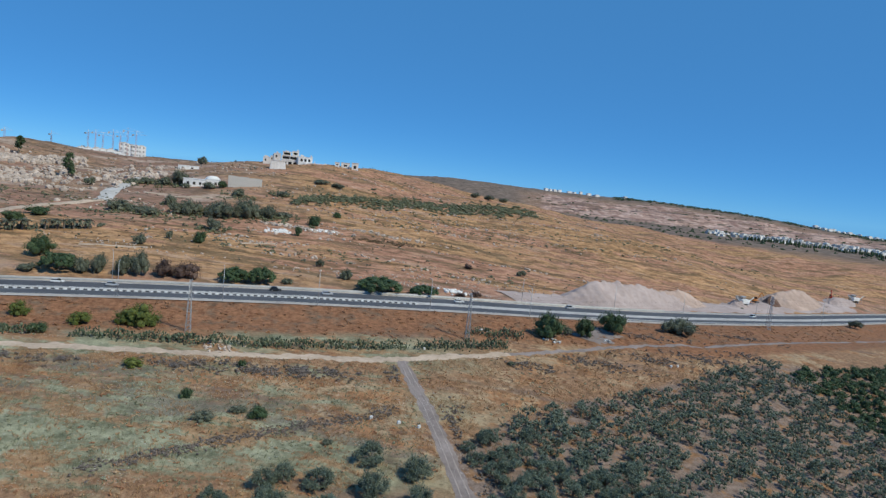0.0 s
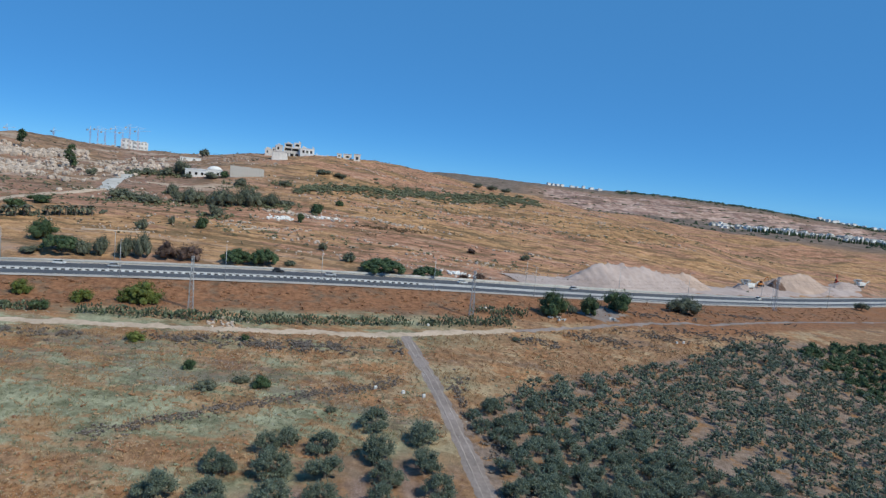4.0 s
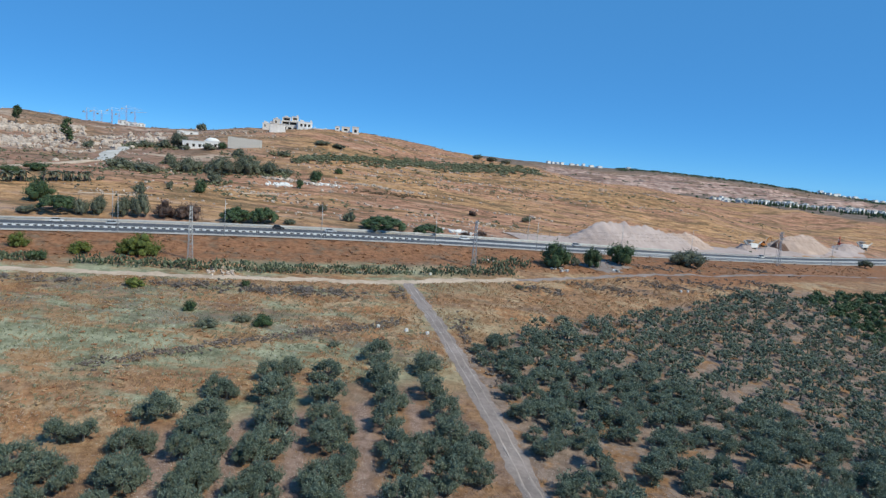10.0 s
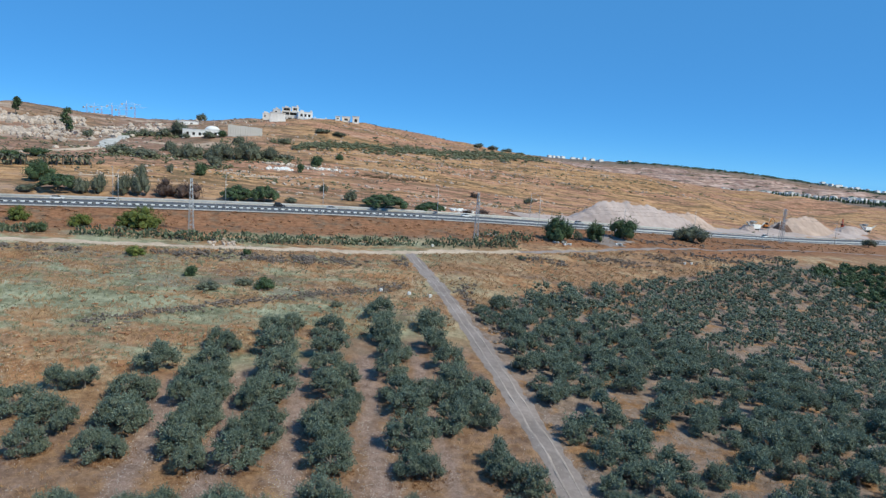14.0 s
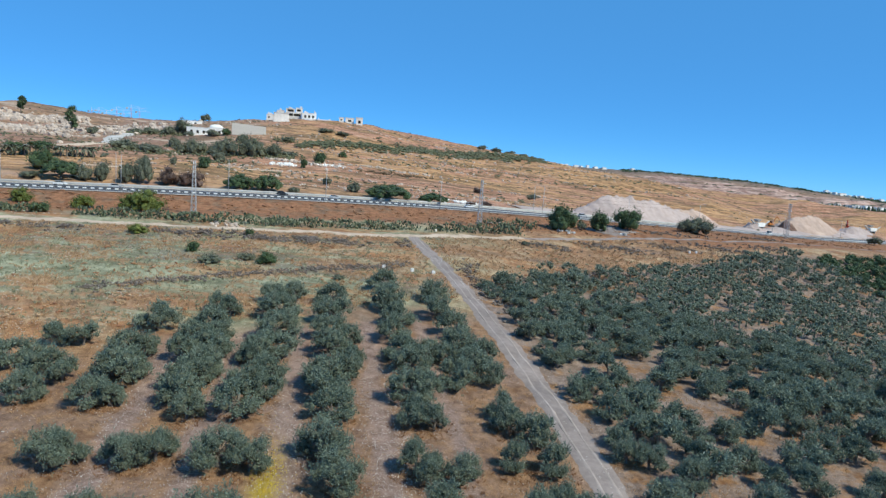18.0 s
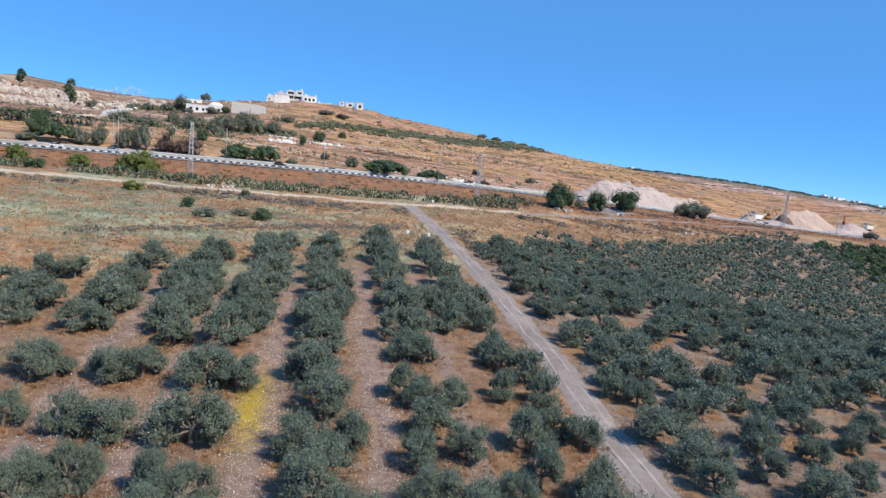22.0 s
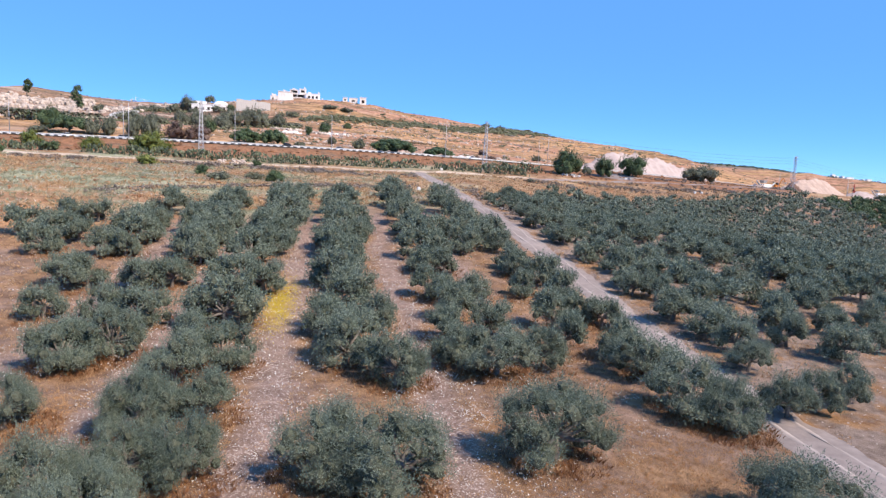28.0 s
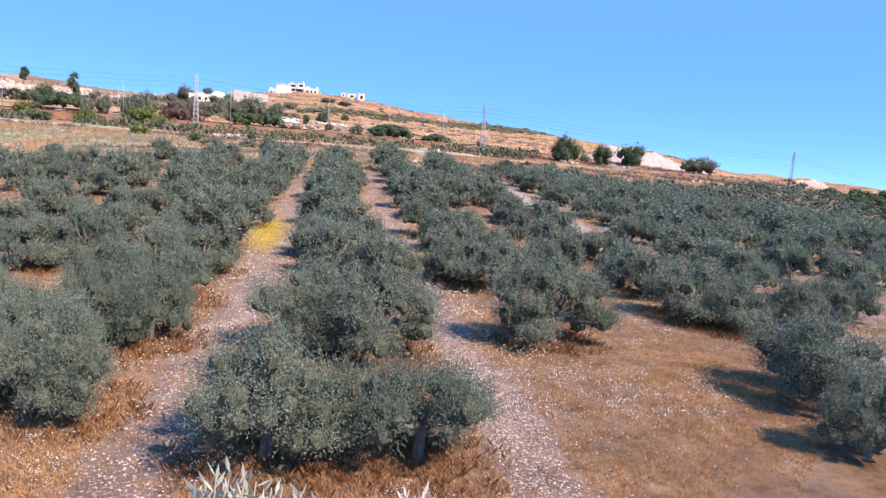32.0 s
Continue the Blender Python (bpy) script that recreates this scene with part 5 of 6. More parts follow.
def loft(sections, caps=True):
    bm = bmesh.new()
    rings = [[bm.verts.new(p) for p in s] for s in sections]
    n = len(rings[0])
    for a, b in zip(rings, rings[1:]):
        for j in range(n):
            bm.faces.new((a[j], a[(j + 1) % n], b[(j + 1) % n], b[j]))
    if caps:
        bm.faces.new(rings[0][::-1])
        bm.faces.new(rings[-1])
    bmesh.ops.recalc_face_normals(bm, faces=bm.faces)
    return bm


def car(x, offset, material, label, tall=1.45, long=4.4, back=False):
    px, py, pz, turn = on_road(x, offset)
    ob = empty("car", px, py, pz + 0.07, turn + (180 if back else 0), label=label, category="car", group="cars on the highway")
    h = long / 2

    def ring(cx, half, lo, hi):
        return [(cx, -half, lo), (cx, half, lo), (cx, half * 1.03, (lo + hi) / 2), (cx, half * 0.92, hi), (cx, -half * 0.92, hi), (cx, -half * 1.03, (lo + hi) / 2)]

    part("body", loft([ring(-h, 0.72, 0.4, 0.8), ring(-h + 0.25, 0.86, 0.25, 0.92), ring(-0.6, 0.88, 0.22, 0.95), ring(0.9, 0.88, 0.22, 0.93), ring(h - 0.3, 0.84, 0.25, 0.8), ring(h, 0.68, 0.38, 0.66)]), material, ob)
    part("cabin_glass", loft([ring(-h + 0.35, 0.70, 0.9, 0.98), ring(-h + 0.8, 0.72, 0.9, tall - 0.06), ring(0.25, 0.72, 0.9, tall - 0.04), ring(1.15, 0.72, 0.88, 0.95)]), M_GLASS, ob, "dark window band")
    bm = bmesh.new()
    box_into(bm, (-h + 1.05) / 2 - 0.1, 0, tall - 0.02, 1.9, 1.3, 0.09, 0, 0.03)
    part("roof", bm, material, ob)
    for sx in (-1, 1):
        for sy in (-1, 1):
            bm = bmesh.new()
            cone_into(bm, (sx * long * 0.3, sy * 0.68, 0.31), (sx * long * 0.3, sy * 0.89, 0.31), 0.31, 0.31, 14)
            wheel = part("wheel", bm, M_RUBBER, ob, "black tyre")
            bm = bmesh.new()
            cone_into(bm, (sx * long * 0.3, sy * 0.88, 0.31), (sx * long * 0.3, sy * 0.905, 0.31), 0.19, 0.17, 10)
            part("hub_cap", bm, M_STEEL, wheel)
    for sy in (-0.6, 0.6):
        bm = bmesh.new()
        box_into(bm, h - 0.04, sy, 0.62, 0.12, 0.3, 0.14, 0, 0.03)
        part("headlight", bm, M_WHITE, ob)
    return ob


car(-134, 8.5, M_CAR_WHITE, "white hatchback driving on the far carriageway")
car(-117, 5.5, M_CAR_SILVER, "silver saloon driving on the far carriageway")
car(-62, 8.5, M_CAR_BLACK, "black off-road car driving on the far carriageway", 1.75, 4.6)
car(-43, 5.5, M_CAR_SILVER, "silver hatchback driving on the far carriageway")
car(11, 5.5, M_CAR_WHITE, "white saloon driving on the far carriageway")
car(66, 8.5, M_CAR_SILVER, "silver estate car driving on the far carriageway", 1.6, 4.7)
car(190, 5.5, M_CAR_WHITE, "white van driving on the far carriageway", 1.9, 4.9)

# ---- the hill: ruin, house, walls, palms ----
M_RUIN = mottled("weathered_limestone", (0.64, 0.60, 0.55), (0.86, 0.82, 0.77), 0.5, 0.9, relief=0.3, coarse=0.06)
M_PLASTER = mottled("white_plaster", (0.74, 0.73, 0.71), (0.88, 0.87, 0.85), 0.5, 0.85, relief=0.1, coarse=0.05)
M_ROOM_SHADE = mottled("painted_room_shade", (0.03, 0.028, 0.025), (0.08, 0.07, 0.06), 0.6, 0.95, relief=0)
M_TIN = mottled("grey_sheet", (0.30, 0.30, 0.29), (0.48, 0.48, 0.47), 0.8, 0.7, relief=0.1)


def house_block(parent, x0, x1, y0, y1, z0, z1, material, openings=(), name="wall_block"):
    """A solid storey block with real window recesses in its front (y0); openings: (x0, x1, z0, z1)."""
    xs = sorted({x0, x1, *[v for o in openings for v in o[:2]]})
    zs = sorted({z0, z1, *[v for o in openings for v in o[2:]]})
    bm = bmesh.new()
    for a, b in zip(xs, xs[1:]):
        for c, d in zip(zs, zs[1:]):
            mx, mz = (a + b) / 2, (c + d) / 2
            if not any(o[0] < mx < o[1] and o[2] < mz < o[3] for o in openings):
                box_into(bm, mx, y0 + 0.4, mz, b - a, 0.8, d - c)
    box_into(bm, x0 + 0.4, (y0 + y1) / 2 + 0.4, (z0 + z1) / 2, 0.8, y1 - y0 - 0.8, z1 - z0)
    box_into(bm, x1 - 0.4, (y0 + y1) / 2 + 0.4, (z0 + z1) / 2, 0.8, y1 - y0 - 0.8, z1 - z0)
    box_into(bm, (x0 + x1) / 2, y1 - 0.4, (z0 + z1) / 2, x1 - x0 - 1.6, 0.8, z1 - z0)
    block = part(name, bm, material, parent)
    bm = bmesh.new()
    box_into(bm, (x0 + x1) / 2, (y0 + y1) / 2, z1 + 0.2, x1 - x0 + 0.5, y1 - y0 + 0.5, 0.4, 0, 0.06)
    part("roof_slab", bm, material, block)
    # a near-black panel behind each hole paints the shade of the room
    for o in openings:
        bm = bmesh.new()
        box_into(bm, (o[0] + o[1]) / 2, y0 + 1.6, (o[2] + o[3]) / 2, o[1] - o[0] + 0.3, 0.2, o[3] - o[2] + 0.3)
        part("room_shade_panel", bm, M_ROOM_SHADE, block, "dark panel painted as the shade inside an empty window")
    return block


ux, uy = -170, 712
ruin = empty("ruined_mansion", ux, uy, 69.5, 13.5, label="abandoned pale stone mansion with empty windows on the hilltop", category="ruin")
ruin.scale = (0.91, 0.91, 0.91)
house_block(ruin, -36, -28, 0, 10, -3, 5.2, M_RUIN, [(-34, -32.5, 1, 3.4)])
house_block(ruin, -27.8, -24.2, 1, 9, -3, 7.4, M_RUIN, [(-26.8, -25.4, 3, 5.6)])
house_block(ruin, -24, -16, 0, 12, -2, 11, M_RUIN, [(-22, -20, 6, 9)])
house_block(ruin, -15, 4, 2, 16, -3, 4.5, M_RUIN, [(-13, -9, -1, 2.5), (-7, -3, -1, 2.5), (-1, 2.5, -1, 2.5)])
house_block(ruin, -15, 4, 3, 16, 4.9, 9.5, M_RUIN, [(-13.5, -6, 5.6, 8.6), (-5, 2.5, 5.6, 8.6)])
house_block(ruin, -14, -4, 4, 15, 9.9, 14, M_RUIN, [(-12.5, -5.5, 10.6, 13.2)])
house_block(ruin, -3, 5, 5, 15, 9.9, 15.5, M_RUIN, [(-1.5, 3, 11.5, 14)])
house_block(ruin, 4.3, 21, -2, 12, -3, 10, M_PLASTER, [(7, 9.5, 4.6, 7.6), (11.5, 14, 4.6, 7.6), (16, 18.5, 4.6, 7.6)])
house_block(ruin, 12, 38, -6, -2.2, -4, 3.4, M_PLASTER, [(15, 18, -0.6, 1.8), (20, 23, -0.6, 1.8), (25, 28, -0.6, 1.8), (30.5, 33.5, -0.6, 1.8)])
for k, (x, y, z, w, d, t) in enumerate(((-32, 0.6, 5.6, 5, 0.8, 2.2), (-20, 0.8, 11.4, 2.5, 0.8, 2.0), (-9, 4.5, 14.4, 4, 0.8, 1.6), (3.4, 6, 15.9, 2, 2, 2.2), (19.5, -1, 10.4, 2, 0.8, 2.6), (9, 4, 10.4, 4, 3, 2.4), (24, -4, 3.8, 0.8, 3, 2.2), (36.5, -4, 3.8, 2.0, 0.8, 1.4), (-24.5, 3, 7.8, 1.2, 4, 2.6))):
    bm = bmesh.new()
    vs = box_into(bm, x, y, z + t / 2, w, d, t)
    for v in vs:
        if v.co.z > z + t * 0.6 and v.co.x > x:
            v.co.z -= t * 0.45
    part("broken_wall", bm, M_RUIN, ruin, "broken stub of a stone wall")
ux, uy = -164, 622
tower = empty("stone_tower", ux, uy, height(ux, uy) - 0.5, 13.5, label="squat stone tower base below the hilltop ruin", category="tower")
tower.scale = (0.9, 0.9, 0.95)
bm = bmesh.new()
v8 = box_into(bm, 0, 0, 3, 17, 12, 10)
for v in v8:
    if v.co.z > 3:
        v.co.x *= 0.86
        v.co.y *= 0.86
bmesh.ops.bevel(bm, geom=bm.edges[:], offset=0.3, segments=1, affect="EDGES")
part("wall", bm, M_RUIN, tower)
bm = bmesh.new()
box_into(bm, 0, 0, 8.3, 15.4, 11, 0.7, 0, 0.1)
part("parapet", bm, M_RUIN, tower)
for k, (x, w, t) in enumerate(((-128, 9, 5), (-117, 7, 7), (-136, 5, 4))):
    hut = empty("ruined_hut", x + 12, 722 - k * 3, height(x + 12, 722 - k * 3), 10, label="broken pale stone hut on the hill's crest", category="ruin", group="ruined huts on the crest")
    house_block(hut, -w / 2, w / 2, -3, 3, -2, t, M_RUIN, [(-w * 0.2, w * 0.2, 1, t * 0.6)])

# white house and its yard
ux, uy = -196, 519
house = empty("white_house", ux, uy, height(ux, uy), 22, label="low white house with a flat dome behind trees", category="house")
house.scale = (0.9, 0.9, 0.85)
house_block(house, -16, 2, -4, 8, -3, 6, M_PLASTER, [(-13, -11, 1, 3.6), (-8, -6, 1, 3.6), (-3, -1, 1, 3.6)])
house_block(house, 2.2, 15, -2, 9, -3, 7, M_PLASTER, [(5, 7, 2, 4.6), (10, 12, 2, 4.6)])
bm = bmesh.new()
bmesh.ops.create_uvsphere(bm, u_segments=16, v_segments=8, radius=1, matrix=Matrix.Translation((8.6, 3.5, 7.3)) @ Matrix.Diagonal((6, 5, 3.2, 1)))
part("dome", bm, M_PLASTER, house, smooth=True)
ux, uy = -163.5, 525
yard = empty("slab_wall", ux, uy, height(ux, uy), 33, label="grey wall of upright concrete slabs on the hillside", category="wall")
bm = bmesh.new()
box_into(bm, 0, 0, 3.6, 1.9, 0.5, 9.2, 0, 0.05)
slab = part("slab", bm, M_CONCRETE, yard)
for k in range(14):
    ob = slab if k == 0 else slab.copy()
    if k:
        scene.collection.objects.link(ob)
        ob.parent = yard
    ob.location = (-13 + k * 1.95, 0.02 * k, 0.5 * math.sin(k * 1.3) * 0.3 - 0.08 * k)
ux, uy = -243, 608
shed = empty("hill_shed", ux, uy, height(ux, uy), 24, label="long pale shed near the skyline", category="shed")
house_block(shed, -9, 9, -4, 4, -2, 3, M_PLASTER, [(-6, -4, 0.6, 2), (2, 4, 0.6, 2)])
RAMP = spline([(-256, 540), (-252, 520), (-245.5, 486), (-235, 448), (-229, 427), (-237, 402), (-242, 372), (-239, 340), (-237, 312), (-252, 285)], 14)
ribbon("concrete_ramp", RAMP[:57], -5.5, 5.5, M_CONCRETE, 0.5, "pale concrete access road climbing the hill", rag=0.3)
ribbon("dirt_road", RAMP[54:], -3.6, 3.6, M_TRACK, 0.5, "pale dirt road below the hillside", rag=0.8)
for pts, w in (([(-252, 530), (-285, 560), (-335, 582)], 2.2), ([(-221, 474), (-207, 474), (-193, 470.6), (-172, 478)], 1.8), ([(-164, 288), (-148, 295.5), (-138, 299)], 1.0), ([(-107, 339), (-100, 347), (-92, 352)], 1.0), ([(-243, 600), (-262, 628), (-285, 648)], 2.0)):
    ribbon("hill_path", spline(pts, 10), -w, w, M_TRACK, 0.4, "pale bare path on the hillside", rag=0.9, seed=w)


def palm_mesh(seed):
    rng = np.random.default_rng(seed)
    v, f = [], []
    for k in range(22):
        a, e = rng.random() * 6.283, rng.uniform(-0.5, 1.1)
        d = Vector((math.cos(a), math.sin(a), 0))
        s = Vector((-math.sin(a), math.cos(a), 0)) * 0.28
        p = [d * (q * 2.3 * math.cos(e * 0.7)) + Vector((0, 0, q * 1.7 * math.sin(e) - 1.1 * q * q)) for q in (0.0, 0.4, 0.75, 1.0)]
        st = len(v)
        for q, w in zip(p, (0.3, 1.0, 0.7, 0.05)):
            v += [tuple(q + s * w), tuple(q - s * w + Vector((0, 0, 0.06)))]
        f += [(st + 2 * i, st + 2 * i + 1, st + 2 * i + 3, st + 2 * i + 2) for i in range(3)]
    fr = bpy.data.meshes.new("fronds")
    fr.from_pydata(v, [], f)
    fr.materials.append(M_DUSTY)
    v, f = [], []
    tube_into(v, f, [(0, 0, -0.5), (0.1, 0, 2), (0.05, 0.1, 4.4)], [0.42, 0.34, 0.28], 8)
    tr = bpy.data.meshes.new("trunk")
    tr.from_pydata(v, [], f)
    tr.materials.append(M_BARK)
    return fr, tr


PALMS = [palm_mesh(k) for k in range(3)]
for k in range(19):
    s = k / 18
    x, y = -209 + 29 * s + scatter.uniform(-0.6, 0.6), 290 + 38 * s + scatter.uniform(-1.5, 1.5)
    if k in (8, 9):
        continue
    ob = empty("palm_tree", x, y, height(x, y), scatter.uniform(0, 360), label="young date palm in a row below the rocky slope", category="palm tree", group="row of palms")
    fronds, stem = PALMS[k % 3]
    p = new("fronds", fronds)
    p.parent, p.location = ob, (0.05, 0.1, 4.3)
    p.scale = (1.5, 1.5, 1.5)
    new("trunk", stem).parent = ob
shrub_stuff("palm_undergrowth", [(-207 + 28 * (k % 60) / 60 + scatter.uniform(-4, 4), 296 + 38 * (k % 60) / 60 + scatter.uniform(-3, 8), scatter.uniform(2, 5), scatter.uniform(1.5, 3.5)) for k in range(60)], M_DUSTY, "grey-green undergrowth round the row of palms", "undergrowth", 14)


# ---- rocks ----
def rock_stuff(name, spots, material, label, seed, squash=0.7):
    rng = np.random.default_rng(seed)
    kinds = []
    for k in range(6):
        bm = bmesh.new()
        bmesh.ops.create_icosphere(bm, subdivisions=1, radius=1)
        v = np.array([tuple(q.co * (0.65 + 0.6 * rng.random())) for q in bm.verts]) * (1, 0.8, squash)
        kinds.append((v, [tuple(q.index for q in t.verts) for t in bm.faces]))
        bm.free()
    xs = np.array(spots)
    hs = heights(xs[:, 0], xs[:, 1])
    verts, faces, start = [], [], 0
    for (x, y, s), z in zip(spots, hs):
        v, f = kinds[rng.integers(6)]
        a = rng.random() * 6.28
        p = np.stack([v[:, 0] * math.cos(a) - v[:, 1] * math.sin(a), v[:, 0] * math.sin(a) + v[:, 1] * math.cos(a), v[:, 2]], -1) * s
        verts.append(p + (x, y, z + 0.15 * s))
        faces += [tuple(i + start for i in q) for q in f]
        start += len(v)
    return tagged(link(name, np.concatenate(verts).tolist(), faces, material), label, "rocks", kind="stuff")


M_ROCK = mottled("pale_rock", (0.30, 0.24, 0.19), (0.58, 0.49, 0.42), 0.7, 0.95, relief=0.4, per_island=0.2)
boulders = []
for _ in range(700):
    x = scatter.uniform(-470, -240)
    y = 520 + 0.25 * (x + 350) + scatter.gauss(0, 45)
    boulders.append((x, y, scatter.uniform(0.7, 3.4) ** 1.0))
for cx, cy, lx, ly, n, big in ((-92, 412, 26, 6, 110, 1.8), (-40, 432, 45, 6, 130, 1.3), (-20, 300, 60, 8, 160, 0.9), (-200, 420, 50, 25, 120, 1.2), (-150, 300, 40, 8, 60, 0.8), (-110, 350, 40, 6, 60, 0.9), (20, 330, 60, 25, 170, 0.8), (-60, 520, 110, 60, 220, 1.2), (70, 560, 110, 90, 220, 1.0), (-240, 600, 90, 60, 140, 1.6)):
    for _ in range(n):
        boulders.append((cx + scatter.gauss(0, lx / 2), cy + scatter.gauss(0, ly / 2), scatter.uniform(0.3, 1.0) * big))
for y0, x0, x1, n, rise in ((322, -150, 40, 90, 0.10), (352, -170, -20, 80, 0.05), (384, -120, 110, 110, 0.12), (470, -150, 60, 120, 0.08), (505, -60, 210, 130, 0.15), (560, -40, 240, 140, 0.2), (640, -120, 160, 140, 0.1), (700, -60, 180, 130, 0.1), (455, -330, -200, 150, 0.1), (500, -400, -230, 160, 0.1), (585, -420, -250, 170, 0.1)):
    for _ in range(n):
        x = scatter.uniform(x0, x1)
        y = y0 + rise * (x - x0) + 9 * float(wave_noise(np.array(x), np.array(y0), 60, 2.0)) + scatter.gauss(0, 1.8)
        if float(wave_noise(np.array(x), np.array(y0), 33, 6.0)) > -0.3:
            boulders.append((x, y, scatter.uniform(0.35, 1.3)))
rock_stuff("hill_rocks", boulders, M_ROCK, "pale limestone boulders strewn over the hillside", 31)
cliff = []
for _ in range(620):
    s = scatter.random()
    cliff.append((-420 + 72 * s + scatter.gauss(0, 3), 545 + 70 * s + scatter.choice((-16, -8, 0, 7)) + scatter.gauss(0, 1.6), scatter.uniform(1.0, 3.4)))
for _ in range(170):
    cliff.append((-320 + scatter.gauss(0, 13), 462 + scatter.gauss(0, 10), scatter.uniform(1.2, 3.4)))
rock_stuff("quarry_face", cliff, M_ROCK, "pale broken rock face cut into the left slope", 32, 1.1)
rock_stuff("white_rubble", [(-100 + scatter.gauss(0, 4), 391 + scatter.gauss(0, 3), scatter.uniform(0.5, 1.5)) for _ in range(60)] + [(-80 + scatter.gauss(0, 6), 414 + scatter.gauss(0, 2.5), scatter.uniform(0.4, 1.3)) for _ in range(60)] + [(9 + scatter.gauss(0, 4), 297 + scatter.gauss(0, 2.2), scatter.uniform(0.4, 1.3)) for _ in range(60)], M_PLASTER, "heaps of white rubble and rock beyond the highway", 33)
rock_stuff("track_stones", [(-62 + scatter.gauss(0, 3), 183 + scatter.gauss(0, 2), scatter.uniform(0.2, 0.8)) for _ in range(40)], M_ROCK, "pale stones beside the dirt track", 34)


# ---- gravel heaps and machines beyond the road ----
def heap(name, crest, foot, tall, material, label, seed):
    """A spoil heap along a crest line, with slumped sides."""
    line = spline(crest, 24)
    n = len(line)
    t = np.gradient(line, axis=0)
    t /= np.linalg.norm(t, axis=1)[:, None]
    nrm = np.stack([-t[:, 1], t[:, 0]], -1)
    across = np.linspace(-1, 1, 25)
    rows = []
    run = np.linspace(0, 1, n)
    end = np.minimum(1, np.minimum(run * 4, (1 - run) * 2.2)) ** 0.75
    lumps = 0.88 + 0.06 * np.sin(run * 8 + seed) + 0.035 * np.sin(run * 31 + 2 * seed) + 0.035 * np.sin(run * 67)
    for a in across:
        q = line + nrm * (a * foot * (0.35 + 0.65 * end))[:, None]
        z = heights(q[:, 0], q[:, 1]) + tall * end * lumps * (1 - abs(a)) ** 1.05 + 0.5 * wave_noise(q[:, 0], q[:, 1], 5.5, seed) * (1 - a * a) * 1.5 - 0.3
        rows.append(np.stack([q[:, 0], q[:, 1], z], -1))
    faces = [(k * n + i, k * n + i + 1, (k + 1) * n + i + 1, (k + 1) * n + i) for k in range(24) for i in range(n - 1)]
    return tagged(link(name, np.concatenate(rows).tolist(), faces, material, smooth=True), label, "gravel heap", group="gravel heaps beyond the highway")


M_SPOIL = mottled("pink_gravel", (0.34, 0.27, 0.245), (0.50, 0.415, 0.385), 0.35, 0.95, relief=0.5, depth=0.3, coarse=0.05)
M_SPOIL_WARM = mottled("warm_gravel", (0.34, 0.25, 0.20), (0.52, 0.40, 0.335), 0.35, 0.95, relief=0.5, depth=0.3, coarse=0.05)
heap("spoil_mound", [(64, 329), (90, 343), (118, 361), (152, 386)], 17, 12.5, M_SPOIL, "long pale pinkish heap of crushed stone", 1.0)
heap("spoil_mound", [(118, 368), (142, 384), (165, 398)], 12, 9, M_SPOIL_WARM, "low warm-toned heap of crushed stone", 2.0)
heap("spoil_mound", [(228, 452), (248, 466), (272, 484), (296, 505)], 15, 11, M_SPOIL_WARM, "broad heap of pale quarried earth", 3.0)
heap("spoil_mound", [(190, 422), (198, 424), (206, 430)], 6, 4.5, M_SPOIL, "small heap of gravel beside the crusher", 4.0)
heap("spoil_mound", [(310, 515), (330, 530), (350, 548)], 10, 6, M_SPOIL, "low heap of gravel at the yard's end", 5.0)
M_CLAY = mottled("brown_clay", (0.10, 0.06, 0.045), (0.22, 0.14, 0.105), 0.5, 0.95, relief=0.5, depth=0.2)
heap("clay_heap", [(226, 446), (233, 450), (241, 457)], 6, 6.5, M_CLAY, "dark brown heap of clay beside the gravel", 6.0)
YARD = spline([(35, 305), (75, 325), (120, 352), (180, 398), (250, 452), (330, 515)], 12)
ribbon("yard", YARD, -6, 16, M_SPOIL, 0.25, "bare pale gravel yard beyond the highway", "yard", rag=2.0)
ribbon("gravel_patch", spline([(60, 246), (66, 254), (72, 262)], 10), -6, 7, M_PATH, 0.15, "grey gravel patch between the trees", "patch", rag=1.5)

M_RED, M_ORANGE, M_MACHINE = paint("red_machine_paint", (0.45, 0.06, 0.03)), paint("orange_machine_paint", (0.55, 0.2, 0.04)), paint("grey_machine_paint", (0.42, 0.42, 0.40))


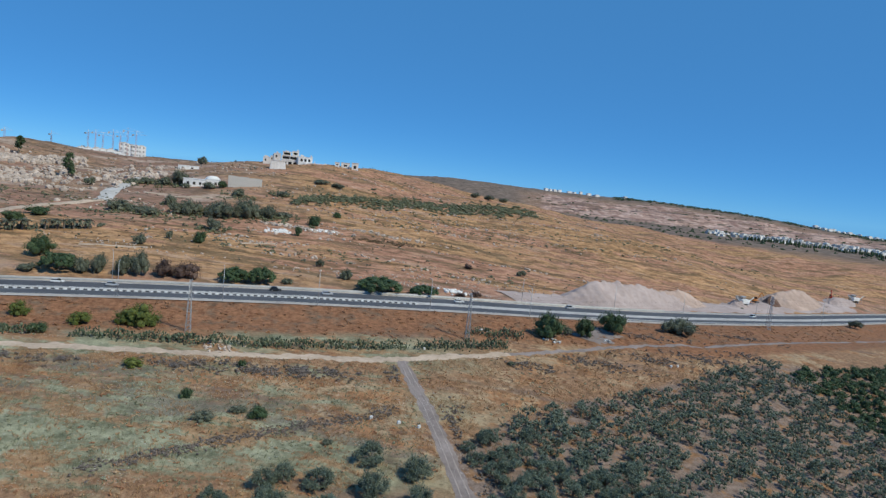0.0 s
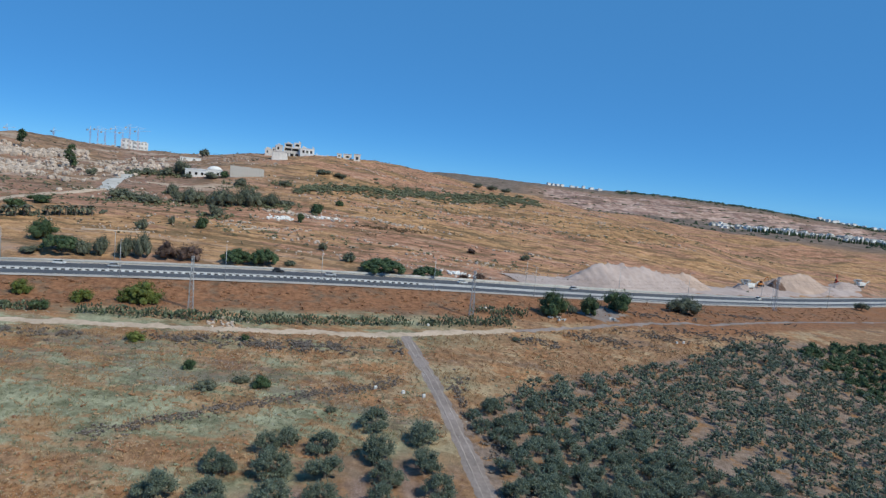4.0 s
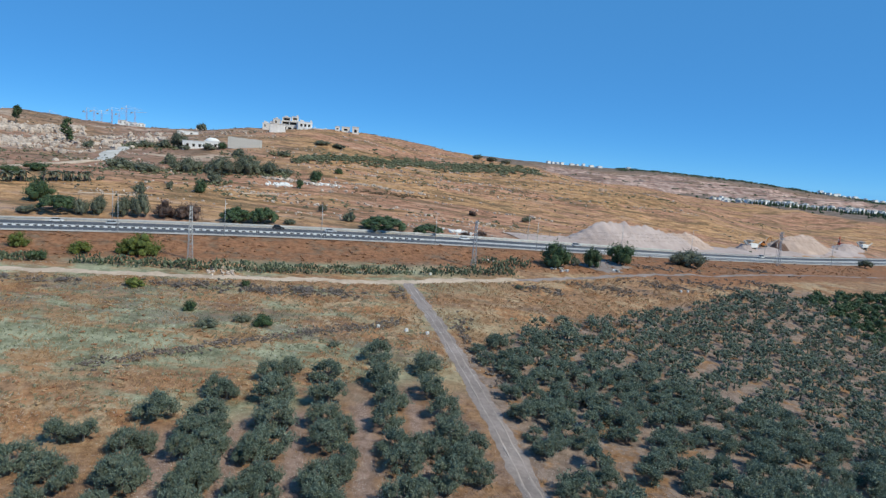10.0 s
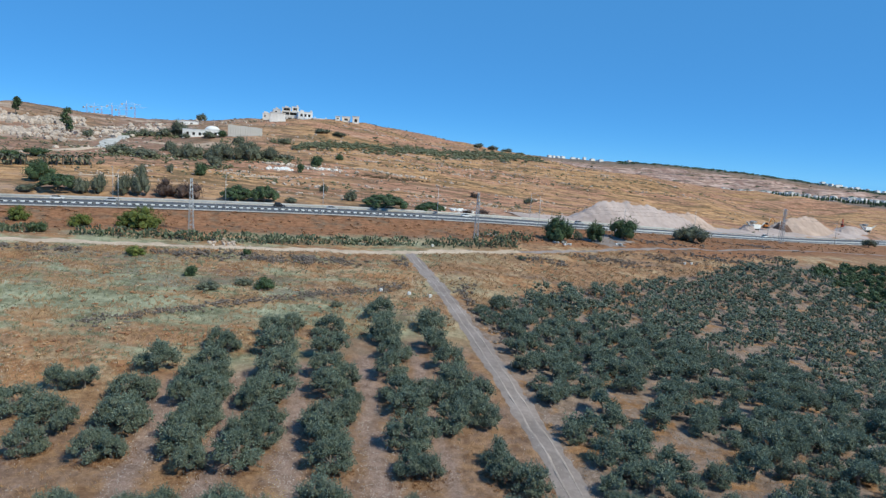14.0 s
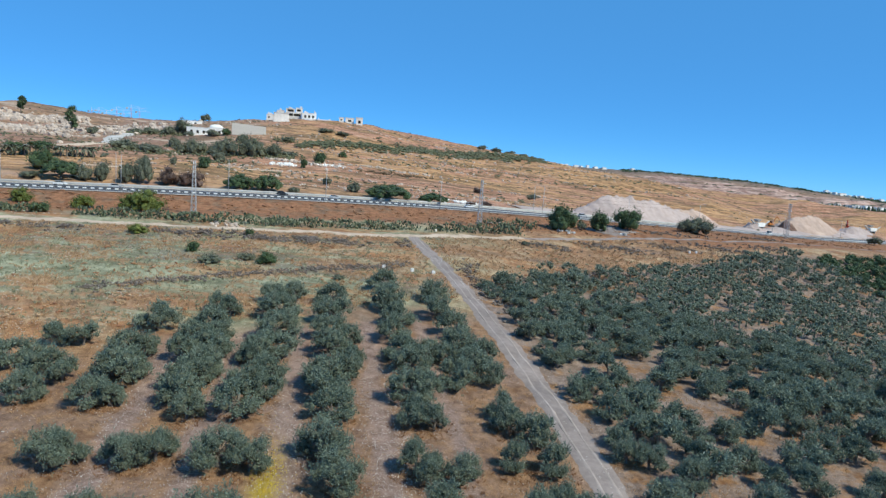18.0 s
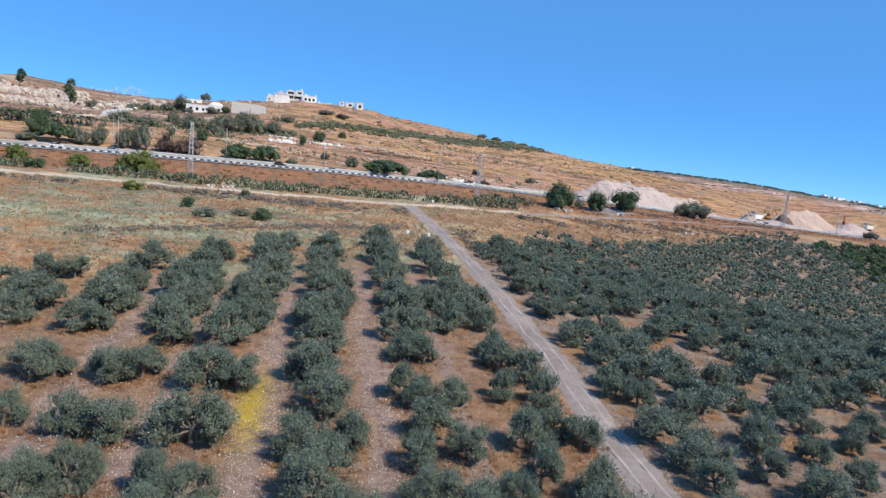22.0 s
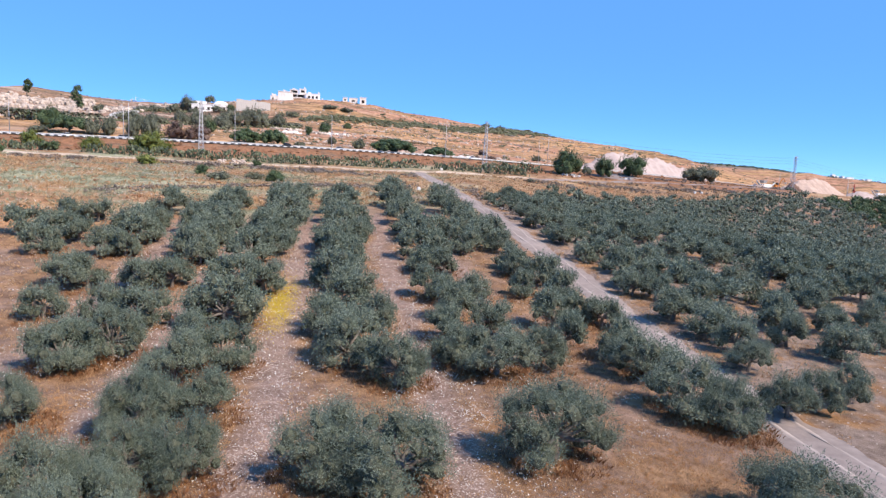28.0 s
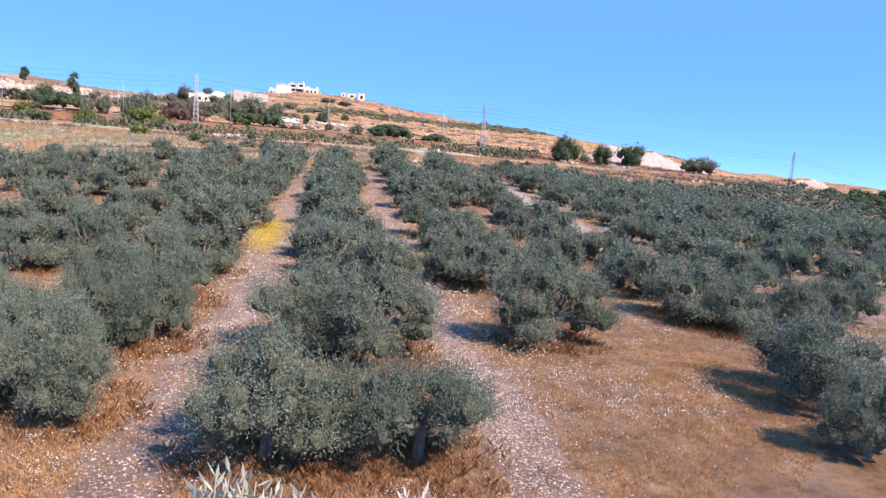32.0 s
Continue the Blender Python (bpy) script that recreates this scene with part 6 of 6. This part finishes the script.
def excavator(x, y, turn, material, label, lift=35.0, rise=0.0):
    ob = empty("excavator", x, y, height(x, y) + rise, turn, label=label, category="excavator", group="excavators in the yard")
    for s in (-1, 1):
        bm = bmesh.new()
        box_into(bm, 0, s * 1.2, 0.5, 4.6, 0.65, 1.0, 0, 0.3)
        part("track", bm, M_RUBBER, ob, "black crawler track")
    bm = bmesh.new()
    box_into(bm, -0.5, 0, 1.75, 3.9, 2.7, 1.2, 0, 0.15)
    box_into(bm, -2.0, 0, 2.0, 1.1, 2.6, 1.5, 0, 0.15)
    part("body", bm, material, ob)
    bm = bmesh.new()
    box_into(bm, 0.75, 0.75, 2.9, 1.5, 1.1, 1.7, 0, 0.12)
    cab = part("cab", bm, M_GLASS, ob, "glazed driver's cab")
    bm = bmesh.new()
    box_into(bm, 0.75, 0.75, 3.8, 1.6, 1.2, 0.12, 0, 0.03)
    part("cab_roof", bm, material, cab)
    a = radians(lift)
    elbow = Vector((1.2 + 5.0 * math.cos(a), -0.2, 2.2 + 5.2 * math.sin(a) + 0.8))
    tip = elbow + Vector((2.4, 0, -2.6))
    for name, p, q, r in (("boom", Vector((1.2, -0.2, 2.0)), elbow, 0.34), ("stick", elbow, tip, 0.24)):
        v, f = [], []
        tube_into(v, f, [p, (p + q) / 2 + Vector((0, 0, 0.4)), q], [r, r * 1.1, r * 0.75], 6)
        link(name, v, f, material, ob)
    bm = bmesh.new()
    box_into(bm, tip.x, -0.2, tip.z - 0.5, 1.0, 1.2, 1.0, 0, 0.25)
    part("bucket", bm, M_MACHINE, ob)
    return ob


excavator(216, 440, 20, M_ORANGE, "orange-brown excavator beside the stone crusher", 50, 1.5)
excavator(322, 532, 70, M_RED, "red excavator with raised boom on the gravel yard", 65, 2.0)


def crusher(x, y, turn, label):
    ob = empty("stone_crusher", x, y, height(x, y), turn, label=label, category="crusher", group="machines in the yard")
    bm = bmesh.new()
    box_into(bm, 0, 0, 3.2, 9, 3.0, 2.6, 0, 0.12)
    part("body", bm, M_WHITE, ob, "white machine housing")
    bm = bmesh.new()
    vs = box_into(bm, -3.5, 0, 6.0, 4.5, 3.6, 1.8)
    for v in vs:
        if v.co.z < 6:
            v.co.x = -3.5 + (v.co.x + 3.5) * 0.55
            v.co.y *= 0.55
    part("hopper", bm, M_MACHINE, ob)
    for k, (a, b) in enumerate((((4, 0, 2.0), (13, 0.5, 5.5)), ((-4, 0, 2.0), (-12.5, -0.5, 6.5)), ((1, 1.5, 2.5), (4, 8, 5.5)))):
        v, f = [], []
        tube_into(v, f, [a, b], [0.5, 0.5], 4)
        belt_part = link("conveyor", v, f, M_MACHINE, ob)
        v, f = [], []
        mid = Vector(a).lerp(Vector(b), 0.75)
        bar_into(v, f, mid, (mid.x, mid.y, -0.6), 0.14)
        link("strut", v, f, M_STEEL, belt_part)
    for s in (-3, 3):
        for c in (-1.1, 1.1):
            bm = bmesh.new()
            box_into(bm, s, c, 0.9, 0.4, 0.4, 3.2)
            part("leg", bm, M_MACHINE, ob)
    bm = bmesh.new()
    box_into(bm, 1, 0, 1.0, 5, 2.2, 1.4, 0, 0.3)
    part("crawler", bm, M_RUBBER, ob)
    return ob


crusher(203, 428, 38, "white and grey stone crusher with conveyor belts")
crusher(352, 548, 30, "grey screening machine with a long conveyor")
for x, y, w in ((17, 235, 3), (43, 238, 2.4), (46, 236, 2.0), (67, 248, 1.6)):
    junk = empty("rubbish_pile", x, y, height(x, y), scatter.uniform(0, 360), label="small pile of pale dumped rubbish by the track", category="rubbish", group="rubbish by the track")
    for k in range(5):
        bm = bmesh.new()
        box_into(bm, scatter.uniform(-w, w), scatter.uniform(-0.8, 0.8), 0.3, scatter.uniform(0.6, 1.8), scatter.uniform(0.4, 1.0), scatter.uniform(0.4, 0.9), scatter.uniform(0, 3), 0.08)
        part("scrap", bm, (M_PLASTER, M_CONCRETE, M_TIN)[k % 3], junk)
for x, y in ((-13.4, 148.4), (-1.6, 146.0), (-6.6, 147.4), (88, 232), (91, 233.5), (-3, 204.5)):
    bm = bmesh.new()
    box_into(bm, 0, 0, 0.35, 0.75, 0.6, 0.8, 0, 0.08)
    mk = part("marker_stone", bm, M_WHITE)
    mk.matrix_basis = pose(x, y, height(x, y), 0, 0, 20)
    tagged(mk, "small whitewashed boundary stone in the field", "marker stone", "boundary stones")


# ---- the far distance ----
def tower_block(x, y, w, d, t, label, group, material=M_PLASTER, floors=0):
    z = height(x, y)
    ob = empty("apartment_tower" if floors else "town_house", x, y, z, -math.degrees(math.atan2(x, y)) if x < 0 else 32 + 14 * math.sin(x * 1.7), label=label, category="apartment tower" if floors else "house", group=group)
    bm = bmesh.new()
    box_into(bm, 0, 0, t / 2 - 3, w, d, t + 6)
    part("wall", bm, material, ob)
    bm = bmesh.new()
    box_into(bm, 0, 0, t + 0.4, w * 0.6, d * 0.6, 3.0)
    part("roof", bm, M_CONCRETE, ob)
    for k in range(floors):
        bm = bmesh.new()
        box_into(bm, -w * 0.22, -d / 2, t * (k + 0.6) / floors, w * 0.18, 0.5, t / floors * 0.45)
        part("window", bm, M_TIN, ob)
        bm = bmesh.new()
        box_into(bm, w * 0.22, -d / 2, t * (k + 0.6) / floors, w * 0.18, 0.5, t / floors * 0.45)
        part("window", bm, M_TIN, ob)
    return ob


def polar(az, r):
    return r * math.sin(radians(az)), r * math.cos(radians(az))


for az, w, t in ((-26.45, 17, 34), (-26.0, 15, 30), (-25.6, 15, 29), (-25.15, 15, 29)):
    x, y = polar(az, 1500)
    tower_block(x, y, w * 1.05, 16, 59 - height(x, y) + t * 0.6, "white high-rise apartment tower beyond the ridge", "white towers on the skyline", floors=9)
for k in range(16):
    x, y = polar(-29.6 + k * 0.19, 1450 + 30 * (k % 3))
    tower_block(x, y, 11, 12, 60 - height(x, y) + (k * 7 % 5), "white house of a new quarter on the skyline", "white houses on the skyline")


M_MAST = paint("faded_red_paint", (0.55, 0.30, 0.27))


def crane(az, r, top, jib, label):
    x, y = polar(az, r)
    z = height(x, y)
    ob = empty("tower_crane", x, y, z, scatter.uniform(-40, 40), label=label, category="tower crane", group="cranes on the skyline")
    v, f = [], []
    t = top - z
    for cx, cy in ((-1, -1), (1, -1), (1, 1), (-1, 1)):
        bar_into(v, f, (cx, cy, -2), (cx, cy, t), 0.16)
    for k in range(int(t / 4)):
        bar_into(v, f, (-1, -1, 4 * k), (1, 1, 4 * k + 4), 0.09)
        bar_into(v, f, (1, -1, 4 * k), (-1, 1, 4 * k + 4), 0.09)
    link("mast", v, f, M_MAST, ob)
    v, f = [], []
    for q in (-0.8, 0.8):
        bar_into(v, f, (-jib * 0.3, q, t), (jib, q, t + 0.6), 0.16)
    bar_into(v, f, (0, 0, t + 6), (jib * 0.7, 0, t + 0.8), 0.1)
    bar_into(v, f, (0, 0, t + 6), (-jib * 0.3, 0, t + 0.4), 0.1)
    bar_into(v, f, (0, 0, t), (0, 0, t + 6), 0.4)
    link("jib", v, f, M_WHITE, ob)
    bm = bmesh.new()
    box_into(bm, -jib * 0.28, 0, t - 1.2, 3.5, 2.2, 3)
    part("counterweight", bm, M_CONCRETE, ob)


for az, top, jib in ((-34.2, 80, 14), (-31.3, 82, 26), (-28.9, 92, 30), (-28.4, 94, 24), (-27.9, 90, 26), (-27.2, 98, 30), (-26.7, 92, 24), (-26.2, 104, 28), (-25.6, 98, 26)):
    crane(az, 1480, top, jib, "red and white tower crane over the new towers")

town = random.Random(8)
for k in range(170):
    az, r = town.uniform(21.5, 35.5), town.uniform(2320, 2740)
    x, y = polar(az, r)
    tower_block(x, y, town.uniform(8, 26), town.uniform(8, 16), town.uniform(3, 8), "white flat-roofed building of the valley town", "buildings of the valley town", (M_PLASTER, M_PLASTER, M_CONCRETE)[k % 3])
for k in range(45):
    az, r = town.choice((town.uniform(29, 35), town.uniform(8, 16))), town.uniform(4250, 4500)
    x, y = polar(az, r)
    tower_block(x, y, town.uniform(16, 34), 16, town.uniform(7, 16), "pale house on the distant ridge", "houses on the distant ridge")


def cypress_row():
    rng = np.random.default_rng(5)
    verts, faces, start = [], [], 0
    for k in range(75):
        az = 24.5 + 10.5 * k / 75 + rng.normal() * 0.05
        x, y = polar(az, 2280 - 6 * k * 0.3 + rng.normal() * 8)
        z, t, w = height(x, y), 9 + 8 * rng.random(), 4 + 3 * rng.random()
        ring = 7
        for q, (h, s) in enumerate(((0, 0.5), (0.25, 1.0), (0.55, 0.85), (0.8, 0.5), (1.0, 0.05))):
            for j in range(ring):
                a, s2 = 6.283 * j / ring, s * w / 2 * (0.8 + 0.4 * rng.random())
                verts.append((x + math.cos(a) * s2, y + math.sin(a) * s2, z + h * t - 0.5))
        for q in range(4):
            for j in range(ring):
                i = start + q * ring
                faces.append((i + j, i + (j + 1) % ring, i + ring + (j + 1) % ring, i + ring + j))
        start += 5 * ring
    tagged(link("cypress_row", verts, faces, M_GREEN), "dark row of cypresses along the valley town", "trees", kind="stuff")


cypress_row()
woods = []
for _ in range(500):
    az, r = town.uniform(14, 35), town.uniform(4050, 4480)
    woods.append((*polar(az, r), town.uniform(14, 34), town.uniform(7, 13)))
for _ in range(150):
    az, r = town.uniform(6, 35), town.uniform(2900, 4000)
    woods.append((*polar(az, r), town.uniform(20, 60), town.uniform(4, 8)))
for _ in range(260):
    az, r = town.uniform(9, 35), town.uniform(1900, 2850)
    woods.append((*polar(az, r), town.uniform(8, 24), town.uniform(5, 10)))
shrub_stuff("distant_woods", woods, M_GREEN, "dark patches of woodland on the distant ridge", "woods", 12, 12)

# ---- ground cover near the camera's end ----
def lane_line(y, c):
    return c - 0.187 * y


def tuft_stuff(name, spots, material, label, category, seed, blades=7, half=0.006):
    """Dry grass: thin bent blades in tufts."""
    rng = np.random.default_rng(seed)
    xs = np.array(spots)
    n = len(xs)
    hs = heights(xs[:, 0], xs[:, 1])
    at = np.repeat(np.stack([xs[:, 0], xs[:, 1], hs], -1), blades, 0)
    tall = np.repeat(xs[:, 2], blades) * (0.6 + 0.7 * rng.random(n * blades))
    wide = np.repeat(xs[:, 3], blades)
    a = rng.random(n * blades) * 6.283
    root = at + np.stack([np.cos(a), np.sin(a), 0 * a], -1) * (wide * rng.random(n * blades) * 0.5)[:, None] - (0, 0, 0.03)
    lean = np.stack([np.cos(a), np.sin(a), 0 * a], -1) * (tall * (0.25 + 0.5 * rng.random(n * blades)))[:, None]
    side = np.stack([-np.sin(a), np.cos(a), 0 * a], -1) * half
    tip = root + lean + np.stack([0 * a, 0 * a, tall], -1)
    mid = root + lean * 0.35 + np.stack([0 * a, 0 * a, tall * 0.6], -1)
    verts = np.stack([root - side, root + side, mid + side * 0.8, tip, mid - side * 0.8], 1).reshape(-1, 3)
    faces = [(5 * i, 5 * i + 1, 5 * i + 2, 5 * i + 3, 5 * i + 4) for i in range(n * blades)]
    return tagged(link(name, verts.tolist(), faces, material), label, category, kind="stuff")


tuft_rng = random.Random(41)


def on_lane(x, y):
    s = x + 0.187 * y
    return min(abs(s - c) - w for c, w in ((-21.6, 1.4), (-12.2, 1.5), (-3.0, 1.35), (8.35, 1.2), (17.0, 1.0 if y > 40 else -9.0))) < 0


straw_spots, flower_spots, stone_spots = [], [], []
while len(straw_spots) < 21000:
    y = 4 + 86 * tuft_rng.random() ** 2.0
    x = tuft_rng.uniform(-0.72, 0.66) * (y + 6)
    path_x = np.interp(y, [0, 28, 42, 55, 77, 93], [26, 24, 22.5, 20.5, 17.8, 14.2])
    if abs(x - path_x) < 2.6 or on_lane(x, y) and tuft_rng.random() < 0.93:
        continue
    patch = float(wave_noise(np.array(x), np.array(y), 6.5, 3.0))
    if patch < -0.35 and tuft_rng.random() < 0.8:
        continue
    straw_spots.append((x, y, tuft_rng.uniform(0.07, 0.22) * (0.7 + y / 80), tuft_rng.uniform(0.2, 0.5)))
M_HAY = leafy("dry_grass", (0.48, 0.29, 0.155), (0.80, 0.57, 0.355), 0.12, 0.7, through_light=0.3)
tuft_stuff("dry_grass", straw_spots, M_HAY, "orange-brown dried grass under the olive trees", "dry grass", 51, 8, 0.005)
turf = []
while len(turf) < 15000:
    y = 5 + 27 * tuft_rng.random() ** 1.3
    x = tuft_rng.uniform(-0.7, 0.7) * (y + 7) + 1
    if abs(x - np.interp(y, [0, 28, 42], [27.5, 25.1, 23.2])) < 2.2 or on_lane(x, y) and tuft_rng.random() < 0.85:
        continue
    if float(wave_noise(np.array(x), np.array(y), 4.5, 8.0)) > -0.45:
        turf.append((x, y, tuft_rng.uniform(0.04, 0.15), tuft_rng.uniform(0.12, 0.35)))
M_TURF = leafy("fine_straw", (0.54, 0.29, 0.125), (0.88, 0.57, 0.29), 0.3, 0.75, through_light=0.25)
tuft_stuff("fine_straw", turf, M_TURF, "fine orange straw carpeting the ground near the trees", "dry grass", 64, 11, 0.0032)

field_straw, field_sage = [], []
while len(field_straw) < 11000 or len(field_sage) < 6000:
    x, y = tuft_rng.uniform(-150, 105), tuft_rng.uniform(75, 245)
    if y < 121 + 0.62 * min(x, 0) + max(x, 0) * 0.85 or y > np.interp(x, TRACK[:, 0], TRACK[:, 1]) - 2.5 or abs(x - np.interp(y, [93, 117, 152, 170, 191], [14.2, 9.3, 1.3, -3.6, -9.4])) < 2.4:
        continue
    patch = float(wave_noise(np.array(x), np.array(y), 19, 6.0))
    if patch > 0.0 and x < 0 and len(field_sage) < 6000:
        field_sage.append((x, y, tuft_rng.uniform(0.2, 0.6), tuft_rng.uniform(0.3, 0.9)))
    elif patch < 0.25 and len(field_straw) < 11000:
        field_straw.append((x, y, tuft_rng.uniform(0.25, 0.75), tuft_rng.uniform(0.3, 1.0)))
tuft_stuff("field_grass", field_straw, M_STRAW, "rust and straw-coloured dry grass in the fallow field", "dry grass", 61, 6, 0.03)
tuft_stuff("field_herbs", field_sage, M_SAGE, "pale grey-green herbs in the fallow field", "herbs", 62, 6, 0.035)

under = []
while len(under) < 9500:
    row_tree = tuft_rng.choice(row_trees)
    if row_tree[1] > 75 or row_tree[1] > 40 and tuft_rng.random() < 0.6:
        continue
    a, r = tuft_rng.uniform(0, 6.283), 2.9 * tuft_rng.random() ** 0.5
    under.append((row_tree[0] + r * math.cos(a), row_tree[1] + r * math.sin(a), tuft_rng.uniform(0.12, 0.38), tuft_rng.uniform(0.25, 0.6)))
M_UNDER = leafy("rust_undergrowth", (0.20, 0.085, 0.04), (0.48, 0.24, 0.11), 0.2, 0.7, through_light=0.2)
tuft_stuff("rust_undergrowth", under, M_UNDER, "dark rust dried weeds beneath the olive trees", "dry weeds", 63, 9, 0.006)


def bead_stuff(name, spots, material, label, category, seed, flat=0.8):
    """Small six-sided pebbles or flower heads."""
    rng = np.random.default_rng(seed)
    xs = np.array(spots)
    n = len(xs)
    hs = heights(xs[:, 0], xs[:, 1]) + xs[:, 3]
    shape = np.array([(1, 0, 0), (-0.8, 0.3, 0), (0, 0.9, 0.1), (0.1, -1, 0), (0, 0.1, flat), (0, 0, -flat)])
    s = xs[:, 2][:, None, None] * shape[None] * (0.7 + 0.6 * rng.random((n, 6, 1)))
    a = rng.random(n) * 6.283
    c, d = np.cos(a)[:, None], np.sin(a)[:, None]
    p = np.stack([s[..., 0] * c - s[..., 1] * d, s[..., 0] * d + s[..., 1] * c, s[..., 2]], -1) + np.stack([xs[:, 0], xs[:, 1], hs], -1)[:, None]
    tri = ((0, 2, 4), (2, 1, 4), (1, 3, 4), (3, 0, 4), (2, 0, 5), (1, 2, 5), (3, 1, 5), (0, 3, 5))
    faces = [tuple(6 * i + q for q in t) for i in range(n) for t in tri]
    return tagged(link(name, p.reshape(-1, 3).tolist(), faces, material), label, category, kind="stuff")


while len(stone_spots) < 12000:
    y = 4 + 66 * tuft_rng.random() ** 1.8
    c = tuft_rng.choice((-21.6, -12.2, -3.3, -3.0, -3.0, 8.35, 8.35, 8.35))
    x = c - 0.187 * y + tuft_rng.gauss(0, 1.1)
    stone_spots.append((x, y, tuft_rng.choice((0.012, 0.016, 0.02, 0.026, 0.05)) * tuft_rng.uniform(0.6, 1.2) * min(1.3, 0.6 + y / 45), 0.005))
for _ in range(3000):
    y = 6 + 26 * tuft_rng.random()
    stone_spots.append((tuft_rng.choice((-3.0, 8.35, 8.35)) - 0.187 * y + tuft_rng.gauss(0, 0.9), y, tuft_rng.uniform(0.02, 0.055), 0.005))
for _ in range(1800):
    y = tuft_rng.uniform(15, 110)
    path_x = np.interp(y, [0, 28, 42, 55, 77, 93, 117], [26, 24, 22.5, 20.5, 17.8, 14.2, 9.3])
    stone_spots.append((path_x + tuft_rng.uniform(2, 22), y, tuft_rng.uniform(0.03, 0.1), 0.01))
M_PEBBLE = mottled("pale_stones", (0.34, 0.27, 0.235), (0.66, 0.57, 0.51), 2.0, 0.9, relief=0, per_island=0.25)
bead_stuff("lane_stones", stone_spots, M_PEBBLE, "pale stones littering the tilled lanes", "stones", 52, 0.6)
while len(flower_spots) < 9000:
    y = 5 + 95 * tuft_rng.random() ** 1.6
    x = tuft_rng.uniform(-0.7, 0.45) * (y + 6)
    if float(wave_noise(np.array(x), np.array(y), 5.0, 12.0)) > 0.35:
        flower_spots.append((x, y, tuft_rng.uniform(0.022, 0.045) * min(1.2, 0.35 + y / 45), tuft_rng.uniform(0.1, 0.4)))
for _ in range(6500):
    y = 8 + 80 * tuft_rng.random() ** 1.2
    c = tuft_rng.choice((-21.6, -12.2, -3.3, -3.0, 8.35, 8.35, 12.0))
    flower_spots.append((c - 0.187 * y + tuft_rng.choice((-1.7, 1.7)) + tuft_rng.gauss(0, 0.8), y, tuft_rng.uniform(0.022, 0.05) * min(1.3, 0.3 + y / 40), tuft_rng.uniform(0.05, 0.3)))
for _ in range(1500):
    y = 15.5 + 6.5 * tuft_rng.random() + tuft_rng.gauss(0, 0.5)
    x = tuft_rng.uniform(6.0, 15.0)
    if float(wave_noise(np.array(x), np.array(y), 3.0, 5.0)) > -0.1:
        flower_spots.append((x, y, tuft_rng.uniform(0.016, 0.034), tuft_rng.uniform(0.05, 0.3)))
M_PETAL = mottled("white_petals", (0.65, 0.64, 0.58), (0.85, 0.84, 0.80), 5.0, 0.8, relief=0, per_island=0.15)
bead_stuff("white_flowers", flower_spots, M_PETAL, "small white wildflowers among the dry grass", "flowers", 53)
field_flowers = []
while len(field_flowers) < 9000:
    x, y = tuft_rng.uniform(-140, 12), tuft_rng.uniform(80, 175)
    if y > 124 + 0.62 * min(x, 0) and float(wave_noise(np.array(x), np.array(y), 22.0, 4.0)) > 0.0:
        field_flowers.append((x, y, tuft_rng.uniform(0.03, 0.075), tuft_rng.uniform(0.2, 0.6)))
bead_stuff("field_flowers", field_flowers, M_PETAL, "pale wildflower heads speckling the dry field", "flowers", 54)
yellow = [(-4.0 + tuft_rng.gauss(0, 0.9), 56 + tuft_rng.gauss(0, 4.5), tuft_rng.uniform(0.03, 0.06), tuft_rng.uniform(0.1, 0.4)) for _ in range(1600)]
M_YELLOW = mottled("yellow_petals", (0.50, 0.36, 0.02), (0.70, 0.55, 0.05), 5.0, 0.8, relief=0)
bead_stuff("yellow_flowers", [(x - 0.187 * y, y, s, h) for x, y, s, h in yellow], M_YELLOW, "yellow wildflowers in a lane between olive rows", "flowers", 55)
